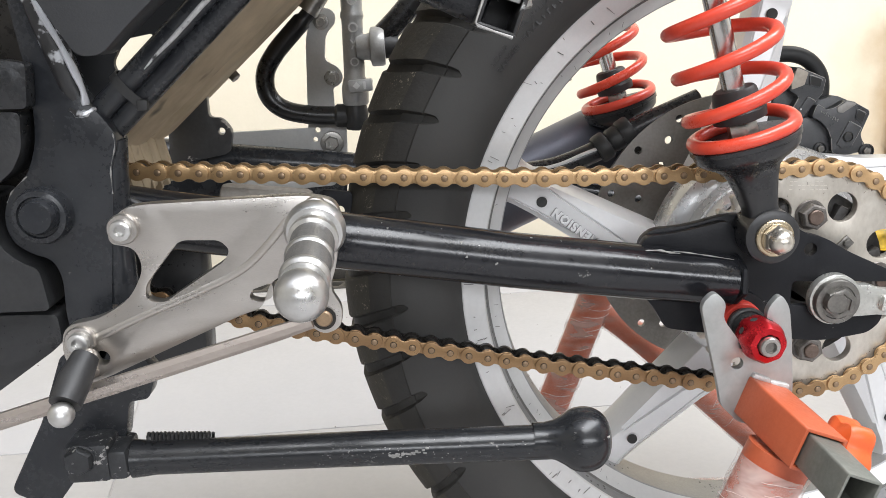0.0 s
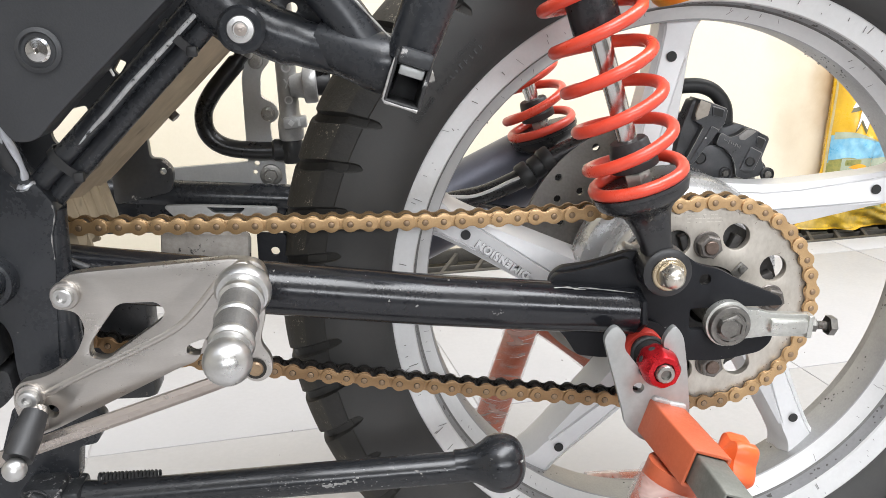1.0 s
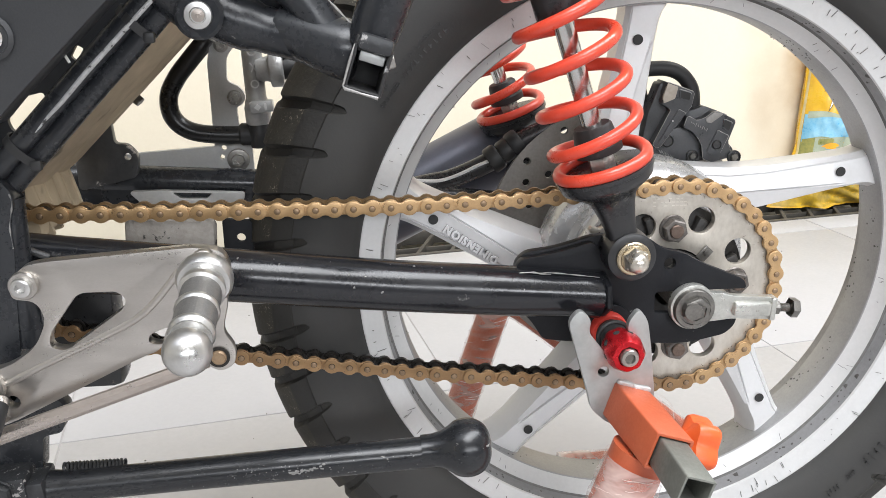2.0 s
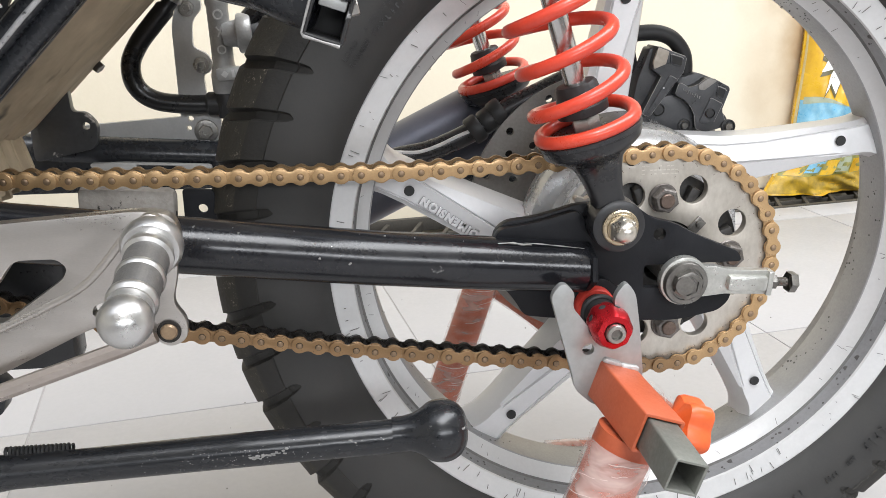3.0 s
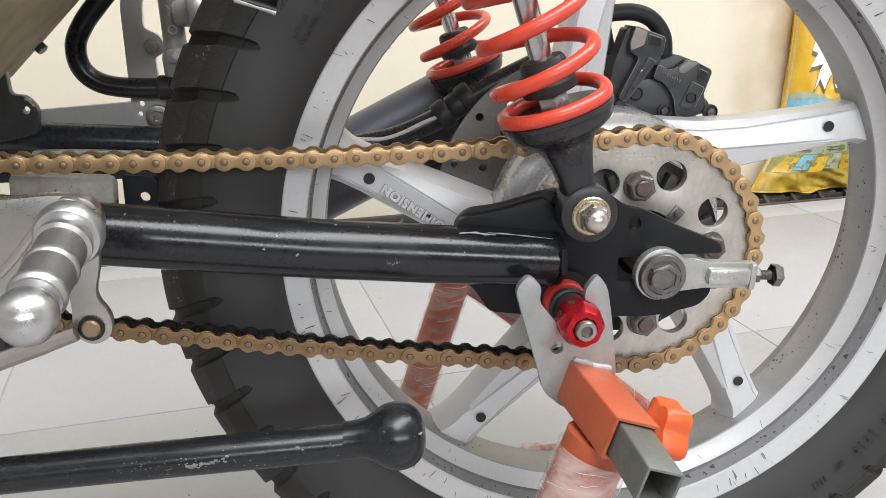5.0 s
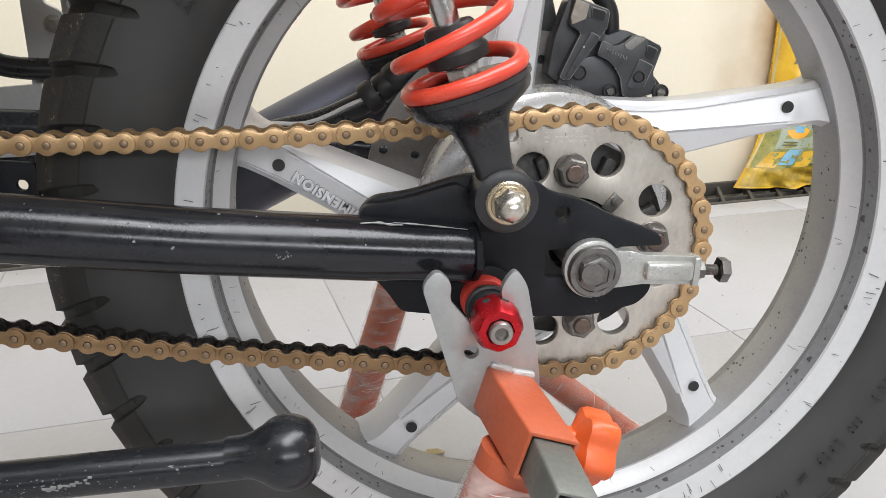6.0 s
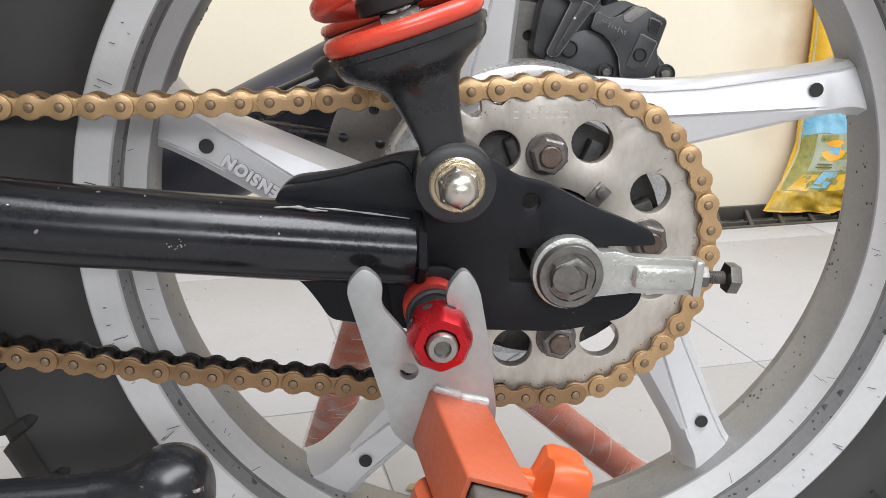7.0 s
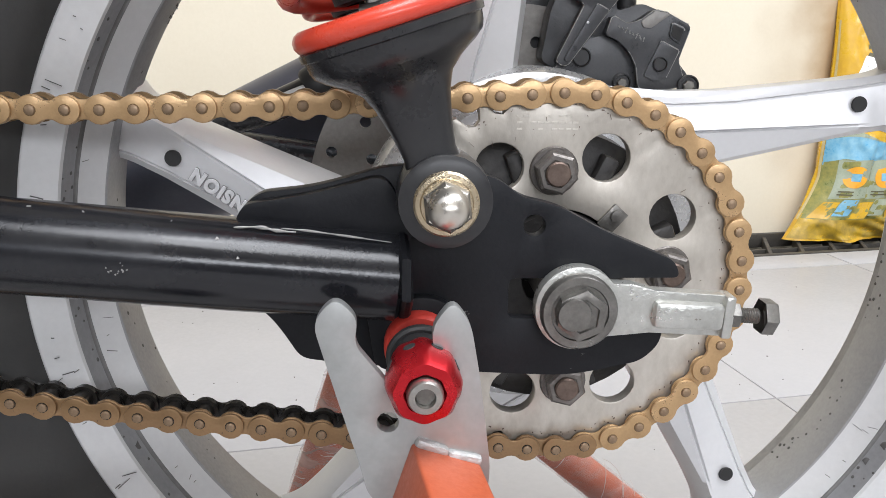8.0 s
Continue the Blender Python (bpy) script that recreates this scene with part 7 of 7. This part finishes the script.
    # big white brand lettering replaced by plain strokes
    def stroke(pts, w):
        def f(s, t):
            i = min(int(s * (len(pts) - 1)), len(pts) - 2)
            q = s * (len(pts) - 1) - i
            x = pts[i][0] * (1 - q) + pts[i + 1][0] * q
            z = pts[i][1] * (1 - q) + pts[i + 1][1] * q
            return x + w * 1.6 * (t - 0.5), z + w * 0.7 * (t - 0.5)
        patch("stroke_outline", M_DARKINK, lambda s, t: (lambda p: (p[0] + w * 0.35 * (2 * t - 1) + 0.02, p[1] + w * 0.16 * (2 * t - 1) - 0.004))(f(s, t)), 0.0014, nu=20, nv=3)
        patch("printed_stroke", M_WHITEINK, f, 0.0024, nu=20, nv=3)
    for pts in (((-0.35, 0.66), (-0.62, 0.675), (-0.66, 0.64), (-0.40, 0.615), (-0.38, 0.585), (-0.68, 0.57)), ((-0.15, 0.565), (-0.10, 0.655)), ((0.02, 0.655), (0.12, 0.57)), ((0.22, 0.575), (0.26, 0.655), (0.48, 0.575), (0.52, 0.655)),
                ((-0.55, 0.475), (-0.50, 0.545), (-0.30, 0.475), (-0.25, 0.545)), ((-0.08, 0.545), (-0.05, 0.485), (0.12, 0.48), (0.15, 0.545)), ((0.30, 0.475), (0.34, 0.55), (0.55, 0.48))):
        stroke(pts, 0.10)
    patch("film_edge", M_LEAF, lambda s, t: (-1.0 + 0.014 * s, 0.08 + 0.76 * t), 0.0012, "pale unprinted edge", nu=3, nv=60)
    for i in range(4):
        patch("small_print", M_DARKINK, lambda s, t, i=i: (-0.5 + 0.22 * i + 0.14 * s, 0.735 + 0.016 * t), 0.0016, nu=3, nv=1)


bag()


# ---- litter on the floor ----
def litter():
    bm = B()
    pts = [bm.verts.new((x, y, 0.0008 + 0.003 * abs(math.sin(3 * x * 80)))) for x, y in ((-0.012, -0.002), (-0.004, -0.006), (0.008, -0.004), (0.013, 0.002), (0.004, 0.006), (-0.007, 0.005))]
    top = bm.faces.new(pts)
    bmesh.ops.solidify(bm, geom=[top], thickness=0.0008)
    lf = new("dry_leaf", finish(bm))
    lf.data.materials.append(M_LEAF)
    lf.location = (-0.042, 0.335, 0.0004)
    tagged(lf, "small dry yellow leaf scrap on the floor tiles", "leaf")
    rnd = random.Random(11)
    bm = B()
    for _ in range(170):
        u, v = rnd.uniform(-1.2, 1.3), rnd.uniform(0.05, 1.1)
        p = room(u, v)
        s = rnd.uniform(0.0005, 0.0013)
        box(bm, (s * rnd.uniform(1, 2.0), s, s * 0.6), Matrix.Translation((p.x, p.y, s * 0.3)) @ Matrix.Rotation(rnd.uniform(0, 3), 4, "Z"), 0)
    gr = new("grit", finish(bm))
    gr.data.materials.append(M_DARKGRIT)
    tagged(gr, "dark grit scattered over the floor tiles", "grit", kind="stuff")


M_DARKGRIT = mat("dark_grit", (0.12, 0.1, 0.08), (0.06, 0.05, 0.04), rough=0.9)
litter()


# ---- floor tiles ----
def floor_tiles():
    g = 0.0012
    bm = B()
    box(bm, (TILE - 2 * g, TILE - 2 * g, 0.008), Matrix.Identity(4), 0.0008)
    me = finish(bm)
    me.materials.append(M_TILE)
    for i in range(-5, 7):
        for j in range(-8, 1):
            ob = new("tile", me)
            ob.parent = floor
            ob.location = (JOINT_U + TILE * (i + 0.5), JOINT_V + TILE * (j + 0.5), -0.004)
    bm = B()
    d = GUTTER - 0.004 - (JOINT_V + TILE)
    box(bm, (TILE - 2 * g, d - 2 * g, 0.008), Matrix.Identity(4), 0.0008)
    me = finish(bm)
    me.materials.append(M_TILE)
    for i in range(-5, 7):
        ob = new("tile", me)
        ob.parent = floor
        ob.location = (JOINT_U + TILE * (i + 0.5), JOINT_V + TILE + d / 2, -0.004)


floor_tiles()
